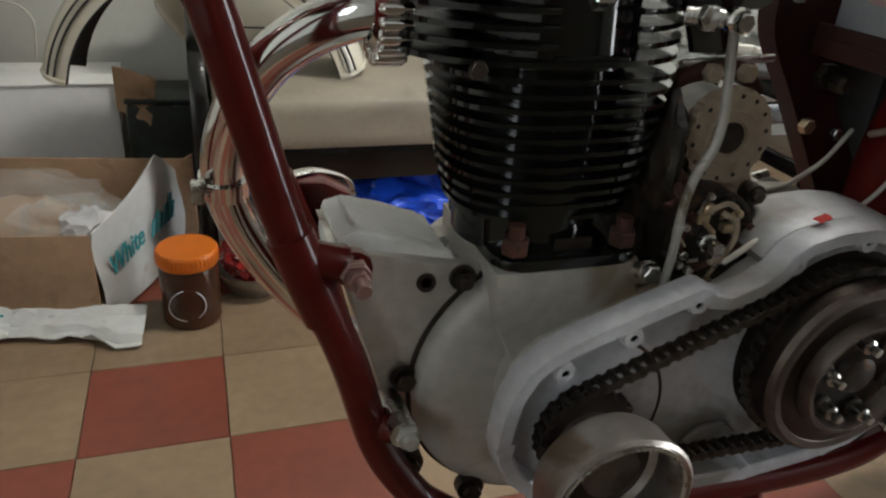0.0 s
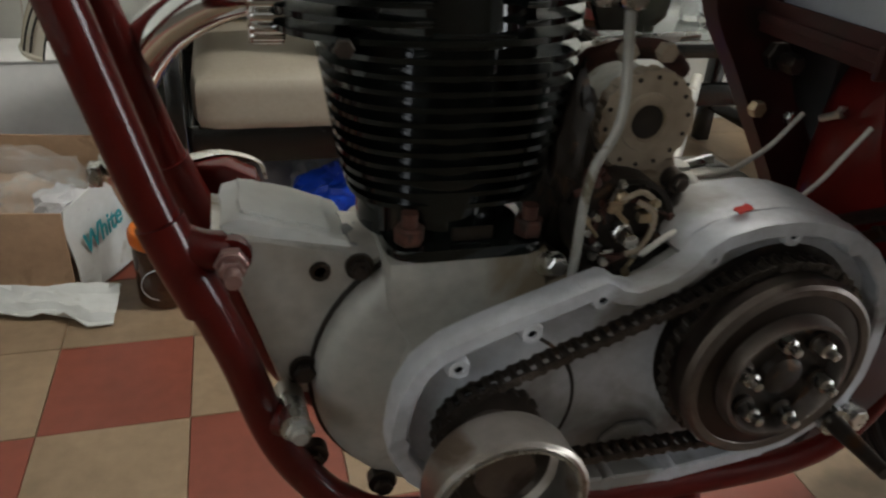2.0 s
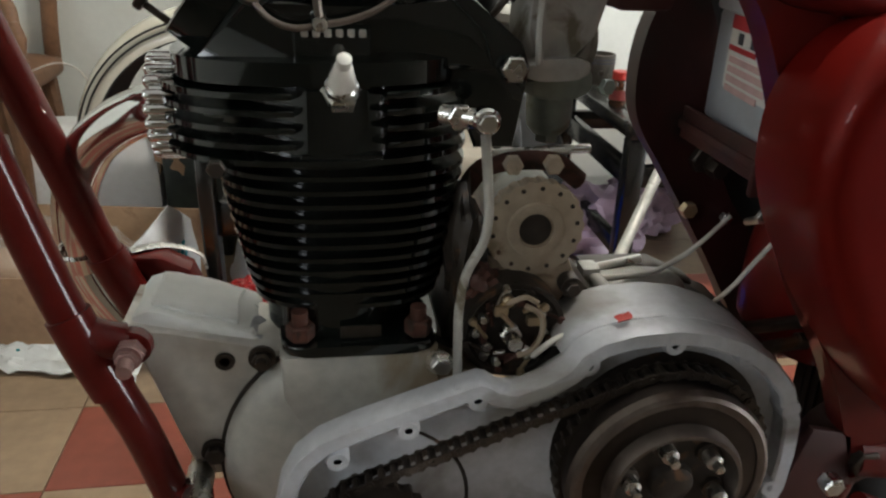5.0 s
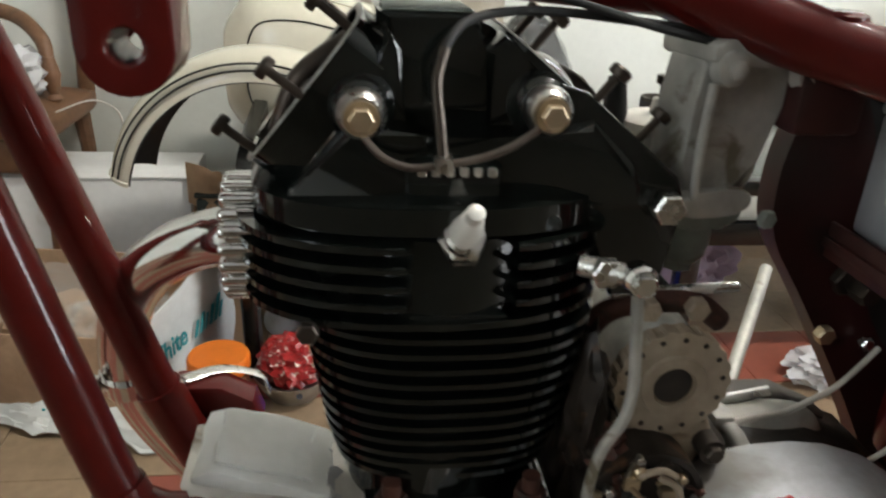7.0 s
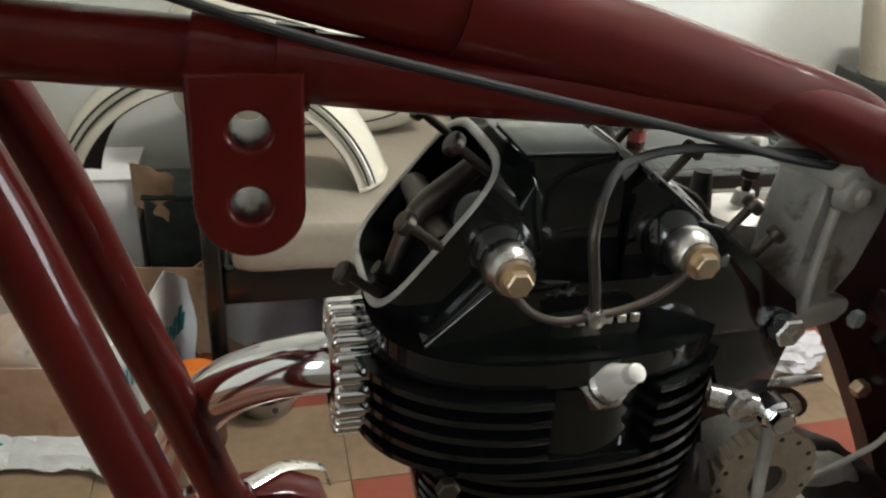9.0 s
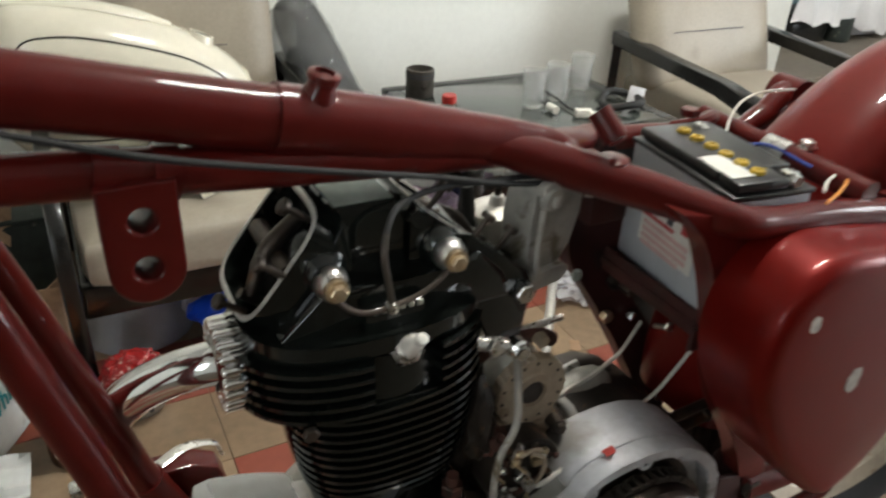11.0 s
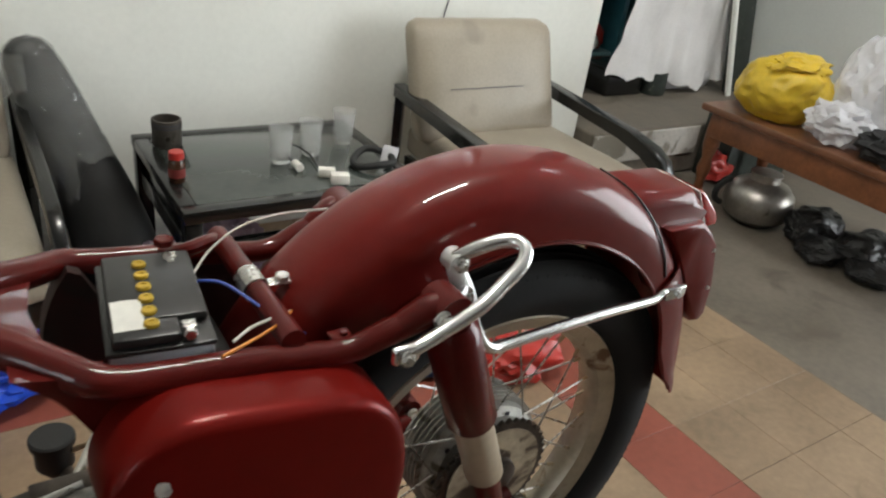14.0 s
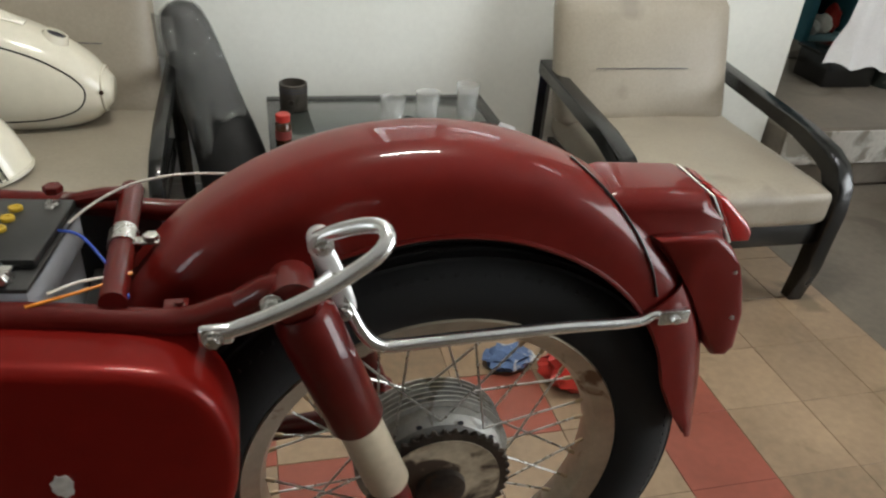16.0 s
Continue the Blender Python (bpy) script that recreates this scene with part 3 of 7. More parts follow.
def tumbler(x, y):
    ob = thing("drinking_glass", (x, y, TZ), "clear drinking glass, upright on the dark table", "glass", "glasses on the table")
    part("body", lathe([(0.0, 0.0), (0.022, 0.0), (0.024, 0.004), (0.028, 0.05), (0.033, 0.098), (0.0315, 0.098), (0.0265, 0.05), (0.022, 0.014), (0.0, 0.012)], pose(x, y, TZ), 28), TUMBLER, ob)
    for k in range(9):
        a = TAU * k / 9
        part("flute", rod((x + 0.0245 * math.cos(a), y + 0.0245 * math.sin(a), TZ + 0.006), (x + 0.0285 * math.cos(a), y + 0.0285 * math.sin(a), TZ + 0.046), 0.0018, 6), TUMBLER, ob)
    return ob


for gx, gy in ((1.203, 1.617), (1.302, 1.650), (1.430, 1.712)):
    tumbler(gx, gy)
mug = thing("piston", (0.960, 1.806, TZ), "dark grey metal piston standing on the table", "piston")
part("body", lathe([(0.0, 0.0), (0.036, 0.0), (0.038, 0.003), (0.038, 0.072), (0.035, 0.074), (0.033, 0.074), (0.033, 0.012), (0.0, 0.012)], pose(0.960, 1.806, TZ), 32), CARBON, mug)
part("pin_boss", rod((0.951, 1.7685, TZ + 0.030), (0.951, 1.764, TZ + 0.030), 0.007, 16), STEEL, mug)
for k in range(2):
    part("ring_groove", lathe([(0.0384, 0.0), (0.0388, 0.001), (0.0388, 0.003), (0.0384, 0.004)], pose(0.960, 1.806, TZ + 0.052 + 0.008 * k), 32, True), LABEL_DARK, mug)
jar2 = thing("spice_bottle", (0.921, 1.565, TZ), "small clear bottle with red contents and red cap", "bottle")
part("body", lathe([(0.0, 0.0), (0.018, 0.0), (0.0195, 0.003), (0.0195, 0.052), (0.016, 0.058), (0.0, 0.058)], pose(0.921, 1.565, TZ), 24), JAR, jar2)
part("label", lathe([(0.0198, 0.0), (0.0198, 0.022)], pose(0.921, 1.565, TZ + 0.014), 24), RUST_LABEL, jar2, "dull red paper label")
part("cap", lathe([(0.0, 0.0), (0.018, 0.0), (0.018, 0.016), (0.0165, 0.018), (0.0, 0.018)], pose(0.921, 1.565, TZ + 0.059), 24), RED_PLASTIC, jar2, "red screw cap")
con = thing("wire_connector", (1.27, 1.46, TZ), "cream plastic wiring connectors with short wires", "connector")
part("block", box(-0.024, 0.024, -0.016, 0.016, 0, 0.026, 0.003, m=pose(1.275, 1.435, TZ, 0, 0, -18)), PORCELAIN, con)
part("block", box(-0.022, 0.022, -0.013, 0.013, 0, 0.022, 0.003, m=pose(1.262, 1.485, TZ, 0, 0, -24)), PORCELAIN, con)
part("plug", rod((1.205, 1.525, TZ + 0.012), (1.205, 1.560, TZ + 0.012), 0.011, 14), PORCELAIN, con)
part("wire", sweep([(1.205, 1.56, TZ + 0.012), (1.20, 1.60, TZ + 0.02), (1.23, 1.64, TZ + 0.03), (1.27, 1.62, TZ + 0.01), (1.26, 1.54, TZ + 0.006), (1.262, 1.497, TZ + 0.012)], 0.0028, 8), RUBBER, con)
clip = thing("cable_roll", (1.41, 1.47, TZ), "folded black cable with a pale plastic tag", "cable")
part("cable", sweep([(1.35, 1.45, TZ + 0.010), (1.40, 1.42, TZ + 0.022), (1.45, 1.44, TZ + 0.018), (1.46, 1.50, TZ + 0.02), (1.41, 1.53, TZ + 0.026), (1.36, 1.50, TZ + 0.012)], 0.010, 10, closed=True), RUBBER, clip)
part("tag", box(-0.022, 0.022, -0.002, 0.002, 0, 0.05, 0.001, m=pose(1.45, 1.47, TZ, -24, 10, -30)), FILM_PALE, clip, "pale plastic tag")

con.location += Vector((0.020, 0.012, 0))
clip.location += Vector((0.030, 0.060, 0))

# ---- cream tank and mudguard on the armchair ----
tank = thing("fuel_tank", (0.22, 1.72, 0.36), "cream painted fuel tank with thin black pinstripe, lying on the armchair", "fuel tank")


def tank_at(u, a, grow=0.0):
    """A point on the tank's skin: u along it, a round it in degrees."""
    top, low = 0.735 - 0.115 * u - 0.107 * u ** 5 - 0.04 * (1 - u) ** 6, 0.378 + 0.055 * u ** 9
    h, mid, wd = (top - low) / 2, (top + low) / 2, 0.118 * (math.sin(math.pi * (0.06 + 0.90 * u)) ** 0.42)
    h *= min(1.0, (1.03 - u) / 0.10) ** 0.35 * min(1.0, (u + 0.03) / 0.13) ** 0.4
    c, q = math.cos(radians(a)), math.sin(radians(a))
    return Vector((-0.04 + 0.545 * u, 1.80 + (wd + grow) * math.copysign(abs(c) ** 0.75, c), mid + (h + grow) * math.copysign(abs(q) ** 0.8, q)))


def tank_body():
    bm, rings = bmesh.new(), []
    for u in [0.0, 0.01, 0.025, 0.045, 0.07, 0.10] + list(np.linspace(0.14, 0.9, 18)) + [0.93, 0.955, 0.975, 0.99, 1.0]:
        rings.append([bm.verts.new(tank_at(u, 360 * k / 32)) for k in range(32)])
    for a, b in zip(rings, rings[1:]):
        for k in range(32):
            bm.faces.new((a[k], a[(k + 1) % 32], b[(k + 1) % 32], b[k]))
    bm.faces.new(rings[0][::-1])
    bm.faces.new(rings[-1])
    return bm


part("shell", tank_body(), CREAM, tank, smooth=60)
part("pinstripe", sweep([tank_at(u, a, 0.0006) for u, a in ((0.16, 146), (0.28, 141), (0.40, 141), (0.55, 143), (0.70, 146), (0.80, 152), (0.87, 162), (0.90, 176), (0.88, 192), (0.82, 205), (0.70, 214), (0.5, 218), (0.3, 219), (0.16, 212), (0.10, 196), (0.09, 176), (0.11, 158))], 0.0021, 6, 8, closed=True), PINSTRIPE, tank)
part("filler_ridge", sweep([tank_at(0.10, 90), tank_at(0.35, 90), tank_at(0.55, 91), tank_at(0.68, 92)], [0.024, 0.034, 0.032, 0.018], 14, 6, flat=0.42), CREAM, tank)
NECK = Matrix.Translation(tank_at(0.793, 94)) @ pose(0, 0, 0, 0, 24, 0)
part("cap_neck", lathe([(0.034, -0.008), (0.029, 0.006), (0.027, 0.011), (0.022, 0.011), (0.020, 0.0)], NECK, 28, True), CREAM, tank)
part("cap_mouth", lathe([(0.0, 0.0), (0.0215, 0.0)], NECK @ pose(0, 0, 0.007), 20), LABEL_DARK, tank)
part("rear_lip", sweep([tank_at(0.965, a, 0.001) for a in range(40, 321, 14)], 0.0042, 8, 3), CREAM, tank)
part("bolt", hexagon(tank_at(0.965, 172, 0.004), 0.006, 0.004), STEEL, tank)


def mudguard(cx, cy, cz, r, half, drop, a0, a1, n, m, crown=2.0, edge_r=None, thick=0.002):
    """A curved mudguard: an arc about the y axis with a rounded section, drooping at its sides."""
    bm, rows = bmesh.new(), []
    k = 21
    for i in range(n + 1):
        a = radians(a0 + (a1 - a0) * i / n)
        e = drop if edge_r is None else r - float(np.interp(math.degrees(a), *edge_r))
        row = []
        for j in range(k):
            s = -1 + 2 * j / (k - 1)
            u = math.sin(abs(s) * math.pi / 2) ** (2 / crown)
            y = math.copysign(half * u, s)
            rr = r - e * (1 - max(0.0, math.cos(s * math.pi / 2)) ** (2 / crown))
            row.append(bm.verts.new((cx + rr * math.cos(a), cy + y, cz + rr * math.sin(a))))
        rows.append(row)
    for p, q in zip(rows, rows[1:]):
        for j in range(k - 1):
            bm.faces.new((p[j], p[j + 1], q[j + 1], q[j]))
    bmesh.ops.recalc_face_normals(bm, faces=bm.faces)
    bmesh.ops.solidify(bm, geom=bm.faces[:], thickness=thick)
    bm.transform(m)
    return bm


fg = thing("mudguard", (0.05, 1.5, 0.375), "cream painted front mudguard with black pinstripes, lying across the armchair", "mudguard")
FT = pose(0.064, 1.530, 0.316, 0, 0, -7)
FR = 0.310
part("shell", mudguard(0, 0, 0, FR, 0.075, 0.055, 15, 170, 40, FT), CREAM, fg)
part("lining", mudguard(0, 0, 0, FR - 0.005, 0.071, 0.053, 15.5, 169.5, 40, FT, thick=0.001), BATTERY_TOP, fg, "black inside of the mudguard")
for dr, dy in ((FR - 0.023, -0.0685), (FR - 0.035, -0.0735)):
    line = [FT @ Vector((dr * math.cos(radians(a)), dy - 0.0015, dr * math.sin(radians(a)))) for a in range(17, 170, 6)]
    part("pinstripe", sweep(line, 0.0022, 6, 2), PINSTRIPE, fg)
for a in (16.5, 168.5):
    rim = [FT @ Vector(((FR - 0.055 * (1 - math.cos(s * math.pi / 2))) * math.cos(radians(a)), 0.075 * math.sin(s * math.pi / 2), (FR - 0.055 * (1 - math.cos(s * math.pi / 2))) * math.sin(radians(a)))) for s in np.linspace(-1, 1, 11)]
    part("end_bead", sweep(rim, 0.0035, 8, 2), CREAM, fg)

# ---- black dual seat wrapped in film, leaning between chair and table ----
ds = thing("dual_saddle", (0.80, 1.72, 0.0), "long black motorcycle seat wrapped in clear plastic film, leaning on end", "seat")
seat_line = [(0.815, 1.72, 0.02), (0.808, 1.76, 0.13), (0.782, 1.825, 0.26), (0.735, 1.895, 0.41), (0.694, 1.955, 0.545), (0.675, 1.980, 0.604), (0.665, 1.993, 0.634), (0.660, 2.000, 0.650)]
part("pad", sweep(seat_line, [0.110, 0.108, 0.096, 0.082, 0.070, 0.060, 0.046, 0.016], 28, 8, flat=0.52, up=(0, -1, 0.3)), BLACK_BAG, ds, "black vinyl pad")
wrap = sweep([Vector(p) + Vector((-0.002, -0.004, 0.002)) for p in [(0.752, 1.87, 0.36)] + seat_line[3:]], [0.0895, 0.0855, 0.0745, 0.065, 0.051, 0.022], 40, 12, flat=0.56, up=(0, -1, 0.3))
for v in wrap.verts:
    ridge = 0.4 - abs(noise.noise(v.co * 19 + Vector((3, 1, 2)))) + 0.9 * noise.noise(v.co * 46)
    v.co += Vector((0.1, -0.85, 0.35)) * 0.012 * ridge
    low = max(0.0, 0.43 - v.co.z) / 0.07
    v.co += Vector((0.030, -0.033, -0.075)) * low * (0.5 + 1.6 * noise.noise(Vector((v.co.x * 22, v.co.y * 22, 3.0))))
part("film_wrap", wrap, FILM_SEAT, ds, "crinkled clear plastic film", 30)
part("film_tail", sheet([[(0.585 + 0.012 * j + 0.02 * noise.noise(Vector((i, j, 4))), 1.955 - 0.006 * j, 0.515 + 0.016 * i + 0.012 * noise.noise(Vector((i * 0.8, j, 9)))) for j in range(7)] for i in range(8)], 0.0008), FILM_SEAT, ds, "loose torn end of the film")

# ---- boxes, jar and bowl on the floor ----
carton = thing("carton", (-0.25, 1.32, 0.0), "open brown cardboard carton with a clear plastic bag inside", "box")
cm = pose(-0.155, 1.235, 0.0, 0, 0, -8)
part("front_wall", box(-0.42, 0.0, -0.004, 0.0, 0.036, 0.178, 0.001, m=cm), CARD, carton)
part("base", box(-0.42, 0.0, 0.001, 0.26, 0.012, 0.018, m=cm), CARD, carton)
part("back_wall", box(-0.42, 0.13, 0.262, 0.267, 0.02, 0.215, 0.001, m=cm), CARD, carton)
part("left_wall", box(-0.424, -0.4205, 0.0, 0.26, 0.02, 0.18, 0.001, m=cm), CARD, carton)
rows = []
for i in range(9):
    u = i / 8
    rows.append([cm @ Vector((0.002 + 0.10 * u + 0.006 * math.sin(5 * u + j), 0.002 + 0.25 * u, 0.012 + v * float(np.interp(u, (0, 0.25, 0.5, 0.75, 0.875, 1), (0.168, 0.188, 0.212, 0.238, 0.215, 0.185))))) for j, v in enumerate(np.linspace(0, 1, 7))])
flap = part("printed_side", sheet(rows, 0.003), CARD_WHITE, carton, "white printed side with worn teal lettering")
rows = []
for i in range(25):
    u = i / 24
    edge = 0.15 + 1.05 * u + 0.45 * noise.noise(Vector((u * 7, 4, 1)))
    rows.append([cm @ Vector((-0.40 + 0.475 * u, -0.001 - 0.062 * j / 9 * edge, 0.034 * (1 - j / 9) ** 1.3 + 0.004 + 0.026 * abs(noise.noise(Vector((u * 11, j * 0.5, 3)))) + 0.010 * abs(noise.noise(Vector((u * 27, j * 1.1, 8)))))) for j in range(10)])
part("bottom_flap", sheet(rows, 0.002), CARD_WHITE, carton, "crumpled white flap spread on the floor")


def bars(host, at, right, up, w, hgt, n, material, seed, slant=0.25):
    """Illegible lettering as short upright bars of uneven width."""
    rnd = random.Random(seed)
    right, up, at = Vector(right).normalized(), Vector(up).normalized(), Vector(at)
    face = right.cross(up) * 0.0012
    x = 0.0
    step = w / n
    for k in range(n):
        hh = hgt * rnd.choice((0.6, 0.6, 1.0, 0.75))
        ww = step * rnd.uniform(0.42, 0.66)
        bm = bmesh.new()
        base = at + right * x
        quad = [base, base + right * ww, base + right * (ww + slant * hh) + up * hh, base + right * slant * hh + up * hh]
        a = [bm.verts.new(q + face) for q in quad]
        b = [bm.verts.new(q - face * 0.6) for q in quad]
        bm.faces.new(a)
        bm.faces.new(b[::-1])
        for i in range(4):
            bm.faces.new((a[i], b[i], b[(i + 1) % 4], a[(i + 1) % 4]))
        part("print_bar", bm, material, host, smooth=0)
        x += step


def word(host, at, right, up, wide, text, material):
    """One printed word in the built-in font, laid on a face."""
    data = bpy.data.curves.new("lettering", "FONT")
    data.body, data.shear, data.extrude, data.offset = text, 0.25, 0.012, 0.012
    carrier = bpy.data.objects.new("lettering", data)
    me = bpy.data.meshes.new_from_object(carrier)
    bpy.data.objects.remove(carrier)
    bm = bmesh.new()
    bm.from_mesh(me)
    bpy.data.meshes.remove(me)
    right = Vector(right).normalized()
    up = (Vector(up) - right * right.dot(Vector(up))).normalized()
    s = wide / max(v.co.x for v in bm.verts)
    out = right.cross(up)
    for v in bm.verts:
        x, y, z = v.co
        v.co = Vector(at) + right * x * s + up * y * s * 1.35 + out * z * s * 1.6
    part("word", bm, material, host, smooth=0)


word(flap, cm @ Vector((0.0185, 0.026, 0.082)), cm.to_3x3() @ Vector((0.38, 0.92, 0.22)), (0.03, 0.06, 1), 0.108, "White", TEAL)
bars(flap, cm @ Vector((0.066, 0.135, 0.105)), cm.to_3x3() @ Vector((0.38, 0.92, 0.16)), (0.03, 0.06, 1), 0.085, 0.050, 6, TEAL, 4)
bars(carton, cm @ Vector((-0.16, -0.012, 0.022)), (1, -0.1, 0), (0, -0.2, 1), 0.05, 0.016, 5, TEAL, 5, 0)
bag = lump((-0.29, 1.40, 0.135), (0.16, 0.10, 0.085), 0.28, 3.2, 4.0, 4, 0.02, 0.25)
cbag = thing("clear_bag", (-0.29, 1.40, 0.02), "crumpled clear plastic bag inside the carton", "bag")
part("sack", bag, FILM, cbag)
part("loose_edge", lump((-0.20, 1.33, 0.165), (0.07, 0.05, 0.035), 0.5, 3.4, 71.0, 4, None, 0.5), FILM, cbag)
part("folded_foil", lump((-0.33, 1.40, 0.11), (0.10, 0.07, 0.05), 0.4, 3.0, 75.0, 4, None, 0.4), FILM, cbag)
solo("brown_parts", lump((-0.31, 1.39, 0.085), (0.17, 0.11, 0.085), 0.35, 4.5, 9.0, 3, 0.02, 0.2), CARD, "brown wrapped parts heaped in the carton", "parts", (-0.31, 1.39, 0.02))
solo("foil_bag", lump((-0.165, 1.305, 0.165), (0.042, 0.035, 0.026), 0.4, 4.0, 2.0, 3, None, 0.4), FILM_PALE, "small shiny plastic bag on the carton's contents", "bag", (-0.165, 1.305, 0.14))
wbox = thing("white_box", (-0.30, 1.80, 0.0), "large plain white cardboard box with a torn corner", "box")
part("body", box(-0.56, -0.135, 1.735, 1.95, 0.0, 0.295, 0.004), BOX_WHITE, wbox)
part("top_flap", sheet([[(-0.56 + 0.425 * i / 8, 1.732 + 0.03 * j, 0.298 + 0.004 * abs(noise.noise(Vector((i * 0.9, j, 1))))) for j in range(4)] for i in range(9)], 0.002), BOX_WHITE, wbox)
part("torn_flap", sheet([[(-0.136 + (0.085 - 0.02 * v) * u, 1.728 - 0.014 * math.sin(2.4 * u) - 0.02 * v * u, 0.338 - 0.095 * v - 0.03 * u * u + 0.012 * noise.noise(Vector((u * 4, v * 3, 2)))) for v in np.linspace(0, 1, 6)] for u in np.linspace(0, 1, 7)], 0.0035), CARD, wbox, "torn brown cardboard flap")
part("corner_strip", sheet([[(-0.132 + 0.004 * math.sin(4 * u), 1.738 + 0.05 * v, 0.290 - 0.085 * u) for v in (0, 0.5, 1.0)] for u in (0, 0.3, 0.6, 1.0)], 0.003), CARD, wbox)
tinb = thing("dark_tin", (-0.04, 1.78, 0.0), "dark green metal tin with flaking grey paint", "tin")
part("body", box(-0.118, 0.025, 1.70, 1.86, 0.0, 0.26, 0.008), DARK, tinb)
part("lid", box(-0.121, 0.028, 1.697, 1.863, 0.262, 0.272, 0.004), DARK, tinb)
side_card = sheet([[(-0.02 + 0.03 * i / 4, 1.50 + 0.05 * i / 4, 0.0 + 0.20 * j / 4) for j in range(5)] for i in range(5)], 0.003)
solo("leaning_card", side_card, CARD, "brown cardboard flap leaning by the carton", "cardboard", (-0.01, 1.52, 0))

jar = thing("orange_lid_jar", (-0.006, 1.235, 0.0), "brown plastic jar with a wide orange screw lid", "jar")
part("body", lathe([(0.0, 0.0), (0.046, 0.0), (0.0505, 0.006), (0.0505, 0.045), (0.049, 0.055), (0.0505, 0.065), (0.0505, 0.105), (0.046, 0.118), (0.0, 0.118)], pose(-0.006, 1.235, 0.0), 36), JAR, jar)
part("label_edge", lathe([(0.0300, -0.001), (0.0315, 0.0), (0.0300, 0.001)], pose(-0.012, 1.1863, 0.052, 90, 0, 0), 28, True), BATTERY_CASE, jar)
lid = part("lid", lathe([(0.0, 0.0), (0.051, 0.0), (0.0525, 0.003), (0.0525, 0.024), (0.050, 0.028), (0.0, 0.0285)], pose(-0.006, 1.235, 0.116), 40), ORANGE, jar, "orange plastic screw lid")
for k in range(44):
    a = TAU * k / 44
    part("grip_rib", rod((-0.006 + 0.0527 * math.cos(a), 1.235 + 0.0527 * math.sin(a), 0.120), (-0.006 + 0.0527 * math.cos(a), 1.235 + 0.0527 * math.sin(a), 0.139), 0.0009, 5), ORANGE, lid)

bowl = thing("metal_bowl", (0.112, 1.325, 0.0), "shallow dull metal bowl holding red packets", "bowl")
part("body", lathe([(0.0, 0.004), (0.045, 0.004), (0.062, 0.030), (0.070, 0.050), (0.074, 0.051), (0.074, 0.047), (0.066, 0.030), (0.048, 0.0), (0.0, 0.0)], pose(0.112, 1.325, 0.0), 36), TIN, bowl)
part("hole", lathe([(0.0, 0.0), (0.006, 0.0)], pose(0.128, 1.2535, 0.038, 66, 0, 12), 14), LABEL_DARK, bowl)
packs = lump((0.112, 1.325, 0.072), (0.058, 0.058, 0.044), 0.2, 5.0, 3.0, 4, 0.02, 0.3)
heap = solo("snack_heap", packs, CHILLI, "heap of shiny red and white foil packets in the bowl", "food", (0.112, 1.325, 0.03), kind="stuff")
for i in range(46):
    a, rr = random.uniform(0, TAU), random.uniform(0, 0.052)
    zt = 0.074 + 0.040 * math.sqrt(max(0.02, 1 - (rr / 0.060) ** 2))
    bm = box(-0.010, 0.010, -0.0035, 0.0035, -0.002, 0.002, 0.001, 1, m=pose(0.112 + rr * math.cos(a), 1.325 + rr * math.sin(a), zt, random.uniform(-40, 40), random.uniform(-40, 40), random.uniform(0, 180)))
    part("packet", bm, CHILLI, heap)

# under the armchair
basin = thing("plastic_basin", (0.15, 1.62, 0.0), "pale grey plastic basin turned upside down under the armchair", "basin")
part("body", lathe([(0.124, 0.0), (0.124, 0.006), (0.116, 0.012), (0.106, 0.060), (0.096, 0.098), (0.080, 0.118), (0.050, 0.127), (0.0, 0.130)], pose(0.15, 1.62, 0.0), 40), BATTERY_CASE, basin, smooth=60)
part("vent_hole", lathe([(0.0, 0.0), (0.004, 0.0), (0.004, 0.001), (0.0, 0.001)], pose(0.165, 1.565, 0.1225, 14, 0, 0), 12), LABEL_DARK, basin)
board = thing("grey_board", (0.34, 1.85, 0.0), "flat grey board with a round hole, lying under the armchair", "board")
bd = prism([(0.21, -1.975), (0.46, -1.955), (0.47, -1.715), (0.262, -1.705)], 0.0015, 0.0135, 0.002)
bd.transform(Matrix(((1, 0, 0, 0), (0, 0, -1, 0), (0, 1, 0, 0), (0, 0, 0, 1))))
part("sheet", bd, BATTERY_CASE, board)
part("hole", lathe([(0.0, 0.0), (0.021, 0.0), (0.021, 0.0012), (0.0, 0.0012)], pose(0.322, 1.838, 0.0138), 24), LABEL_DARK, board, "dark round hole")
solo("blue_bag", join(lump((0.445, 1.46, 0.080), (0.160, 0.125, 0.090), 0.30, 2.0, 5.0, 5, 0.0, 0.24), lump((0.500, 1.455, 0.140), (0.080, 0.060, 0.070), 0.35, 2.4, 15.0, 4, 0.0, 0.25)), BLUE, "crumpled bright blue plastic bag on the floor", "bag", (0.40, 1.55, 0))
solo("blue_bag", lump((0.685, 1.545, 0.090), (0.100, 0.110, 0.105), 0.26, 2.2, 8.0, 5, 0.0, 0.18), BLUE, "crumpled blue plastic bag with white print beside the table", "bag", (0.70, 1.62, 0))
solo("white_bag", lump((0.285, 1.60, 0.045), (0.045, 0.05, 0.048), 0.25, 2.4, 11.0, 4, 0.0, 0.2), FILM_PALE, "small crumpled pale bag beside the basin", "bag", (0.285, 1.60, 0.0))

# under and behind the table
solo("purple_plastic", lump((0.95, 1.70, 0.07), (0.12, 0.10, 0.09), 0.4, 3.0, 14.0, 4, 0.0, 0.35), PURPLE, "crumpled pale purple plastic bag on the floor", "bag", (0.95, 1.70, 0))
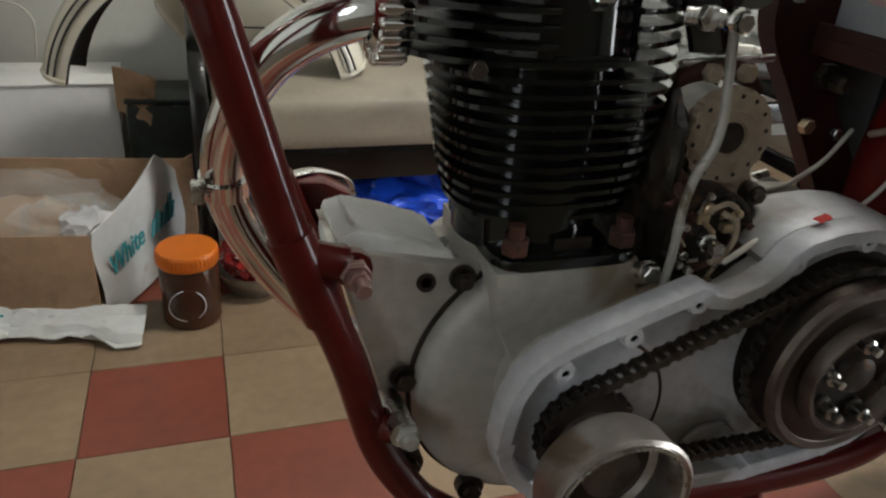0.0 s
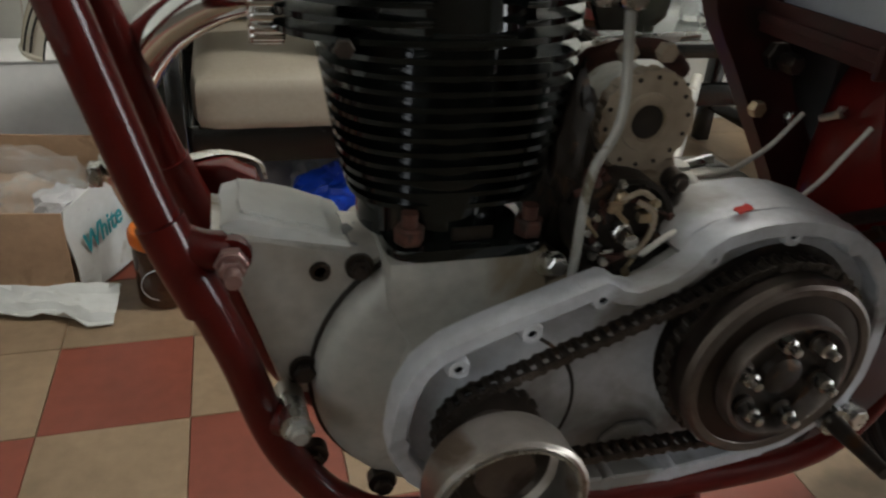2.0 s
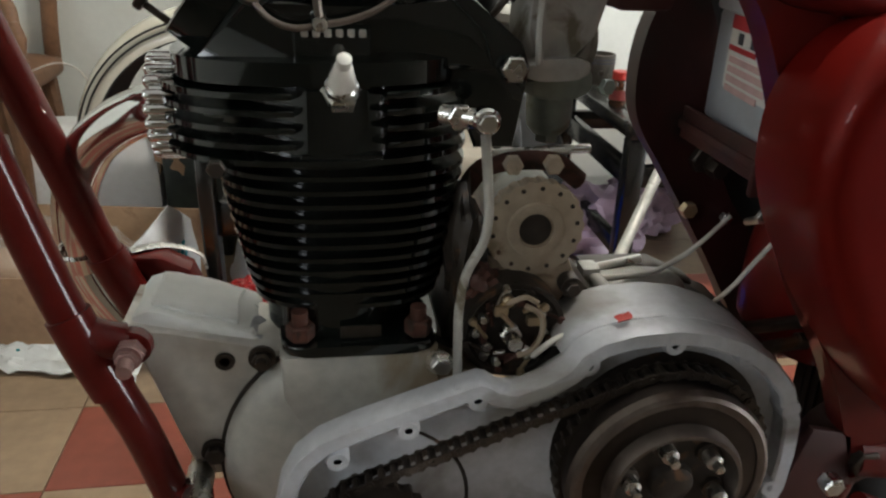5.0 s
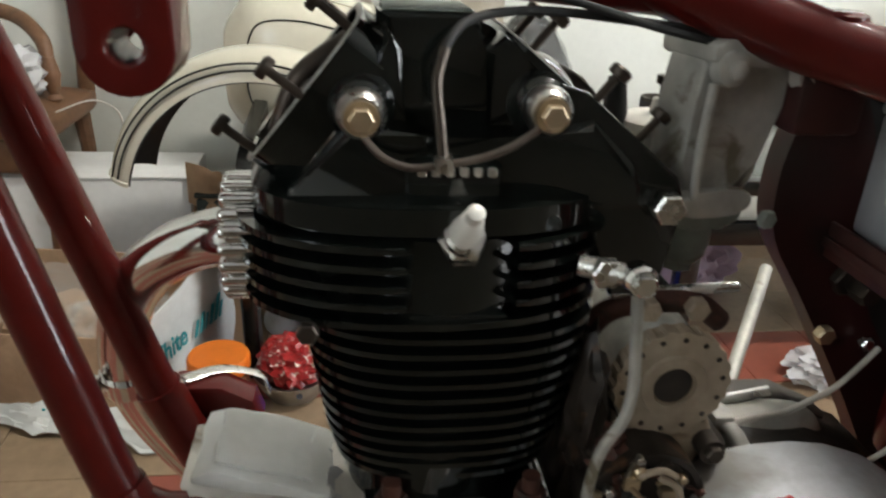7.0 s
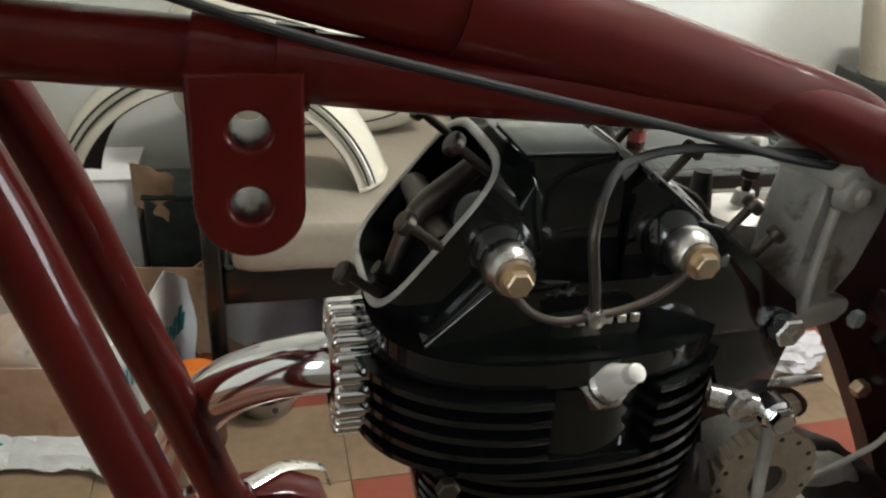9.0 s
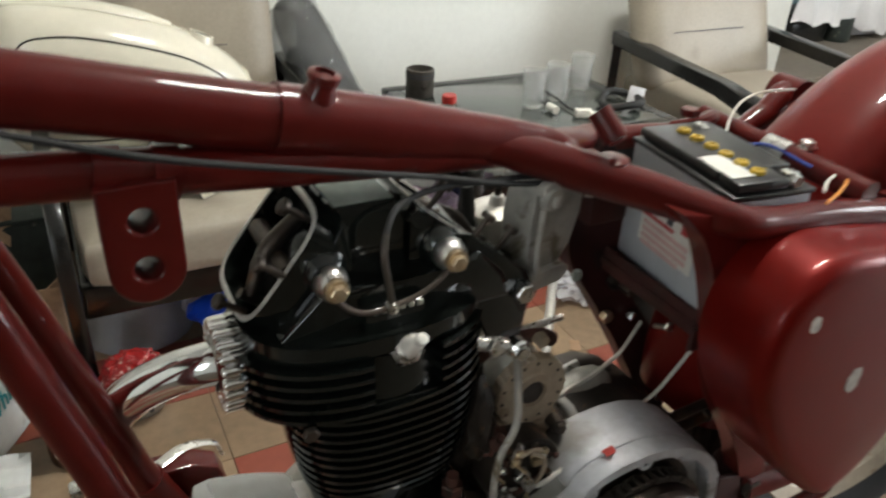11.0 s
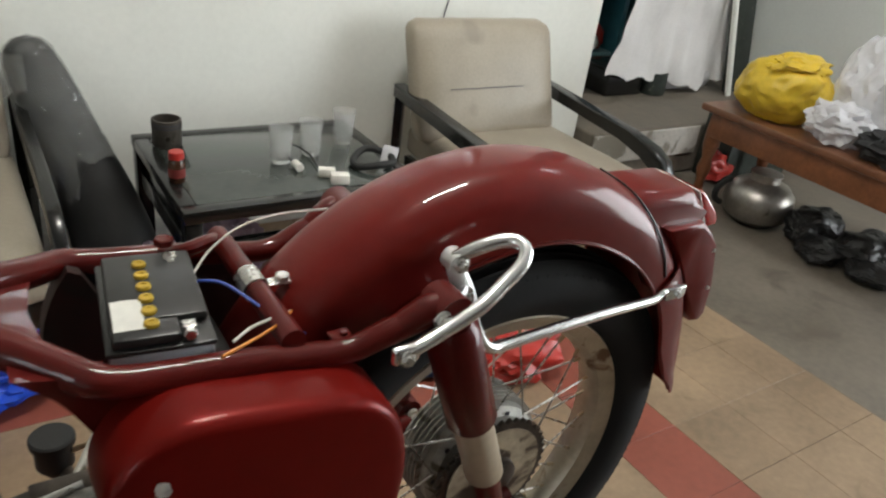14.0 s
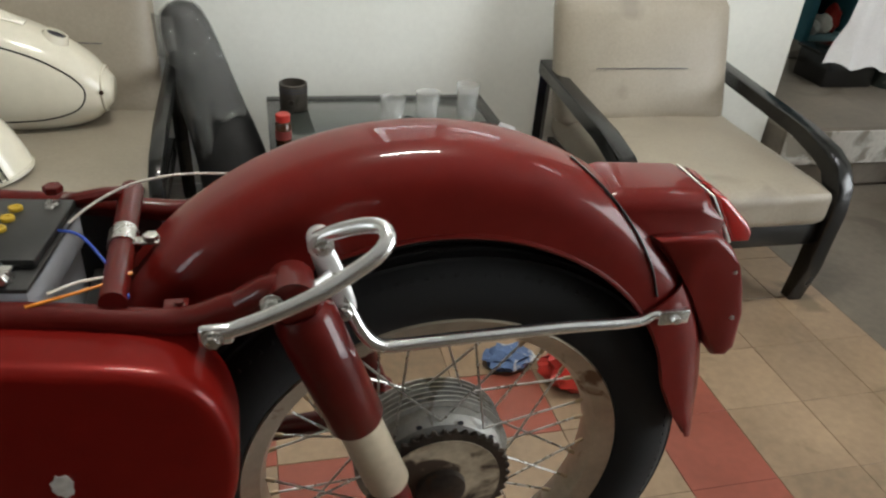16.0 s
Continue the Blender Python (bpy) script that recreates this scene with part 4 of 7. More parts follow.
solo("purple_plastic", lump((1.12, 1.80, 0.07), (0.10, 0.08, 0.09), 0.4, 3.0, 17.0, 4, 0.0, 0.35), PURPLE, "crumpled pale purple plastic bag on the floor", "bag", (1.12, 1.80, 0))
solo("clear_wrap", lump((1.22, 1.30, 0.03), (0.08, 0.06, 0.035), 0.5, 3.5, 21.0, 4, 0.0, 0.4), FILM_PALE, "crumpled clear plastic wrapping on the floor", "bag", (1.22, 1.30, 0))
solo("red_cloth", lump((1.63, 1.04, 0.055), (0.135, 0.075, 0.065), 0.35, 2.6, 25.0, 4, 0.0, 0.3), RED_PLASTIC, "crumpled bright red plastic bag on the floor", "bag", (1.63, 1.04, 0))
solo("rag", lump((1.42, 1.13, 0.02), (0.055, 0.040, 0.024), 0.5, 3.0, 29.0, 3, 0.0, 0.4), RAG, "crumpled dull blue and white rag on the floor", "rag", (1.42, 1.13, 0))
for k, (x, y, r, wmm) in enumerate(((0.88, 1.14, 20, 0.06), (0.97, 1.20, -30, 0.045), (1.05, 1.10, 60, 0.04), (0.80, 1.22, 10, 0.05))):
    solo("paper_scrap", sheet([[pose(x, y, 0.001, 0, 0, r) @ Vector((wmm * i / 3, wmm * 0.6 * j / 3, 0.002 + 0.006 * abs(noise.noise(Vector((i, j, k)))))) for j in range(4)] for i in range(4)], 0.0008),
         PAPER if k % 2 else CARD, "small torn paper scrap on the tiles", "paper", (x, y, 0), group="scraps on the floor")

# ---- carved chair in the corner ----
cc = thing("carved_chair", (-0.56, 1.86, 0.0), "carved brown wooden chair with a curved arm, in the corner", "chair")
part("arm", sweep([(-0.72, 1.98, 0.60), (-0.62, 1.97, 0.625), (-0.52, 1.93, 0.615), (-0.455, 1.88, 0.575), (-0.435, 1.85, 0.53)], [0.018, 0.018, 0.017, 0.017, 0.014], 12), WOOD_PALE, cc)
part("arm_post", lathe([(0.011, 0.0), (0.018, 0.008), (0.010, 0.018), (0.016, 0.035), (0.021, 0.060), (0.015, 0.085), (0.011, 0.10)], pose(-0.433, 1.848, 0.44), 18), WOOD_PALE, cc)
part("seat", cushion(-0.86, -0.395, 1.70, 2.03, 0.385, 0.44, 0.02, 0.02, 8), WOOD_PALE, cc)
part("apron", box(-0.84, -0.42, 1.72, 1.745, 0.31, 0.384, 0.008), WOOD_PALE, cc)
for x in (-0.83, -0.435):
    for y in (1.735, 2.0):
        part("leg", sweep([(x, y, 0.384), (x + 0.01, y - 0.008, 0.25), (x, y, 0.1), (x + 0.012, y - 0.008, 0.0)], [0.022, 0.017, 0.014, 0.018], 10), WOOD_PALE, cc)
part("back", sweep([(-0.86, 2.02, 0.43), (-0.86, 2.035, 0.75), (-0.63, 2.04, 0.92), (-0.42, 2.035, 0.75), (-0.42, 2.02, 0.43)], 0.02, 12), WOOD_PALE, cc)
solo("chair_bag", lump((-0.52, 1.86, 0.50), (0.08, 0.09, 0.055), 0.4, 3.0, 33.0, 4, 0.45, 0.35), FILM_PALE, "crumpled pale plastic bag on the carved chair", "bag", (-0.52, 1.86, 0.45))
solo("rope", sweep([(-0.40, 1.75, 0.44), (-0.33, 1.78, 0.46), (-0.29, 1.82, 0.42), (-0.30, 1.85, 0.33)], 0.002, 6), WIRE_WHITE, "thin cord hanging from the carved chair", "cord")

# ---- beyond the opening ----
shelf = thing("teal_shelf", (3.75, 3.05, 0.30), "teal painted wooden shelf unit stacked with goods", "shelf")
for x in (3.44, 3.72, 4.00, 4.30):
    part("upright", box(x, x + 0.035, 2.9, 3.2, 0.292, 1.9, 0.004), TEAL_WOOD, shelf)
for z in (0.292, 0.62, 1.0, 1.4):
    for x in (3.476, 3.756, 4.036):
        part("board", box(x, x + 0.243, 2.92, 3.19, z, z + 0.025, 0.003), TEAL_PALE, shelf)
part("back_panel", box(3.44, 4.335, 3.201, 3.215, 0.292, 1.9), TEAL_WOOD, shelf)
for k, (x, z, sx, sz, mm) in enumerate(((3.52, 0.318, 0.036, 0.040, CARD_WHITE), (3.60, 0.318, 0.040, 0.050, PAPER), (3.66, 0.318, 0.030, 0.075, RED_PLASTIC), (3.80, 0.318, 0.034, 0.034, CARD_WHITE), (3.87, 0.318, 0.042, 0.060, FILM_PALE), (3.94, 0.318, 0.035, 0.085, PAPER), (3.90, 0.42, 0.032, 0.040, FILM_PALE),
                                      (3.53, 0.646, 0.035, 0.045, PAPER), (3.60, 0.646, 0.030, 0.055, CARD_WHITE), (3.67, 0.646, 0.03, 0.045, PAPER), (3.83, 0.646, 0.04, 0.06, FILM_PALE), (3.92, 0.646, 0.035, 0.05, CARD), (4.1, 0.318, 0.04, 0.06, PAPER))):
    solo("wrapped_packet", lump((x, 2.97 + 0.02 * (k % 3), z + sz * 0.8), (sx, 0.05, sz), 0.2, 2.4, k * 3.1, 3, z, 0.12), mm,
         "small wrapped goods on the teal shelf", "goods", (x, 2.97, z), group="goods on the shelf")
structure("ledge", box(3.0, 4.598, 2.80, 3.598, 0.242, 0.290, 0.01), CONCRETE, "grey ledge below the shelf")


def hung_sheet():
    rows = []
    for i in range(41):
        u = i / 40
        row = []
        for j in range(25):
            v = j / 24
            z = 1.40 + (float(np.interp(u, (0, 0.25, 0.5, 0.72, 1), (0.352, 0.335, 0.315, 0.262, 0.315))) - 1.40) * v + 0.012 * math.sin(31 * u) * v
            left, right = 3.14 + (z - 0.352) * 0.27, 4.05 - (z - 0.315) * 0.30
            x = left + (right - left) * u
            y = 2.37 + (0.014 * math.sin(13 * u + 2.5 * v) + 0.005 * math.sin(37 * u - 5 * v)) * (0.35 + 0.65 * v) + 0.05 * noise.noise(Vector((u * 4, v * 3, 2))) + 0.022 * noise.noise(Vector((u * 14, v * 9, 7))) * v
            row.append((x, y, z))
        rows.append(row)
    return sheet(rows, 0.003)


solo("hanging_sheet", hung_sheet(), CLOTH, "large white plastic sheet hanging over stacked boxes", "sheet", (3.4, 2.36, 0.4))
darkbox = thing("wooden_crate", (3.35, 2.40, 0.24), "dark wooden crate under the hanging sheet", "crate")
part("body", box(3.19, 3.44, 2.40, 2.60, 0.242, 0.365, 0.006), WOOD_BLACK, darkbox)
part("lid", box(3.18, 3.45, 2.39, 2.61, 0.367, 0.380, 0.004), WOOD_BLACK, darkbox)
solo("dark_tin", lathe([(0.0, 0.0), (0.075, 0.0), (0.078, 0.01), (0.076, 0.11), (0.0, 0.115)], pose(3.54, 2.43, 0.242), 24), DARK, "dark tin beside the crate under the sheet", "tin", (3.54, 2.43, 0.242))
solo("grey_sack", lump((3.84, 2.46, 0.33), (0.22, 0.06, 0.11), 0.2, 2.0, 61.0, 3, 0.242, 0.15), FILM_PALE, "pale sack behind the hanging sheet", "sack", (3.84, 2.46, 0.242))
solo("leaning_pole", sweep([(4.005, 2.29, 0.244), (3.85, 2.30, 0.74), (3.36, 2.34, 2.30)], 0.016, 8, 2), WALL, "thin pale wooden pole leaning beside the sheet", "pole", (4.005, 2.29, 0.244))
solo("leaning_board", prism([(4.04, 0.246), (4.21, 0.246), (3.60, 2.30), (3.43, 2.30)], 2.33, 2.36, 0.003), DARK, "dark green painted board leaning behind the pole", "board", (4.1, 2.34, 0.246))

bench = thing("wooden_bench", (3.4, 1.1, 0.0), "red-brown wooden bench with turned legs", "bench")
part("top", box(3.07, 3.62, 0.35, 1.75, 0.402, 0.432, 0.008), WOOD_BENCH, bench)
part("apron", box(3.095, 3.118, 0.40, 1.70, 0.300, 0.400, 0.004), WOOD, bench)
part("end_apron", box(3.12, 3.57, 1.690, 1.713, 0.300, 0.400, 0.004), WOOD, bench)
for x in (3.135, 3.555):
    for y in (0.42, 1.695):
        part("leg", lathe([(0.016, 0.0), (0.024, 0.03), (0.018, 0.10), (0.030, 0.16), (0.020, 0.20), (0.034, 0.26), (0.034, 0.324), (0.030, 0.400)], pose(x, y, 0.0), 16), WOOD, bench)
yb = thing("yellow_bag", (3.24, 1.53, 0.434), "full yellow plastic shopping bag on the bench", "bag")
part("sack", lump((3.24, 1.52, 0.545), (0.165, 0.16, 0.130), 0.20, 1.5, 41.0, 5, 0.434, 0.10), YELLOW_BAG, yb)
part("bag_mouth", lump((3.25, 1.50, 0.645), (0.125, 0.09, 0.040), 0.35, 2.2, 43.0, 4, None, 0.3), YELLOW_BAG, yb)
solo("cloudy_bag", lump((3.42, 1.22, 0.60), (0.17, 0.18, 0.20), 0.26, 1.6, 45.0, 5, 0.434, 0.18), FILM_PALE, "large cloudy plastic bag on the bench", "bag", (3.42, 1.22, 0.434))
solo("pale_bag", lump((3.20, 1.24, 0.50), (0.10, 0.11, 0.075), 0.35, 2.8, 51.0, 4, 0.434, 0.3), FILM_PALE, "pale blue plastic bag with clothes on the bench", "bag", (3.20, 1.24, 0.434))
solo("dark_bag", lump((3.20, 1.02, 0.48), (0.10, 0.12, 0.06), 0.4, 3.0, 49.0, 4, 0.434, 0.3), RUBBER, "dark crumpled bag on the bench edge", "bag", (3.20, 1.02, 0.434))
pot = thing("aluminium_pot", (3.24, 1.47, 0.0), "dented round aluminium pot on the concrete floor", "pot")
part("body", lathe([(0.0, 0.002), (0.085, 0.002), (0.125, 0.03), (0.142, 0.08), (0.135, 0.13), (0.105, 0.165), (0.06, 0.182), (0.058, 0.200), (0.064, 0.206), (0.064, 0.214), (0.0, 0.216)], pose(3.24, 1.47, 0.0), 40), TIN, pot)
part("handle", sweep([(3.175, 1.578, 0.150), (3.135, 1.585, 0.135), (3.115, 1.592, 0.100), (3.120, 1.590, 0.065), (3.150, 1.580, 0.045)], 0.013, 10), RUBBER, pot, "black handle")
for k, (x, y, sx, sy, sz) in enumerate(((3.30, 1.24, 0.12, 0.10, 0.075), (3.19, 1.13, 0.08, 0.08, 0.045), (3.34, 1.02, 0.13, 0.11, 0.07), (3.22, 0.94, 0.08, 0.09, 0.04))):
    solo("black_bag", lump((x, y, sz * 0.85), (sx, sy, sz), 0.28, 1.9, 60.0 + 4 * k, 5, 0.0, 0.16), BLACK_BAG, "crumpled black plastic bag under the bench", "bag", (x, y, 0), group="black bags under the bench")
solo("red_bag", lump((3.40, 1.82, 0.085), (0.095, 0.05, 0.065), 0.3, 2.2, 57.0, 4, 0.0, 0.2), RED_PLASTIC, "red plastic bag on the floor under the bench", "bag", (3.40, 1.82, 0.0))
solo("dark_crate", box(3.42, 3.90, 1.78, 1.955, 0.0, 0.30, 0.008), DARK, "dark tin trunk against the plinth", "trunk", (3.66, 1.88, 0.0))
# ---- the motorcycle ----
YC = 0.505
bike = thing("motorcycle", (0.6, YC, 0.0), "half-built vintage motorcycle with maroon frame, black engine and open primary drive", "motorcycle")


def bike_part(name, bm, material, label="", parent=None, smooth=35.0):
    return part(name, bm, material, parent or bike, label, smooth)


# frame tubes
R1 = 0.0138
for side in (-1, 1):
    line = [(x, YC + side * w, z) for x, w, z in ((-0.03, 0.020, 0.895), (-0.006, 0.027, 0.85), (0.018, 0.034, 0.79), (0.047, 0.041, 0.685), (0.0645, 0.046, 0.62), (0.083, 0.050, 0.55), (0.097, 0.053, 0.51), (0.124, 0.057, 0.44), (0.146, 0.060, 0.362), (0.168, 0.063, 0.318), (0.196, 0.066, 0.285), (0.245, 0.070, 0.262), (0.39, 0.073, 0.252), (0.555, 0.073, 0.246), (0.645, 0.073, 0.256), (0.690, 0.073, 0.290), (0.712, 0.073, 0.345), (0.716, 0.073, 0.40))]
    bike_part("down_tube", sweep(line, R1, 16, 6), RED)
    bike_part("lug_sleeve", sweep([(0.087, YC + side * 0.0505, 0.537), (0.097, YC + side * 0.053, 0.508), (0.110, YC + side * 0.055, 0.475)], [R1 + 0.0022] * 3, 16, 3), RED)
    bike_part("seat_rail", sweep([(0.33, YC + side * 0.002, 0.8375), (0.40, YC + side * 0.010, 0.8175), (0.455, YC + side * 0.029, 0.799), (0.50, YC + side * 0.055, 0.786), (0.535, YC + side * 0.082, 0.775), (0.562, YC + side * 0.103, 0.768), (0.60, YC + side * 0.106, 0.762), (0.68, YC + side * 0.106, 0.755), (0.75, YC + side * 0.107, 0.744), (0.79, YC + side * 0.109, 0.742), (0.83, YC + side * 0.113, 0.756), (0.87, YC + side * 0.118, 0.768)], [0.010, 0.0165, 0.0178, 0.0172, 0.016, 0.0145, 0.0135, 0.013, 0.0128, 0.0132, 0.0142, 0.0140], 16, 6), RED)
    ya = YC + side * 0.095
    bike_part("swing_arm", sweep([(0.70, YC + side * 0.09, 0.392), (0.78, ya, 0.386), (0.92, ya, 0.396), (1.062, ya, 0.404)], [0.02, 0.0165, 0.016, 0.014], 14, 5), RED)
bike_part("head_tube", rod((-0.055, YC, 0.80), (-0.02, YC, 0.93), 0.026, 20), RED)
bike_part("top_tube", sweep([(-0.03, YC, 0.915), (0.06, YC, 0.900), (0.16, YC, 0.876), (0.30, YC, 0.846), (0.42, YC, 0.8185), (0.455, YC, 0.802)], [0.022, 0.0225, 0.0225, 0.0215, 0.0165, 0.0155], 20, 6), RED)
bike_part("tube_sleeve", sweep([(0.206, YC, 0.8665), (0.30, YC, 0.846), (0.405, YC, 0.8215)], [0.0238, 0.0228, 0.0182], 20, 6), RED, "thicker sleeve of the top tube")
bike_part("tank_rail", sweep([(-0.045, YC, 0.857), (0.03, YC, 0.8485), (0.092, YC, 0.8435), (0.18, YC, 0.8345), (0.30, YC, 0.8255), (0.42, YC, 0.8165)], 0.0160, 18, 5), RED)
for x in (0.092, 0.126):
    bike_part("rail_collar", sweep([(x, YC, 0.8435 - 0.125 * (x - 0.092)), (x + 0.016, YC, 0.8415 - 0.125 * (x - 0.092))], 0.0185, 18, 1), RED)


def holed_plate():
    """A thick hanging lug with two round holes through it."""
    cx, w, zt, zb, n = 0.1135, 0.0240, 0.842, 0.7575, 20
    holes = ((cx + 0.001, 0.8170, 0.0086), (cx, 0.7830, 0.0086))
    bm = bmesh.new()
    for y, flip in ((YC - 0.024, False), (YC + 0.022, True)):
        loops = []
        outer = [(cx - w, zt), (cx - w, zb + w)] + [(cx - w * math.cos(a), zb + w - w * math.sin(a)) for a in np.linspace(0, math.pi, 15)[1:-1]] + [(cx + w, zb + w), (cx + w, zt)]
        vs = [bm.verts.new((px, y, pz)) for px, pz in outer]
        es = [bm.edges.new((vs[i], vs[(i + 1) % len(vs)])) for i in range(len(vs))]
        loops.append(vs)
        for hx, hz, r in holes:
            hv = [bm.verts.new((hx + r * math.cos(TAU * k / n), y, hz + r * math.sin(TAU * k / n))) for k in range(n)]
            es += [bm.edges.new((hv[i], hv[(i + 1) % n])) for i in range(n)]
            loops.append(hv)
        bmesh.ops.triangle_fill(bm, use_beauty=True, use_dissolve=False, edges=es)
        if not flip:
            first = loops
        else:
            for a, b in zip(first, loops):
                for i in range(len(a)):
                    j = (i + 1) % len(a)
                    bm.faces.new((a[i], b[i], b[j], a[j]))
    rim = [e for e in bm.edges if len(e.link_faces) == 2 and abs(e.verts[0].co.y - e.verts[1].co.y) < 1e-6 and e.calc_face_angle(0) > 0.8]
    bmesh.ops.bevel(bm, geom=rim, offset=0.0026, segments=3, profile=0.5, affect="EDGES")
    return bm


bike_part("hanging_lug", holed_plate(), RED, "thick maroon lug with two holes")
bike_part("tank_boss", lathe([(0.0145, -0.004), (0.0130, 0.006), (0.0098, 0.012), (0.0096, 0.016), (0.0112, 0.0175), (0.0112, 0.022), (0.0068, 0.0235), (0.0068, 0.020), (0.0, 0.020)], pose(0.236, YC - 0.004, 0.874, 10, 14, 0), 20), RED)
WEB = ((0.425, 0.016, 0.811), (0.455, 0.029, 0.800), (0.480, 0.043, 0.793), (0.50, 0.055, 0.787), (0.52, 0.070, 0.781), (0.535, 0.082, 0.776))
bike_part("gusset", sheet([[(x - 0.012 * (1 - abs(v)) * (x - 0.425) / 0.11, YC + v * w, z + 0.004 * (1 - v * v)) for v in np.linspace(-1, 1, 11)] for x, w, z in WEB], 0.006), RED, "curved maroon web between the seat rails", smooth=60)
bike_part("seat_peg", join(sweep([(0.467, YC - 0.019, 0.847), (0.4765, YC - 0.0345, 0.8275)], [0.0100, 0.0105], 18, 1), lathe([(0.0145, 0.0), (0.0145, 0.004), (0.011, 0.006)], pose(0.476, YC - 0.034, 0.806), 20)), RED)
bike_part("peg_bolt", lathe([(0.0075, 0.0), (0.0075, 0.002), (0.0045, 0.002), (0.0045, 0.0)], Matrix.Translation((0.4765, YC - 0.0350, 0.8265)) @ Vector((0.33, -0.53, -0.79)).to_track_quat("Z", "Y").to_matrix().to_4x4(), 18, True), RED)
bike_part("web_lug", box(0.470, 0.512, YC - 0.026, YC + 0.026, 0.742, 0.784, 0.005), RED_GRIMY_SHADED, "box-shaped lug hanging under the web")
bike_part("cross_tube", rod((0.729, YC - 0.105, 0.764), (0.723, YC + 0.105, 0.772), 0.0125, 16), RED)
clampp = bike_part("tube_clamp", sweep([(0.7265, YC - 0.014, 0.7675), (0.7255, YC + 0.014, 0.7685)], 0.0145, 18, 1), BRIGHT, "bare metal clip round the cross tube")
bike_part("clip_tab", box(0.735, 0.762, YC - 0.018, YC - 0.004, 0.771, 0.774, 0.001), BRIGHT, "", clampp)
bike_part("clip_bolt", hexagon((0.754, YC - 0.011, 0.774), 0.008, 0.006, "z"), BRIGHT, "", clampp)
bike_part("rail_bracket", sweep([(0.66, YC + 0.085, 0.772), (0.675, YC + 0.06, 0.785), (0.70, YC + 0.07, 0.785), (0.715, YC + 0.09, 0.776)], 0.008, 10), RED)
bike_part("bracket_bolt", hexagon((0.655, YC + 0.06, 0.795), 0.010, 0.008, "z"), RED)
bike_part("rail_tab", join(box(0.770, 0.792, YC - 0.108, YC - 0.088, 0.750, 0.7535, 0.001), rod((0.784, YC - 0.098, 0.7535), (0.784, YC - 0.098, 0.757), 0.004)), RED)

# big battery carrier and rear engine plate


def strap(left, right, y0, y1, per=5):
    """A thick curved plate between two edges in x and z."""
    a, b = ([(q.x, q.z) for q in curve_points([(x, 0, z) for x, z in e], per)] for e in (left, right))
    bm = bmesh.new()
    rows = [[bm.verts.new((x, y, z)) for x, y, z in ((l[0], y0, l[1]), (r[0], y0, r[1]), (r[0], y1, r[1]), (l[0], y1, l[1]))] for l, r in zip(a, b)]
    for s, e in zip(rows, rows[1:]):
        for k in range(4):
            bm.faces.new((s[k], s[(k + 1) % 4], e[(k + 1) % 4], e[k]))
    bm.faces.new(rows[0][::-1])
    bm.faces.new(rows[-1])
    edges = [e for e in bm.edges if len(e.link_faces) == 2 and e.calc_face_angle(0) > 0.8]
    bmesh.ops.bevel(bm, geom=edges, offset=0.003, segments=2, profile=0.5, affect="EDGES")
    return bm


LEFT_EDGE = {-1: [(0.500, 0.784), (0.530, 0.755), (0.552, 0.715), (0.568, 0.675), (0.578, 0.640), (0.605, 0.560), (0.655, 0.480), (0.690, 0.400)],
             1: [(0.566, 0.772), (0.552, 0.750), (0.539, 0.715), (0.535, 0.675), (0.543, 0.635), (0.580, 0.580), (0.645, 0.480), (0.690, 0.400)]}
# The far tube takes the darker copy, its shade painted in.
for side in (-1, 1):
    bike_part("seat_tube", strap(LEFT_EDGE[side], [(0.578, 0.766), (0.590, 0.742), (0.602, 0.715), (0.608, 0.680), (0.612, 0.640), (0.640, 0.570), (0.690, 0.500), (0.725, 0.410)], YC + side * 0.088 - 0.012, YC + side * 0.088 + 0.012), RED_GRIMY_SHADED if side > 0 else RED, "curved maroon seat tube below the seat rail")
bike_part("tray_lip", join(box(0.578, 0.582, 0.420, 0.572, 0.626, 0.654, 0.001), box(0.582, 0.605, 0.420, 0.572, 0.626, 0.630, 0.001)), RED_GRIMY_SHADED)
bike_part("tray_corner", box(0.555, 0.64, 0.412, 0.418, 0.628, 0.652, 0.002), RED_GRIMY_SHADED)
bike_part("carrier_tray", box(0.575, 0.74, YC - 0.080, YC + 0.068, 0.634, 0.643, 0.002), RED_GRIMY_SHADED)
# Shade behind the battery is put into this guard's black colour.
bike_part("inner_guard", prism([(0.665, 0.50), (0.668, 0.60), (0.68, 0.70), (0.70, 0.70), (0.69, 0.60), (0.685, 0.50)], YC - 0.06, YC + 0.06, 0.003), BATTERY_TOP, "inner guard, black for the shade it lies in")
bike_part("plate_bolt", hexagon((0.612, 0.572, 0.600), 0.009, 0.022), STEEL, "dull dark bolt")
bike_part("plate_bolt", hexagon((0.600, 0.578, 0.555), 0.008, 0.010), BRASS)
bike_part("plate_bolt", hexagon((0.606, 0.578, 0.604), 0.013, 0.010), STEEL)
bike_part("plate_bolt", hexagon((0.640, 0.578, 0.545), 0.006, 0.008), BRIGHT)
# Added dark sheet that stands in for shade in the carrier gap.
bike_part("inner_panel", prism([(0.572, 0.752), (0.560, 0.715), (0.560, 0.660), (0.590, 0.600), (0.640, 0.520), (0.690, 0.430), (0.745, 0.430), (0.750, 0.745)], 0.607, 0.611, 0.001), BATTERY_TOP, "added dark panel standing in for shade beyond the battery carrier")
bike_part("pivot_lug", lathe([(0.036, 0.0), (0.038, 0.004), (0.036, 0.030), (0.026, 0.036), (0.0, 0.036)], spin_at((0.705, YC - 0.06, 0.393)), 26), RED_GRIMY_SHADED)
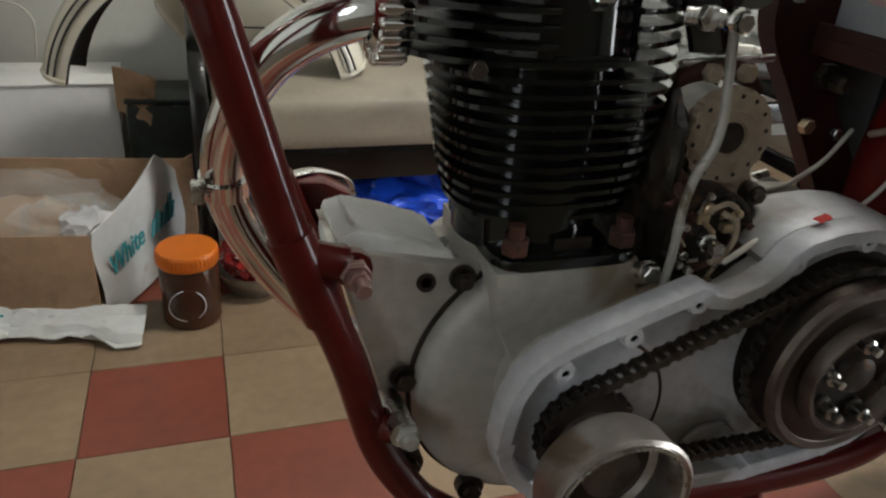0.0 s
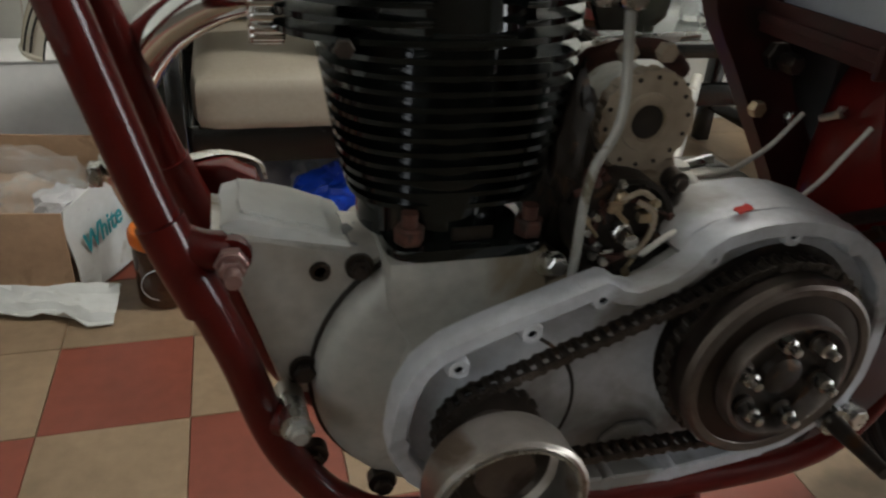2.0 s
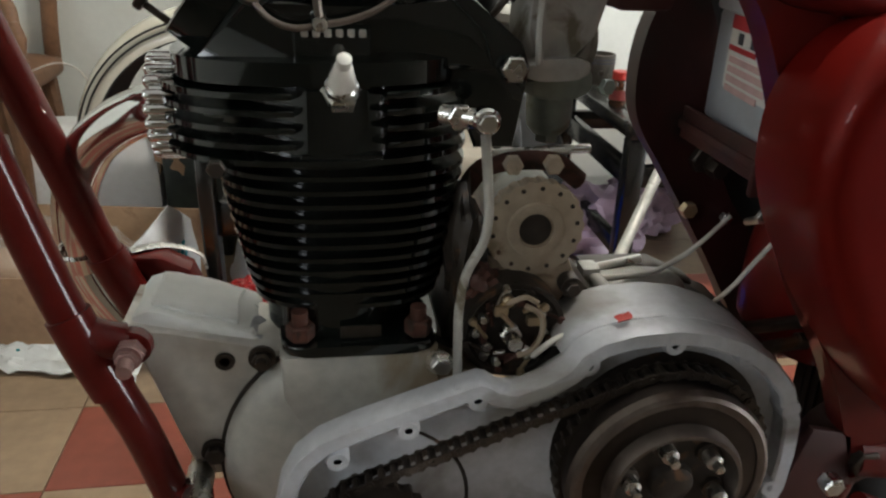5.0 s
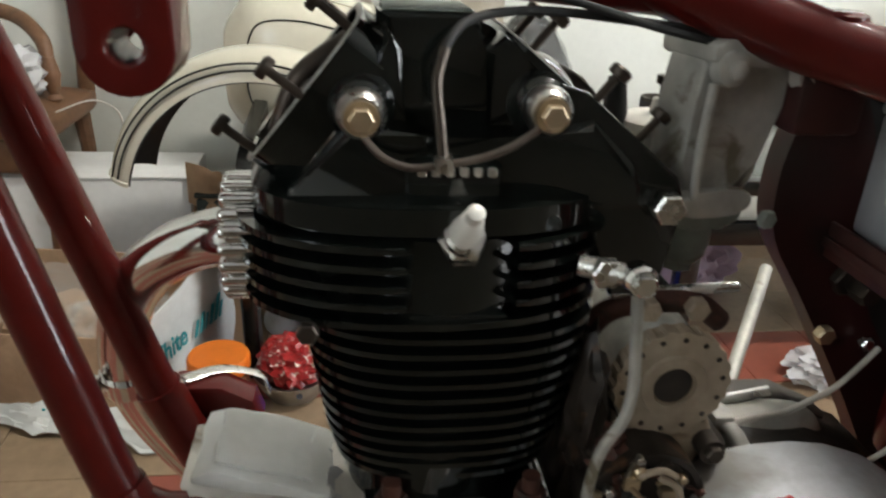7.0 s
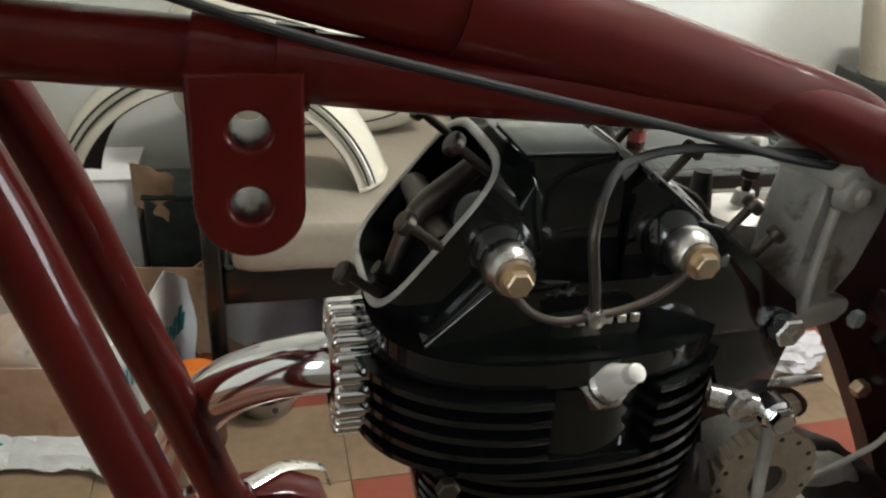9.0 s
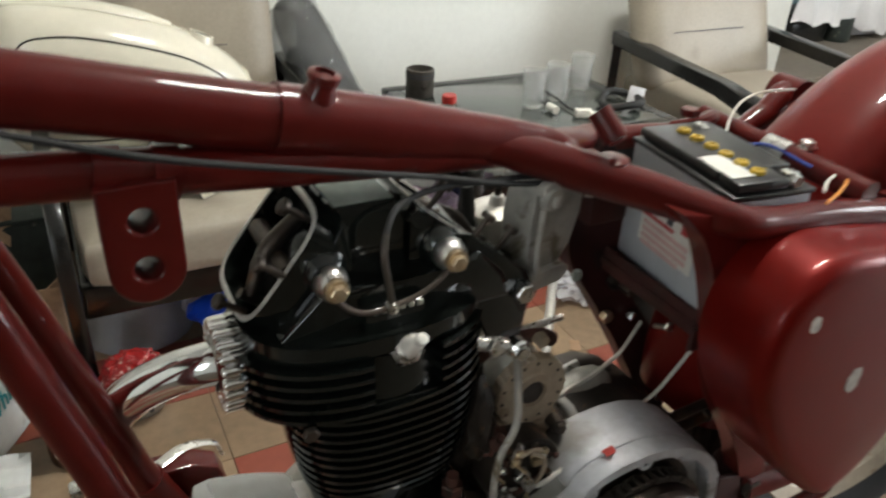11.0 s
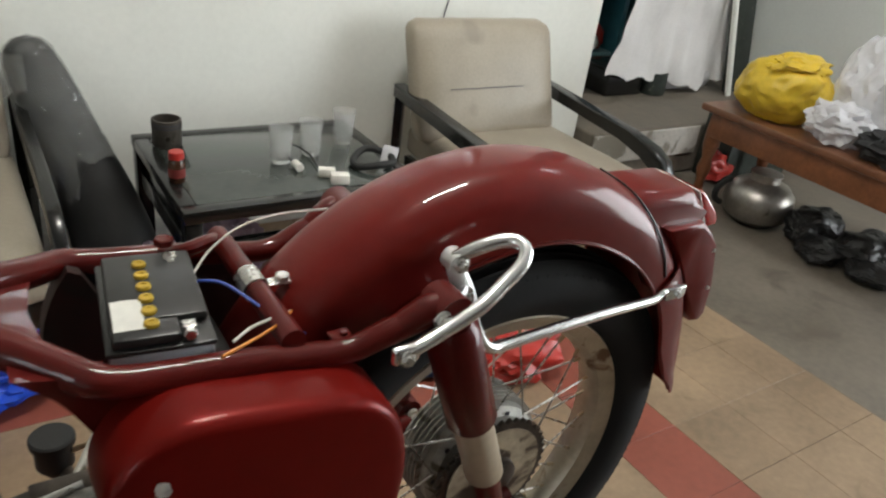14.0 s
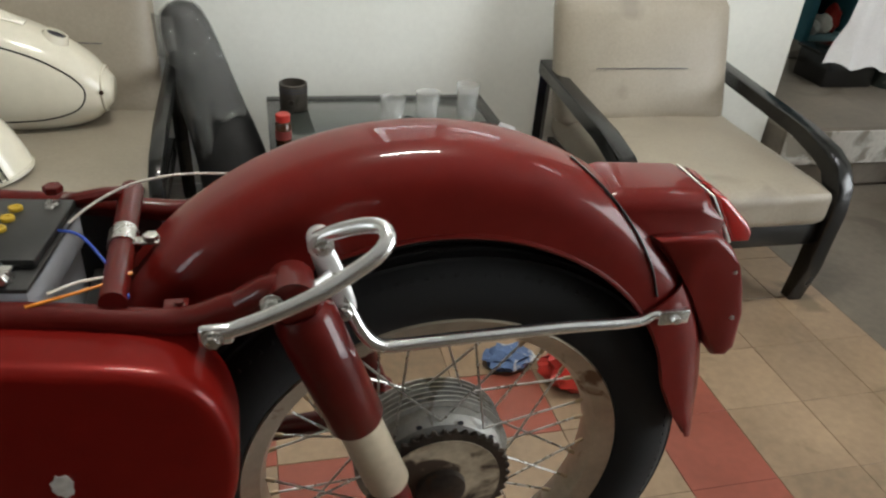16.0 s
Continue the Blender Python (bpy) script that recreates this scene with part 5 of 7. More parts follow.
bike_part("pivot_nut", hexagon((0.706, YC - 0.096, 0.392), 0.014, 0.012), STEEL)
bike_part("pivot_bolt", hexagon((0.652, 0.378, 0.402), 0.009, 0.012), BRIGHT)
bike_part("rear_plate_tab", prism([(0.60, 0.30), (0.66, 0.32), (0.70, 0.37), (0.69, 0.42), (0.65, 0.43), (0.64, 0.37)], 0.405, 0.412, 0.002), RED_GRIMY_SHADED)

# side cover
SIDE = [(0.547, 0.700), (0.560, 0.728), (0.585, 0.748), (0.622, 0.757), (0.685, 0.749), (0.753, 0.737), (0.790, 0.722), (0.815, 0.693), (0.827, 0.650), (0.828, 0.605), (0.820, 0.560), (0.797, 0.514), (0.765, 0.475), (0.735, 0.455), (0.705, 0.450), (0.664, 0.482), (0.626, 0.522), (0.590, 0.570), (0.561, 0.620), (0.547, 0.660)]


def side_box():
    line = [(q.x, q.z) for q in curve_points([(a, 0, b) for a, b in SIDE], 4, True)]
    n = len(line)

    def shrink(d):
        out = []
        for i in range(n):
            a, c = Vector(line[i - 1]), Vector(line[(i + 1) % n])
            t = (c - a).normalized()
            out.append((line[i][0] + d * t.y, line[i][1] - d * t.x))
        return out

    rings, bm = [], bmesh.new()
    for y, d in ((0.402, 0.0), (0.347, 0.0), (0.340, 0.0008), (0.334, 0.0030), (0.3300, 0.0068), (0.3282, 0.0115), (0.3275, 0.020)):
        rings.append([bm.verts.new((x, y, z)) for x, z in shrink(d)])
    for k in (0.7, 0.35, 0.04):
        rings.append([bm.verts.new((0.69 + (x - 0.69) * k, 0.3268 + 0.0006 * k, 0.62 + (z - 0.62) * k)) for x, z in shrink(0.020)])
    for a, b in zip(rings, rings[1:]):
        for i in range(n):
            j = (i + 1) % n
            bm.faces.new((a[i], a[j], b[j], b[i]))
    bm.faces.new(rings[0])
    bm.faces.new(rings[-1][::-1])
    return bm


cover = bike_part("side_cover", side_box(), RED_BRIGHT, "glossy red toolbox cover with two bare patches")
def chipped(cx, cz, hx, hz, n, seed):
    """An uneven chip outline."""
    rnd = random.Random(seed)
    return [(cx + (x - cx) * s, cz + (z - cz) * s) for (x, z), s in ((p, rnd.uniform(0.80, 1.10)) for p in rounded(cx, cz, hx, hz, 2.0, n))]


bike_part("bare_patch", prism(chipped(0.676, 0.620, 0.0098, 0.0150, 22, 3), 0.3262, 0.3278), SPRAY, "scraped grey patch", cover)
bike_part("bare_patch", prism(chipped(0.590, 0.704, 0.0070, 0.0095, 18, 4), 0.3270, 0.3292), SPRAY, "scraped grey patch", cover)

# crankcase and its left half
CX, CZ = 0.297, 0.385
case = bike_part("crankcase", lathe([(0.0, 0.0), (0.116, 0.0), (0.118, 0.003), (0.118, 0.012), (0.114, 0.020), (0.104, 0.027), (0.085, 0.031), (0.0, 0.033)], spin_at((CX, 0.476, CZ)), 56), ALLOY_PAINT, "dull silver cast crankcase half")
bike_part("case_joint", lathe([(0.1185, 0.0), (0.1215, 0.001), (0.1215, 0.006), (0.1185, 0.007)], spin_at((CX, 0.4745, CZ)), 56, True), GREASE, "", case)
bike_part("case_right", lathe([(0.0, 0.0), (0.116, 0.0), (0.118, 0.05), (0.118, 0.110), (0.0, 0.112)], spin_at((CX, 0.58, CZ)), 48), ALLOY_PAINT, "", case)
bike_part("case_shoulder", prism([(0.230, 0.500), (0.348, 0.500), (0.352, 0.46), (0.36, 0.43), (0.31, 0.40), (0.25, 0.42), (0.232, 0.46)], 0.4405, 0.575, 0.006), ALLOY_PAINT, "", case)
bike_part("crank_boss", lathe([(0.080, 0.0), (0.074, 0.006), (0.066, 0.010), (0.060, 0.011), (0.0, 0.011)], spin_at((CX + 0.012, 0.4525, CZ + 0.01)), 40), ALLOY_PAINT, "", case)
fp = bike_part("front_plate", prism([(0.116, 0.517), (0.150, 0.508), (0.231, 0.4915), (0.232, 0.455), (0.205, 0.43), (0.186, 0.40), (0.178, 0.372), (0.158, 0.372), (0.146, 0.420)], 0.4705, 0.540, 0.004), ALLOY, "smeared bare aluminium front engine plate")
for hx, hz, rr in ((0.187, 0.482, 0.0042),):
    bike_part("bolt_hole", lathe([(0.0, 0.0), (rr, 0.0), (rr, 0.002), (rr + 0.003, 0.0025), (rr + 0.0035, 0.0)], spin_at((hx, 0.4700, hz)), 20), GREASE, "", fp)
bike_part("mount_bolt", join(lathe([(0.0105, 0.0), (0.0105, 0.003), (0.0, 0.003)], spin_at((0.215, 0.4700, 0.484)), 20), hexagon((0.215, 0.467, 0.484), 0.0076, 0.005), rod((0.215, 0.463, 0.484), (0.215, 0.456, 0.484), 0.0045)), STEEL, "dark mounting bolt", fp)
bike_part("mount_bolt", join(lathe([(0.0112, 0.0), (0.0112, 0.004), (0.0, 0.004)], spin_at((0.173, 0.4690, 0.399)), 20), hexagon((0.173, 0.465, 0.399), 0.008, 0.007)), STEEL, "dark mounting bolt", fp)
bike_part("spacer", rod((0.160, 0.468, 0.380), (0.162, 0.42, 0.384), 0.011, 14), BRIGHT, "", fp)
for k, (bx, bz) in enumerate(((0.176, 0.325), (0.232, 0.285), (0.41, 0.33))):
    bike_part("case_bolt", join(lathe([(0.012, 0.0), (0.012, 0.010), (0.0, 0.012)], spin_at((bx, 0.46, bz)), 16), hexagon((bx, 0.448, bz), 0.008, 0.006)), STEEL, "", case)
bike_part("stud_collar", lathe([(0.0, 0.0), (0.0130, 0.0), (0.0138, 0.003), (0.0132, 0.010), (0.0, 0.011)], spin_at((0.128, 0.457, 0.511)), 22), RED, "", fp)
bike_part("stud_lug", join(hexagon((0.128, 0.445, 0.511), 0.0108, 0.009), lathe([(0.0095, 0.0), (0.0095, 0.002), (0.0, 0.002)], spin_at((0.128, 0.4355, 0.511)), 20), hexagon((0.1282, 0.4335, 0.511), 0.0080, 0.006), rod((0.1283, 0.428, 0.511), (0.1288, 0.417, 0.510), 0.0055)), PINK_STEEL, "dull steel nuts and stud through the maroon lug", fp)
bike_part("tube_lug", sweep([(0.098, 0.455, 0.520), (0.112, 0.452, 0.516), (0.122, 0.455, 0.513)], 0.0135, 14, 4), RED)
bike_part("tube_lug", sweep([(0.148, 0.445, 0.375), (0.165, 0.434, 0.38)], 0.013, 14, 2), RED)
bike_part("lug_nut", join(hexagon((0.165, 0.424, 0.382), 0.0100, 0.008), rod((0.165, 0.416, 0.382), (0.165, 0.410, 0.382), 0.0055)), CARB)
bike_part("oil_union", join(rod((0.346, 0.452, 0.485), (0.348, 0.428, 0.497), 0.009, 14), hexagon((0.348, 0.430, 0.497), 0.008, 0.008)), BRIGHT, "", case)

# barrel, head and their fins
CYY = 0.507


def fin_outline(x0, x1, y0, y1, power, n=44):
    cx, cy, hx, hy = (x0 + x1) / 2, (y0 + y1) / 2, (x1 - x0) / 2, (y1 - y0) / 2
    return [(px, py) for px, py in rounded(cx, cy, hx, hy, power, n)]


def slab(outline, z0, z1, bevel=0.0):
    bm = bmesh.new()
    low = [bm.verts.new((x, y, z0)) for x, y in outline]
    top = [bm.verts.new((x, y, z1)) for x, y in outline]
    bm.faces.new(low[::-1])
    bm.faces.new(top)
    for i in range(len(low)):
        j = (i + 1) % len(low)
        bm.faces.new((low[i], low[j], top[j], top[i]))
    if bevel:
        edges = [e for e in bm.edges if abs(e.verts[0].co.z - e.verts[1].co.z) < 1e-6]
        bmesh.ops.bevel(bm, geom=edges, offset=bevel, segments=2, profile=0.5, affect="EDGES")
    return bm


barrel = bike_part("barrel", lathe([(0.0, 0.0), (0.056, 0.0), (0.060, 0.13), (0.064, 0.20), (0.0, 0.20)], pose(0.275, CYY, 0.505), 40), BLACK, "black enamelled finned barrel")
bike_part("base_flange", slab(fin_outline(0.230, 0.349, 0.438, 0.576, 7), 0.5005, 0.509, 0.002), BLACK, "", barrel)
for bx, by in ((0.246, 0.450), (0.333, 0.450)):
    bike_part("base_nut", join(hexagon((bx, by, 0.511), 0.0105, 0.013, "z"), rod((bx, by, 0.52), (bx, by, 0.534), 0.006)), RUST, "rusty base nut", barrel)
bike_part("base_plate_tag", box(0.275, 0.305, 0.4445, 0.447, 0.512, 0.522, 0.001), STEEL, "", barrel)
for k in range(11):
    z = 0.5335 + 0.0103 * k
    lx = float(np.interp(z, (0.53, 0.55, 0.605, 0.645), (0.212, 0.206, 0.196, 0.189)))
    rx = float(np.interp(z, (0.53, 0.55, 0.60, 0.65), (0.352, 0.358, 0.367, 0.371)))
    yy = float(np.interp(z, (0.53, 0.56, 0.645), (0.452, 0.444, 0.436)))
    bike_part("fin", slab(fin_outline(lx, rx, yy, 2 * CYY - yy, 2.7, 72), z, z + 0.0034, 0.0014), BLACK, "", barrel)
head = bike_part("cylinder_head", lathe([(0.0, 0.0), (0.07, 0.0), (0.066, 0.05), (0.0, 0.05)], pose(0.272, CYY, 0.645), 40), BLACK, "black enamelled finned cylinder head")
for k in range(5):
    z = 0.6485 + 0.0108 * k
    lx = float(np.interp(z, (0.645, 0.70), (0.160, 0.158)))
    rx = float(np.interp(z, (0.645, 0.70), (0.371, 0.370)))
    line = fin_outline(lx, rx, 0.432, 2 * CYY - 0.432, 2.45, 72)
    if k:
        # the fins stop short of the plug's recess
        line = [(x, y if not (0.252 < x < 0.306 and y < CYY) else 0.468) for x, y in line]
    bike_part("fin", slab(line, z, z + 0.0038, 0.0014), BLACK, "", head)
bike_part("head_deck", slab(fin_outline(0.168, 0.366, 0.440, 0.574, 2.6, 64), 0.6985, 0.713, 0.004), BLACK, "", head)
bike_part("fin_rib", box(0.252, 0.306, 0.437, 0.452, 0.6485, 0.655, 0.002), BLACK, "", head)
PLUG = Matrix.Translation((0.279, 0.453, 0.686)) @ Vector((0.06, -0.70, 0.72)).to_track_quat("Z", "Y").to_matrix().to_4x4()
plug = bike_part("spark_plug", join(lathe([(0.0150, 0.0), (0.0150, 0.003), (0.0, 0.003)], PLUG, 22), lathe([(0.0115, 0.003), (0.0132, 0.005), (0.0132, 0.014), (0.0115, 0.016), (0.0, 0.016)], PLUG, 6), lathe([(0.0108, 0.016), (0.0108, 0.020), (0.009, 0.022), (0.0, 0.022)], PLUG, 20)), BRIGHT, "spark plug with bare white insulator", head)
bike_part("insulator", lathe([(0.0088, 0.022), (0.0082, 0.028), (0.0068, 0.032), (0.0060, 0.038), (0.0045, 0.040), (0.0046, 0.047), (0.0030, 0.048), (0.0, 0.0485)], PLUG, 20), PORCELAIN, "", head)
bike_part("head_stay_nut", hexagon((0.200, 0.437, 0.648), 0.006, 0.006), STEEL, "", head)

# rocker box
ROCK = [(0.192, 0.704), (0.192, 0.708), (0.201, 0.722), (0.224, 0.754), (0.238, 0.772), (0.236, 0.803), (0.283, 0.803), (0.300, 0.794), (0.330, 0.772), (0.372, 0.738), (0.392, 0.722), (0.392, 0.704)]
rock = bike_part("rocker_box", prism(ROCK, 0.505, 0.570, 0.004), BLACK, "black rocker box with its covers off")
for name, line in (("front_cheek", [(0.192, 0.704), (0.192, 0.708), (0.201, 0.722), (0.224, 0.754), (0.238, 0.772), (0.240, 0.799), (0.249, 0.786), (0.252, 0.745), (0.252, 0.704)]), ("rear_cheek", [(0.300, 0.704), (0.300, 0.745), (0.292, 0.786), (0.302, 0.794), (0.330, 0.772), (0.372, 0.738), (0.392, 0.722), (0.392, 0.704)])):
    bike_part(name, prism(line, 0.4755, 0.506, 0.004), BLACK, "", rock)
bike_part("rocker_skirt", prism([(0.180, 0.700), (0.192, 0.714), (0.222, 0.752), (0.262, 0.745), (0.284, 0.738), (0.305, 0.745), (0.350, 0.755), (0.376, 0.730), (0.385, 0.704)], 0.462, 0.520, 0.006), BLACK, "", rock)
bike_part("valley_ledge", prism([(0.252, 0.700), (0.250, 0.732), (0.300, 0.732), (0.300, 0.700)], 0.452, 0.470, 0.004), BLACK, "", rock)
for k in range(6):
    bike_part("ledge_tooth", box(0.256 + 0.0072 * k, 0.2605 + 0.0072 * k, 0.4498, 0.4525, 0.727, 0.732, 0.001), BRIGHT, "", rock)
for sx, sz in ((0.228, 0.757), (0.322, 0.760)):
    bike_part("spindle_boss", lathe([(0.0225, 0.0), (0.0200, 0.026), (0.0150, 0.036), (0.012, 0.039), (0.0, 0.039)], spin_at((sx, 0.505, sz)), 30), BLACK, "", rock)
    cap = bike_part("cap_nut", lathe([(0.0110, 0.0), (0.0125, 0.003), (0.0130, 0.007), (0.0120, 0.012), (0.0096, 0.0150), (0.0, 0.0155)], spin_at((sx, 0.466, sz)), 28), BRIGHT, "bright cap washer with brass banjo bolt", rock)
    bike_part("banjo_bolt", join(lathe([(0.0088, 0.0), (0.0088, 0.004), (0.0, 0.004)], spin_at((sx, 0.4505, sz)), 20), hexagon((sx, 0.4475, sz), 0.0066, 0.006)), BRASS, "brass banjo bolt", rock)
bike_part("top_land", prism([(0.252, 0.735), (0.249, 0.786), (0.237, 0.8035), (0.287, 0.8035), (0.292, 0.786), (0.300, 0.735)], 0.480, 0.5045, 0.003), BLACK, "", rock)
# Thin plate whose grey-green colour paints the reflection on the black top.
bike_part("worn_top", box(0.239, 0.285, 0.482, 0.530, 0.8036, 0.8050, 0.0008), CARB_GREEN, "grey-green top land, coloured as the wall's reflection on it", rock)
# open faces with rims, dark inside, and studs left standing
for tag, (ax, az), (bx, bz) in (("front", (0.168, 0.722), (0.230, 0.801)), ("rear", (0.396, 0.722), (0.302, 0.796))):
    d = Vector((bx - ax, 0, bz - az))
    ln = d.length
    d.normalize()
    nrm = Vector((-d.z, 0, d.x)) if tag == "front" else Vector((d.z, 0, -d.x))
    nrm = nrm if nrm.z > 0 or tag == "x" else -nrm
    mid = Vector(((ax + bx) / 2, 0.520, (az + bz) / 2))
    rimline = []
    for u, v in rounded(0, 0, ln * 0.47, 0.047, 4.0, 28):
        rimline.append(mid + d * u + Vector((0, v, 0)) + nrm * 0.003)
    deep = 0.023 if tag == "front" else 0.004
    outer, inner = rounded(0, 0, ln * 0.495, 0.0475, 4.5, 36), rounded(0, 0, ln * 0.455, 0.0430, 4.5, 36)
    bm = bmesh.new()
    rings = [[bm.verts.new(mid + d * u + Vector((0, v, 0)) + nrm * h) for u, v in line] for line, h in ((outer, -deep), (outer, 0.0005), (inner, 0.0005), (inner, -deep))]
    for r0, r1 in zip(rings, rings[1:]):
        for k in range(36):
            bm.faces.new((r0[k], r0[(k + 1) % 36], r1[(k + 1) % 36], r1[k]))
    bike_part("opening_wall", bm, BLACK, "", rock)
    bike_part("opening_rim", sweep([mid + d * u * 0.975 + Vector((0, v * 0.957, 0)) + nrm * 0.0008 for u, v in outer], 0.0024, 8, 1, closed=True, flat=0.4, up=nrm), CARB, "bare metal rim of the open inspection hole", rock)
    bike_part("rocker_arm", join(sweep([mid + d * -0.034 + nrm * -0.004 + Vector((0, -0.014, 0)), mid + nrm * 0.003 + Vector((0, -0.010, 0)), mid + d * 0.034 + nrm * -0.005 + Vector((0, -0.004, 0))], [0.005, 0.0075, 0.006], 14, 5), rod(mid + Vector((0, -0.040, 0)) + nrm * -0.006, mid + Vector((0, 0.040, 0)) + nrm * -0.006, 0.008, 18), rod(mid + d * -0.036 + Vector((0, -0.014, 0)) + nrm * -0.016, mid + d * -0.036 + Vector((0, -0.014, 0)) + nrm * 0.004, 0.004, 12)), STEEL, "oily steel rocker arm", rock)
    for u, v in ((-0.042, -0.030), (0.0, -0.046), (0.040, -0.030), (0.036, 0.034)):
        base = mid + d * u + Vector((0, v, 0))
        st = sweep([base, base + nrm * 0.022], 0.0025, 10, 1)
        bike_part("stud", join(st, lathe([(0.0056, 0.0), (0.0062, 0.0015), (0.0062, 0.0045), (0.0048, 0.0058), (0.0, 0.006)], Matrix.Translation(base + nrm * 0.020) @ nrm.to_track_quat("Z", "Y").to_matrix().to_4x4(), 12)), STEEL, "rusty cover screw left standing", rock)
bike_part("feed_pipe", sweep([(0.228, 0.454, 0.748), (0.238, 0.449, 0.738), (0.252, 0.447, 0.733), (0.268, 0.446, 0.735), (0.285, 0.446, 0.738), (0.302, 0.447, 0.744), (0.318, 0.450, 0.754)], 0.0021, 10, 5), WORN_RIM, "thin bent oil feed pipe", rock)
bike_part("feed_union", lathe([(0.0042, 0.0), (0.0056, 0.003), (0.0042, 0.009), (0.0, 0.010)], spin_at((0.268, 0.449, 0.736)), 14), BRIGHT, "", rock)
bike_part("oil_hose", sweep([(0.268, 0.444, 0.738), (0.266, 0.446, 0.755), (0.264, 0.450, 0.775), (0.270, 0.458, 0.793), (0.285, 0.470, 0.803), (0.32, 0.480, 0.806), (0.37, 0.485, 0.802), (0.41, 0.49, 0.797), (0.44, 0.495, 0.790), (0.452, 0.50, 0.765), (0.455, 0.50, 0.735)], 0.0024, 10, 6), RUBBER, "black rubber oil hose with a grey braided end", rock)
bike_part("hose_sleeve", sweep([(0.268, 0.444, 0.738), (0.266, 0.446, 0.755), (0.264, 0.450, 0.775), (0.268, 0.456, 0.790)], 0.0027, 10, 5), STEEL, "", rock)
bike_part("head_steady", prism([(0.330, 0.772), (0.345, 0.768), (0.402, 0.722), (0.408, 0.706), (0.400, 0.650), (0.372, 0.650), (0.350, 0.705)], 0.466, 0.472, 0.002), BLACK, "black head steady plate", rock)
bike_part("steady_bolt", hexagon((0.396, 0.466, 0.706), 0.0095, 0.010), BRIGHT, "", rock)
# exhaust collar and pipe
collar = bike_part("exhaust_collar", lathe([(0.030, 0.0), (0.0335, 0.003), (0.0335, 0.018), (0.027, 0.0205), (0.021, 0.023), (0.021, 0.0)], pose(0.172, 0.514, 0.670, 0, -90, 0), 40, True), CHROME, "finned chrome exhaust nut")
for k in range(22):
    a = TAU * k / 22
    m = pose(0.161, 0.514, 0.670, 0, 0, 0) @ Matrix.Rotation(a, 4, "X")
    bike_part("nut_fin", box(-0.0112, 0.0112, -0.0036, 0.0036, 0.027, 0.0380, 0.0028, 3, m=m), CHROME, "", collar)
bike_part("exhaust_pipe", sweep([(0.168, 0.518, 0.668), (0.145, 0.526, 0.664), (0.117, 0.541, 0.650), (0.090, 0.558, 0.627), (0.068, 0.577, 0.592), (0.055, 0.594, 0.552), (0.052, 0.605, 0.515), (0.062, 0.612, 0.475), (0.085, 0.618, 0.430), (0.120, 0.622, 0.380), (0.165, 0.626, 0.330), (0.23, 0.63, 0.285), (0.34, 0.633, 0.258)], 0.0180, 22, 6), CHROME, "chrome exhaust pipe bending down in front of the engine")
bike_part("pipe_clamp", sweep([(0.0523, 0.6025, 0.523), (0.0523, 0.607, 0.507)], 0.0205, 24, 1), CHROME)
bike_part("clamp_ear", box(0.026, 0.036, 0.578, 0.594, 0.507, 0.524, 0.002), BRIGHT)
bike_part("front_bracket", prism([(0.094, 0.528), (0.128, 0.526), (0.150, 0.514), (0.156, 0.496), (0.148, 0.476), (0.128, 0.480), (0.102, 0.498)], 0.566, 0.592, 0.004), RED, "flat maroon mounting bracket")
bike_part("bracket_strip", sweep([(0.100, 0.575, 0.530), (0.125, 0.592, 0.527), (0.152, 0.600, 0.515), (0.158, 0.598, 0.500)], 0.006, 8, 4, flat=0.25), BRIGHT)

# magneto, its gear and the greasy parts below it
mag = bike_part("magneto", rod((0.422, 0.478, 0.586), (0.424, 0.575, 0.586), 0.031, 28), CARB, "magneto with a brown toothed drive gear")
gear = bmesh.new()
N = 22
outer = []
for k in range(N):
    for f, r in ((0.0, 0.0385), (0.36, 0.0385), (0.5, 0.0362), (0.86, 0.0362)):
        a = TAU * (k + f) / N
        outer.append((0.422 + r * math.cos(a), 0.586 + r * math.sin(a)))
bike_part("drive_gear", prism(outer, 0.466, 0.478, 0.0008), FIBRE, "brown fibre gear, worn and oily", mag)
bike_part("gear_ring", lathe([(0.014, 0.0), (0.014, 0.003), (0.021, 0.0025), (0.022, 0.0)], spin_at((0.422, 0.4662, 0.586)), 32, True), FIBRE, "", mag)
bike_part("gear_bore", lathe([(0.0, 0.0), (0.0125, 0.0), (0.0125, 0.001), (0.0, 0.001)], spin_at((0.422, 0.4665, 0.586)), 24), GREASE, "", mag)
for k in range(14):
    a = TAU * (k + 0.3) / 14
    bike_part("gear_hole", lathe([(0.0, 0.0), (0.0019, 0.0), (0.0019, 0.0008), (0.0, 0.0008)], spin_at((0.422 + 0.0325 * math.cos(a), 0.4665, 0.586 + 0.0325 * math.sin(a))), 8), GREASE, "", mag)
bike_part("mag_strap", sweep([(0.372, 0.50, 0.605), (0.385, 0.495, 0.625), (0.41, 0.492, 0.632), (0.44, 0.492, 0.630), (0.464, 0.50, 0.612)], 0.0060, 10, 4, flat=1.3), RUST, "", mag)
for bx in (0.405, 0.436):
    bike_part("strap_bolt", hexagon((bx, 0.486, 0.632), 0.0075, 0.010), FIBRE, "", mag)
bike_part("strap_rod", rod((0.385, 0.495, 0.636), (0.468, 0.495, 0.640), 0.0035), BRIGHT, "", mag)
bike_part("mag_saddle", prism([(0.385, 0.545), (0.39, 0.560), (0.42, 0.548), (0.452, 0.560), (0.458, 0.545), (0.448, 0.520), (0.40, 0.520)], 0.468, 0.56, 0.004), FIBRE, "", mag)
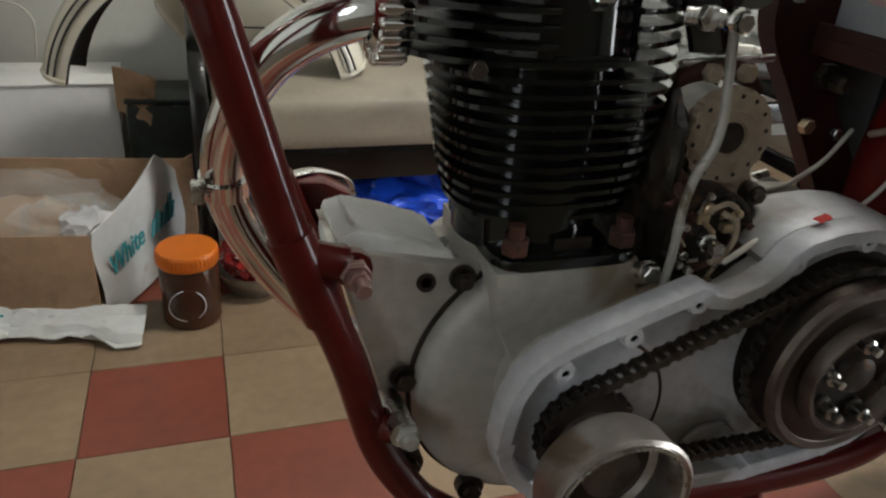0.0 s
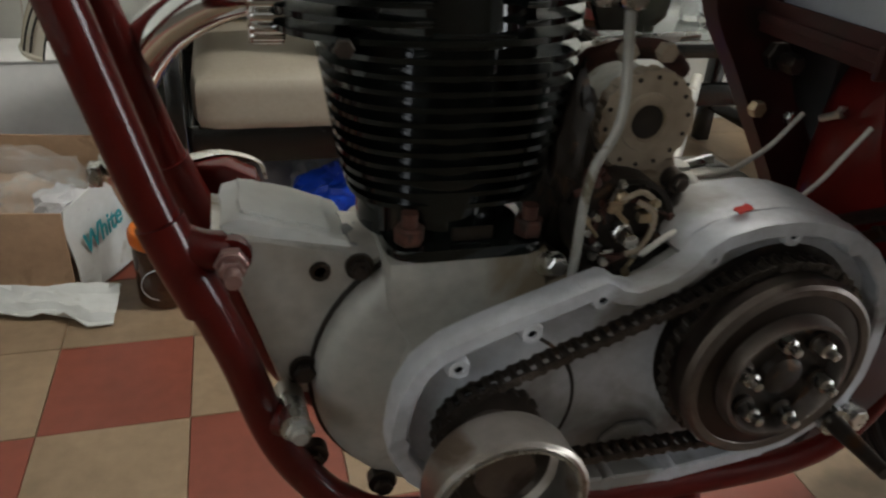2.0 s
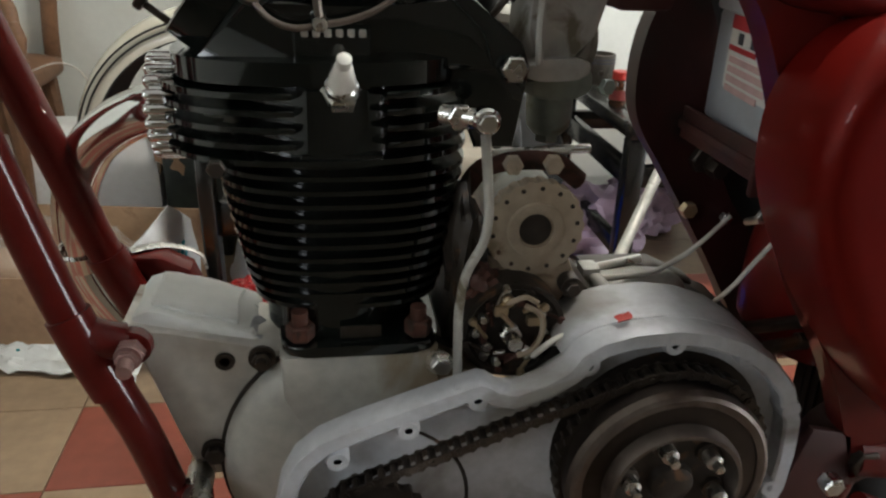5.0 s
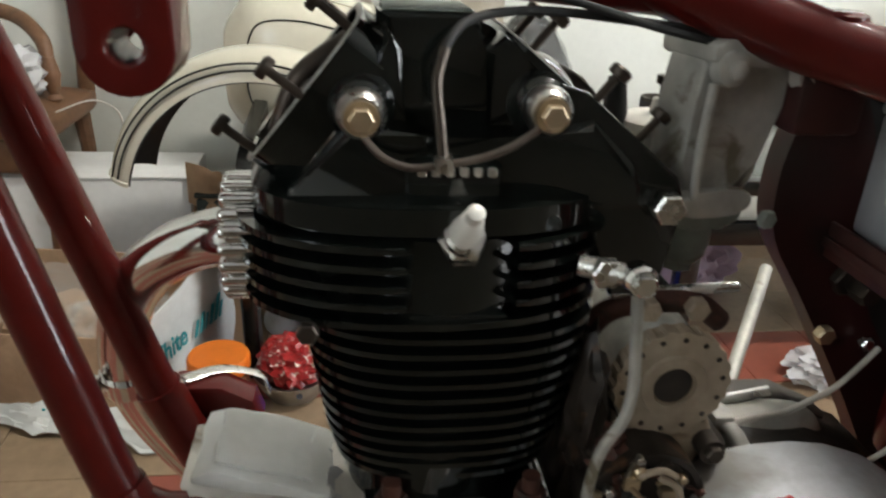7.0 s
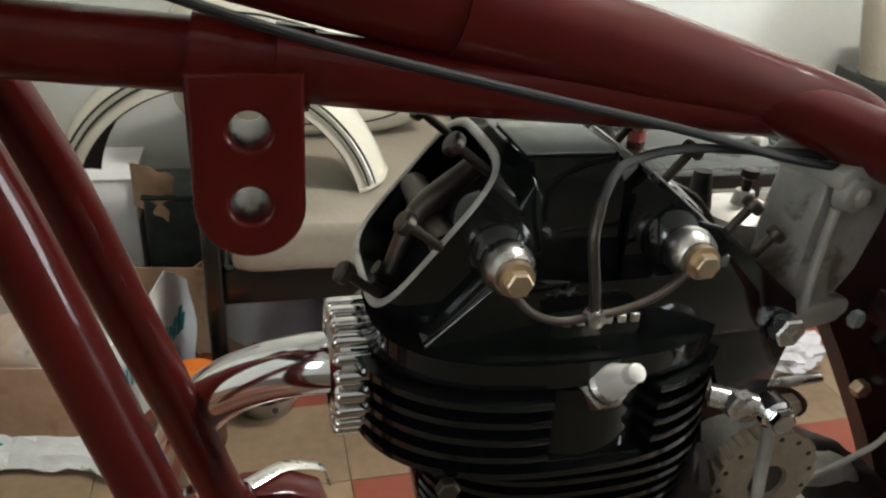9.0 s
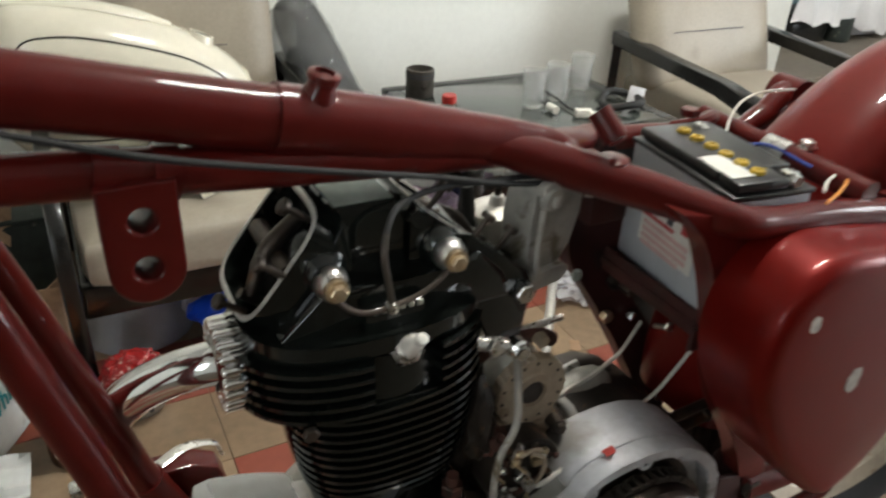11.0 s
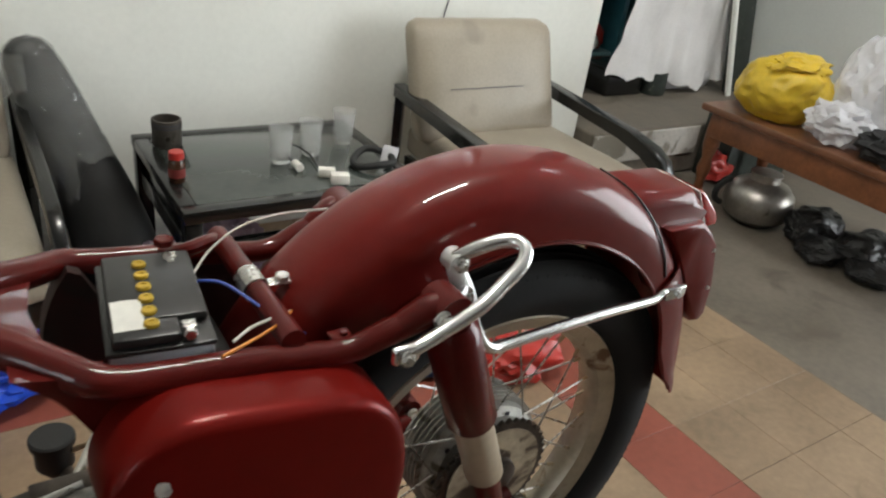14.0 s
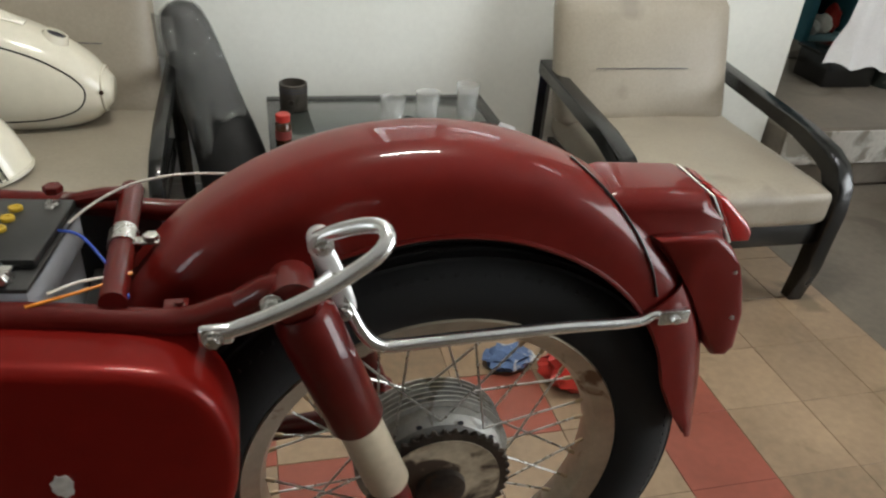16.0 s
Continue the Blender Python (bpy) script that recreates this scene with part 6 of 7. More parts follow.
dyn = bike_part("dynamo", rod((0.405, 0.445, 0.513), (0.405, 0.570, 0.513), 0.040, 28), GREASE, "greasy dynamo end with bare brush gear")
bike_part("end_ring", lathe([(0.034, 0.0), (0.036, 0.003), (0.040, 0.003), (0.040, 0.0)], spin_at((0.405, 0.4448, 0.513)), 30, True), GREASE, "", dyn)
bike_part("spindle_nut", join(hexagon((0.402, 0.444, 0.512), 0.0085, 0.008), rod((0.402, 0.436, 0.512), (0.402, 0.424, 0.512), 0.0058)), BRIGHT, "", dyn)
for k, (dx, dz, rr, mm) in enumerate(((-0.024, 0.012, 0.004, BRIGHT), (-0.020, -0.012, 0.0045, BRIGHT), (-0.006, 0.026, 0.005, BRASS), (0.012, -0.020, 0.006, BRIGHT), (0.020, 0.014, 0.004, BRIGHT), (-0.030, 0.0, 0.004, BRIGHT), (-0.012, -0.026, 0.004, BRIGHT), (0.028, -0.008, 0.0045, STEEL))):
    bike_part("terminal", lathe([(rr, 0.0), (rr, 0.004), (rr * 0.7, 0.006), (0.0, 0.006)], spin_at((0.405 + dx, 0.4445, 0.513 + dz)), 12), mm, "", dyn)
bike_part("brush_spring", sweep([(0.412, 0.442, 0.535), (0.424, 0.438, 0.528), (0.426, 0.438, 0.512), (0.418, 0.438, 0.497), (0.408, 0.438, 0.494)], 0.0024, 8, 5), FIBRE, "", dyn)
bike_part("brush_spring", sweep([(0.398, 0.440, 0.538), (0.410, 0.436, 0.545), (0.420, 0.436, 0.540)], 0.0022, 8, 4), FIBRE, "", dyn)
bike_part("rust_ring", lathe([(0.021, 0.0), (0.022, 0.003), (0.026, 0.003), (0.027, 0.0)], spin_at((0.405, 0.4443, 0.513)), 28, True), RUST, "rusty inner ring", dyn)
for k in range(12):
    a = TAU * (k + 0.4) / 12
    rr = (0.0375, 0.030, 0.0335)[k % 3]
    bike_part("brush_screw", join(lathe([(0.0032, 0.0), (0.0036, 0.002), (0.0028, 0.0045), (0.0, 0.005)], spin_at((0.405 + rr * math.cos(a), 0.4430, 0.513 + rr * math.sin(a))), 10), rod((0.405 + rr * math.cos(a), 0.444, 0.513 + rr * math.sin(a)), (0.405 + (rr - 0.012) * math.cos(a + 0.5), 0.441, 0.513 + (rr - 0.012) * math.sin(a + 0.5)), 0.0016, 6)), (RUST, BRASS, STEEL, BRIGHT)[k % 4], "", dyn)
bike_part("brush_holder", join(box(0.388, 0.399, 0.437, 0.446, 0.528, 0.537, 0.002), box(0.414, 0.428, 0.438, 0.446, 0.518, 0.526, 0.002), rod((0.392, 0.438, 0.532), (0.402, 0.434, 0.522), 0.002, 8)), BRASS, "dirty brass brush holder", dyn)
bike_part("grease_clump", lump((0.366, 0.470, 0.575), (0.012, 0.02, 0.045), 0.35, 4.0, 81.0, 3, None, 0.3), GREASE, "greasy lump beside the gear", dyn)
bike_part("grease_clump", lump((0.382, 0.462, 0.545), (0.013, 0.014, 0.015), 0.4, 4.0, 83.0, 3, None, 0.3), RUST, "", dyn)
bike_part("dynamo_lead", sweep([(0.420, 0.436, 0.494), (0.426, 0.430, 0.505), (0.436, 0.428, 0.514), (0.452, 0.43, 0.518), (0.47, 0.44, 0.522)], 0.0024, 8, 5), WIRE_WHITE, "", dyn)
bike_part("dirt_bed", prism([(0.355, 0.500), (0.365, 0.54), (0.39, 0.56), (0.45, 0.56), (0.475, 0.53), (0.475, 0.47), (0.40, 0.45), (0.36, 0.46)], 0.47, 0.57, 0.01), GREASE, "", dyn)
bike_part("side_boss", join(rod((0.452, 0.455, 0.541), (0.452, 0.475, 0.541), 0.0085, 16), hexagon((0.452, 0.456, 0.541), 0.006, 0.006)), STEEL, "", dyn)
pipe = bike_part("oil_pipe", sweep([(0.371, 0.426, 0.672), (0.374, 0.424, 0.640), (0.3755, 0.422, 0.615), (0.372, 0.42, 0.596), (0.362, 0.42, 0.575), (0.358, 0.42, 0.550), (0.358, 0.42, 0.520), (0.360, 0.425, 0.485)], 0.0034, 12, 5), CARB, "thin plated oil pipe beside the barrel")
bike_part("banjo", join(lathe([(0.0082, -0.006), (0.009, -0.003), (0.009, 0.005), (0.0075, 0.007), (0.0, 0.007)], spin_at((0.371, 0.428, 0.680)), 20), hexagon((0.371, 0.421, 0.680), 0.0068, 0.005)), CHROME, "", pipe)
bike_part("banjo_arm", join(rod((0.345, 0.445, 0.680), (0.368, 0.430, 0.680), 0.0062, 14), hexagon((0.356, 0.438, 0.680), 0.0088, 0.007)), BRIGHT, "", pipe)

# carburettor
carb = bike_part("carburettor", prism([(0.399, 0.792), (0.472, 0.792), (0.474, 0.780), (0.458, 0.758), (0.442, 0.726), (0.436, 0.702), (0.398, 0.702), (0.396, 0.726), (0.397, 0.760)], 0.474, 0.508, 0.006, 3), CARB, "dull grey carburettor body")
bike_part("mixing_cap", join(prism(rounded(0.437, 0.788, 0.040, 0.008, 4.0, 24), 0.465, 0.515, 0.003), hexagon((0.441, 0.490, 0.795), 0.011, 0.008, "z")), CARB, "", carb)
for bx, bz in ((0.409, 0.780), (0.463, 0.776)):
    bike_part("cap_screw", join(lathe([(0.0105, 0.0), (0.0095, 0.008), (0.0, 0.009)], spin_at((bx, 0.470, bz)), 18), hexagon((bx, 0.461, bz), 0.0055, 0.003)), CARB, "", carb)
bike_part("body_rib", sweep([(0.4015, 0.467, 0.772), (0.400, 0.467, 0.735), (0.4015, 0.467, 0.706)], 0.0028, 8, 3), CARB, "", carb)
bike_part("waist_clamp", prism(rounded(0.418, 0.702, 0.026, 0.008, 3.0, 24), 0.466, 0.522, 0.003), CARB, "", carb)
bike_part("bell_mouth", lathe([(0.0, 0.0), (0.020, 0.0), (0.0225, 0.008), (0.0225, 0.026), (0.026, 0.030), (0.021, 0.031), (0.018, 0.026), (0.0, 0.02)], pose(0.430, 0.514, 0.716, 0, 84, 0), 28), CARB, "", carb)
bike_part("intake_flange", rod((0.372, 0.505, 0.700), (0.425, 0.498, 0.706), 0.017, 20), BLACK, "", carb)
bike_part("base_block", prism(rounded(0.437, 0.686, 0.026, 0.012, 3.5, 24), 0.492, 0.545, 0.004), CARB_GREEN, "", carb)
bike_part("jet_holder", join(lathe([(0.0, 0.0), (0.012, 0.0), (0.017, 0.006), (0.0185, 0.016), (0.0185, 0.036), (0.0, 0.037)], pose(0.444, 0.524, 0.640), 24), hexagon((0.444, 0.524, 0.633), 0.010, 0.008, "z")), CARB_GREEN, "greenish corroded jet chamber", carb)
bike_part("base_screw", hexagon((0.460, 0.472, 0.688), 0.006, 0.006), CARB_GREEN, "", carb)
bike_part("float_bowl", lathe([(0.0, 0.0), (0.018, 0.0), (0.022, 0.004), (0.022, 0.040), (0.0265, 0.042), (0.0265, 0.048), (0.022, 0.051), (0.008, 0.053), (0.006, 0.062), (0.0, 0.063)], pose(0.431, 0.551, 0.683), 28), ALLOY, "round float chamber with a tickler", carb)
bike_part("tickler", lathe([(0.003, 0.0), (0.003, 0.008), (0.006, 0.010), (0.006, 0.015), (0.0, 0.016)], pose(0.431, 0.551, 0.745), 12), STEEL, "", carb)
bike_part("float_arm", rod((0.428, 0.500, 0.690), (0.431, 0.551, 0.698), 0.009, 12), CARB, "", carb)
bike_part("black_tube", sweep([(0.400, 0.555, 0.705), (0.401, 0.56, 0.735), (0.401, 0.562, 0.758)], [0.008, 0.0085, 0.006], 12, 3), RUBBER, "", carb)

CARB_TURN = Matrix.Rotation(radians(12), 4, "Z")
CARB_AT = Vector((-0.17, -0.015, 0.0))
carb.matrix_local = Matrix.Translation(CARB_AT + Vector((0.010, 0.014, 0.0))) @ CARB_TURN @ Matrix.Translation(-CARB_AT)

# gearbox and rear linkage
gb = bike_part("gearbox", prism([(0.46, 0.40), (0.465, 0.50), (0.50, 0.506), (0.57, 0.500), (0.63, 0.475), (0.65, 0.42), (0.62, 0.35), (0.50, 0.34)], 0.432, 0.585, 0.01), GREASE, "greasy dark gearbox shell")
bike_part("end_cover", prism([(0.50, 0.507), (0.57, 0.506), (0.61, 0.487), (0.60, 0.470), (0.51, 0.480)], 0.555, 0.590, 0.006), STEEL, "", gb)
bike_part("grey_hose", sweep([(0.484, 0.506, 0.528), (0.492, 0.492, 0.520), (0.498, 0.480, 0.502), (0.508, 0.470, 0.488)], [0.0062, 0.0068, 0.0068, 0.0062], 12, 5), CARB, "short grey hose", gb)
bike_part("top_casting", sweep([(0.478, 0.540, 0.468), (0.50, 0.540, 0.480), (0.54, 0.543, 0.484), (0.575, 0.547, 0.482), (0.590, 0.550, 0.476)], [0.020, 0.026, 0.027, 0.024, 0.012], 18, 5), ALLOY_PAINT, "pale cast gearbox top", gb)
peg_far = bike_part("far_foot_peg", join(rod((0.585, 0.580, 0.330), (0.548, 0.800, 0.330), 0.010, 12), rod((0.540, 0.802, 0.318), (0.540, 0.802, 0.336), 0.016, 14)), STEEL, "bare steel foot lever on the far side")
bike_part("pedal_rod", rod((0.548, 0.802, 0.346), (0.630, 0.760, 0.397), 0.0045, 10), BRASS, "brown brake rod", peg_far)
bike_part("pedal_rubber", lathe([(0.024, 0.0), (0.026, 0.004), (0.026, 0.040), (0.031, 0.043), (0.031, 0.052), (0.028, 0.055), (0.0, 0.055)], pose(0.540, 0.802, 0.330), 24), RUBBER, "black pedal rubber", peg_far)
bike_part("clutch_arm", sweep([(0.481, 0.503, 0.523), (0.515, 0.522, 0.514), (0.552, 0.532, 0.512), (0.575, 0.532, 0.524), (0.592, 0.531, 0.538), (0.625, 0.543, 0.560)], [0.0030, 0.0026, 0.0025, 0.0024, 0.0022, 0.0022], 10, 6), WIRE_WHITE, "pale clutch cable", gb)
bike_part("lever_block", box(0.476, 0.492, 0.498, 0.518, 0.500, 0.535, 0.003), CARB, "", gb)
bike_part("kick_shaft", rod((0.543, 0.600, 0.470), (0.646, 0.739, 0.535), 0.0062, 12), CARB, "dull plated lever", gb)
bike_part("stud", join(rod((0.634, 0.530, 0.560), (0.634, 0.507, 0.572), 0.0035, 10), hexagon((0.634, 0.512, 0.572), 0.006, 0.005)), BRIGHT, "", gb)
bike_part("link_rod", rod((0.50, 0.556, 0.505), (0.552, 0.556, 0.515), 0.0045, 10), BRIGHT, "", gb)
bike_part("cable_end", sweep([(0.575, 0.478, 0.500), (0.593, 0.470, 0.526), (0.606, 0.466, 0.550), (0.622, 0.464, 0.575)], 0.0020, 8, 5), WIRE_WHITE, "", gb)
for k, (ax, az, bx, bz) in enumerate(((0.60, 0.50, 0.665, 0.505), (0.61, 0.478, 0.66, 0.485))):
    bike_part("rear_stud", join(rod((ax, 0.45, az), (bx, 0.45, bz), 0.006, 10), hexagon((bx - 0.01, 0.45, bz), 0.008, 0.008, "x")), STEEL, "", gb)

# white parcel between down tube and barrel
parcel = thing("paper_packet", (0.17, 0.50, 0.485), "crumpled white paper packet wedged in front of the engine", "packet")
for name, line, ya, yb in (("wrapper", [(0.119, 0.497), (0.122, 0.519), (0.135, 0.5235), (0.170, 0.514), (0.206, 0.500), (0.211, 0.493), (0.209, 0.482), (0.165, 0.490)], 0.4765, 0.549), ("folded_flap", [(0.134, 0.5245), (0.136, 0.527), (0.196, 0.507), (0.196, 0.5045)], 0.486, 0.540)):
    pw = prism(line, ya, yb, 0.003)
    bmesh.ops.subdivide_edges(pw, edges=[e for e in pw.edges if e.calc_length() > 0.02], cuts=3, use_grid_fill=True)
    for v in pw.verts:
        v.co += 0.0034 * Vector((noise.noise(v.co * 60), noise.noise(v.co * 50 + Vector((8, 2, 0))), noise.noise(v.co * 60 + Vector((3, 1, 0)))))
    part(name, pw, TISSUE, parcel)
part("loose_film", sheet([[(0.206 + 0.006 * i, 0.478 + 0.010 * j, 0.499 - 0.004 * i + 0.010 * noise.noise(Vector((i * 0.7, j * 0.8, 3)))) for j in range(6)] for i in range(4)], 0.0008), FILM_PALE, parcel, "crumpled cloudy film at the packet's end")

# primary chaincase
CASE = [(0.223, 0.385), (0.225, 0.404), (0.229, 0.424), (0.240, 0.445), (0.257, 0.460), (0.284, 0.472), (0.320, 0.485), (0.352, 0.496), (0.370, 0.502), (0.377, 0.500), (0.385, 0.494), (0.397, 0.491), (0.418, 0.498), (0.434, 0.508), (0.442, 0.521), (0.457, 0.530), (0.482, 0.536), (0.512, 0.5375), (0.538, 0.534), (0.567, 0.524), (0.594, 0.506), (0.616, 0.481), (0.628, 0.449), (0.631, 0.415), (0.630, 0.382), (0.622, 0.356), (0.604, 0.336), (0.574, 0.316), (0.533, 0.305), (0.463, 0.297), (0.404, 0.299), (0.340, 0.303), (0.295, 0.307), (0.262, 0.318), (0.238, 0.342), (0.226, 0.365)]


def inset(outline, d):
    n, out = len(outline), []
    for i in range(n):
        a, b, c = Vector(outline[i - 1]), Vector(outline[i]), Vector(outline[(i + 1) % n])
        e, f = (b - a).normalized(), (c - b).normalized()
        t = (e + f).normalized()
        out.append(tuple(b + d * Vector((t.y, -t.x))))
    return out


def case_shell():
    bm = bmesh.new()
    o, i1, i2 = CASE, inset(CASE, 0.012), inset(CASE, 0.014)
    loops = [(o, 0.412), (inset(CASE, -0.001), 0.402), (o, 0.3955), (inset(CASE, 0.0015), 0.392), (i1, 0.392), (i2, 0.394), (i2, 0.409)]
    rings = [[bm.verts.new((x, y, z)) for x, z in line] for line, y in loops]
    for a, b in zip(rings, rings[1:]):
        for k in range(len(a)):
            j = (k + 1) % len(a)
            bm.faces.new((a[k], a[j], b[j], b[k]))
    bm.faces.new(rings[-1][::-1])
    bm.faces.new(rings[0])
    return bm


pc = bike_part("chaincase", case_shell(), ALLOY_BRIGHT, "bright machined inner primary chaincase, cover removed")
for hx, hz in ((0.229, 0.381), (0.268, 0.444), (0.3205, 0.467), (0.3695, 0.489), (0.4485, 0.513), (0.511, 0.5265), (0.570, 0.5125), (0.6165, 0.462), (0.6165, 0.385), (0.462, 0.3075), (0.405, 0.3085), (0.545, 0.318)):
    boss = bike_part("screw_boss", lathe([(0.0085, 0.0), (0.0085, 0.0160), (0.0075, 0.0190), (0.0032, 0.0190), (0.0030, 0.012), (0.0, 0.012)], spin_at((hx + (0.002 if hx < 0.3 else 0), 0.4108, hz - 0.002)), 16), ALLOY_BRIGHT, "", pc)
    bike_part("screw_hole", lathe([(0.0, 0.0), (0.0031, 0.0)], spin_at((hx + (0.002 if hx < 0.3 else 0), 0.3935, hz - 0.002)), 12), LABEL_DARK, "", pc)
inner_line = inset(CASE, 0.016)
rear_wall = [(x, z + 0.001) for x, z in CASE[13:23]] + [(x, z) for x, z in inner_line[13:23]][::-1]
bike_part("case_roof", prism(rear_wall, 0.4125, 0.468, 0.003), ALLOY_BRIGHT, "", pc)
bike_part("bolt_ear", box(0.352, 0.381, 0.394, 0.4118, 0.4855, 0.4985, 0.003), ALLOY_BRIGHT, "", pc)
bike_part("case_back", prism(inset(CASE, 0.022), 0.4124, 0.4440, 0.004), ALLOY_PAINT, "", pc)
bike_part("red_mark", sheet([[(0.470 + 0.0036 * i + 0.0012 * (j % 2), 0.404 + 0.0042 * j + 0.001 * (i % 2), 0.5392 + 0.0011 * i) for j in range(3)] for i in range(4)], 0.0008), RED_PLASTIC, "red paint dab", pc)
bike_part("inner_ring", lathe([(0.070, 0.0), (0.0715, 0.0012), (0.073, 0.0)], spin_at((CX, 0.4088, CZ + 0.002)), 56, True), GREASE, "", pc)
bike_part("drain_hump", prism([(0.395, 0.322), (0.398, 0.345), (0.412, 0.357), (0.436, 0.357), (0.450, 0.345), (0.452, 0.322)], 0.402, 0.4085, 0.004), ALLOY_BRIGHT, "", pc)
bike_part("oil_stain", lathe([(0.0, 0.0), (0.086, 0.0), (0.086, 0.0006), (0.0, 0.0006)], spin_at((0.518, 0.4087, 0.424)), 40), GREASE, "", pc)

# engine sprocket with shock-absorber cup
spr = bike_part("engine_sprocket", prism([(CX + r * math.cos(TAU * (k + f) / 18), CZ + r * math.sin(TAU * (k + f) / 18)) for k in range(18) for f, r in ((0.1, 0.0335), (0.3, 0.0385), (0.5, 0.0385), (0.7, 0.0335))], 0.3885, 0.3965, 0.001), STEEL, "oily engine sprocket")
bike_part("neck", lathe([(0.024, 0.0), (0.024, 0.012), (0.021, 0.014), (0.021, 0.020), (0.023, 0.022), (0.023, 0.028), (0.020, 0.030), (0.020, 0.036), (0.022, 0.038), (0.022, 0.046)], spin_at((CX - 0.002, 0.396, CZ - 0.003)), 32), WORN_RIM, "", spr)
cup = bike_part("shock_cup", lathe([(0.018, 0.0), (0.040, 0.002), (0.050, 0.008), (0.0535, 0.016), (0.0545, 0.036), (0.0560, 0.040), (0.0560, 0.044), (0.0535, 0.046), (0.0500, 0.044), (0.0480, 0.034), (0.0470, 0.014), (0.040, 0.008), (0.0, 0.007)], spin_at((CX - 0.006, 0.372, CZ - 0.009)), 56), CUP, "worn bright metal cup on the crankshaft end")
bike_part("cup_floor", lathe([(0.0, 0.0), (0.046, 0.0), (0.046, 0.002), (0.030, 0.004), (0.028, 0.010), (0.012, 0.012), (0.0, 0.012)], spin_at((CX - 0.006, 0.3645, CZ - 0.009)), 40), STEEL, "", cup)
bike_part("rim_edge", lathe([(0.0478, 0.0), (0.0485, 0.002), (0.0500, 0.002), (0.0505, 0.0)], spin_at((CX - 0.006, 0.3275, CZ - 0.009)), 56, True), BRIGHT, "", cup)
for k in range(3):
    bike_part("cup_rivet", lathe([(0.002, 0.0), (0.002, 0.001), (0.0, 0.001)], spin_at((CX - 0.006 + 0.03 * math.cos(2 * k + 0.5), 0.3605, CZ - 0.009 + 0.03 * math.sin(2 * k + 0.5))), 8), BRIGHT, "", cup)

# clutch
KX, KZ = 0.512, 0.423
cl = bike_part("clutch", lathe([(0.0, 0.0), (0.0765, 0.0), (0.0770, 0.004), (0.0770, 0.030), (0.0755, 0.034), (0.070, 0.036), (0.053, 0.0365), (0.052, 0.030), (0.0, 0.030)], spin_at((KX, 0.403, KZ)), 64), CLUTCH, "oily steel clutch drum with six spring cups")
teeth = [(KX + r * math.cos(TAU * (k + f) / 46), KZ + r * math.sin(TAU * (k + f) / 46)) for k in range(46) for f, r in ((0.05, 0.0785), (0.3, 0.0830), (0.5, 0.0830), (0.75, 0.0785))]
bike_part("chain_wheel", prism(teeth, 0.388, 0.397, 0.0008), STEEL, "", cl)
bike_part("drum_rim", lathe([(0.0670, 0.0), (0.0680, 0.0022), (0.0735, 0.0030), (0.0765, 0.0012), (0.0785, -0.004), (0.0765, -0.006)], spin_at((KX, 0.368, KZ)), 64, True), WORN_RIM, "worn paler drum edge", cl)
bike_part("pressure_ring", lathe([(0.044, 0.0), (0.046, 0.010), (0.0475, 0.014), (0.0505, 0.014), (0.053, 0.008), (0.053, 0.0)], spin_at((KX, 0.369, KZ)), 56, True), WORN_RIM, "", cl)
bike_part("pressure_plate", lathe([(0.0, 0.0), (0.0455, 0.0), (0.0455, 0.004), (0.018, 0.004), (0.016, 0.010), (0.012, 0.012), (0.0, 0.012)], spin_at((KX, 0.3725, KZ)), 40), GREASE, "", cl)
for k in range(6):
    a = TAU * k / 6 + radians(107)
    sx, sz = KX + 0.0355 * math.cos(a), KZ + 0.0355 * math.sin(a)
    bike_part("spring_cup", lathe([(0.0085, 0.0), (0.0085, 0.004), (0.0065, 0.005), (0.0, 0.005)], spin_at((sx, 0.3685, sz)), 18), STEEL, "", cl)
    bike_part("spring_nut", join(lathe([(0.0058, 0.0), (0.0062, 0.002), (0.0062, 0.010), (0.0035, 0.0115), (0.0035, 0.018), (0.0, 0.019)], spin_at((sx, 0.364, sz)), 16)), BRIGHT, "", cl)

# primary chain: links laid along the belt line
rs, rl, dx, dz = 0.0390, 0.0815, KX - CX, KZ - CZ
dist, base = math.hypot(dx, dz), math.atan2(dz, dx)
open_a = math.acos((rs - rl) / dist)
pts = []
a_top = base + open_a
a_bot = base - open_a
for a in np.linspace(a_top, a_bot + TAU, 30):
    pts.append((CX + rs * math.cos(a), CZ + rs * math.sin(a)))
for a in np.linspace(a_bot, a_top, 60):
    pts.append((KX + rl * math.cos(a), KZ + rl * math.sin(a)))
pts = np.array(pts + pts[:1])
seg = np.hypot(*np.diff(pts, axis=0).T)
run = np.r_[0, np.cumsum(seg)]
links = 2 * int(run[-1] / 0.0097 / 2)
chain = bike_part("primary_chain", join(*[rod((float(np.interp(run[-1] * k / links, run, pts[:, 0])), 0.3985, float(np.interp(run[-1] * k / links, run, pts[:, 1]))), (float(np.interp(run[-1] * k / links, run, pts[:, 0])), 0.3865, float(np.interp(run[-1] * k / links, run, pts[:, 1]))), 0.0031, 8) for k in range(links)]), STEEL, "oily roller chain over both sprockets")


def link_mesh():
    out = []
    for y0, y1 in ((-0.0076, -0.0060), (0.0045, 0.0061)):
        line = [(x * 0.0049, z * 0.0042) for x, z in ((-1.75, 0), (-1.55, 0.7), (-1.0, 1.0), (-0.4, 0.72), (0.4, 0.72), (1.0, 1.0), (1.55, 0.7), (1.75, 0), (1.55, -0.7), (1.0, -1.0), (0.4, -0.72), (-0.4, -0.72), (-1.0, -1.0), (-1.55, -0.7))]
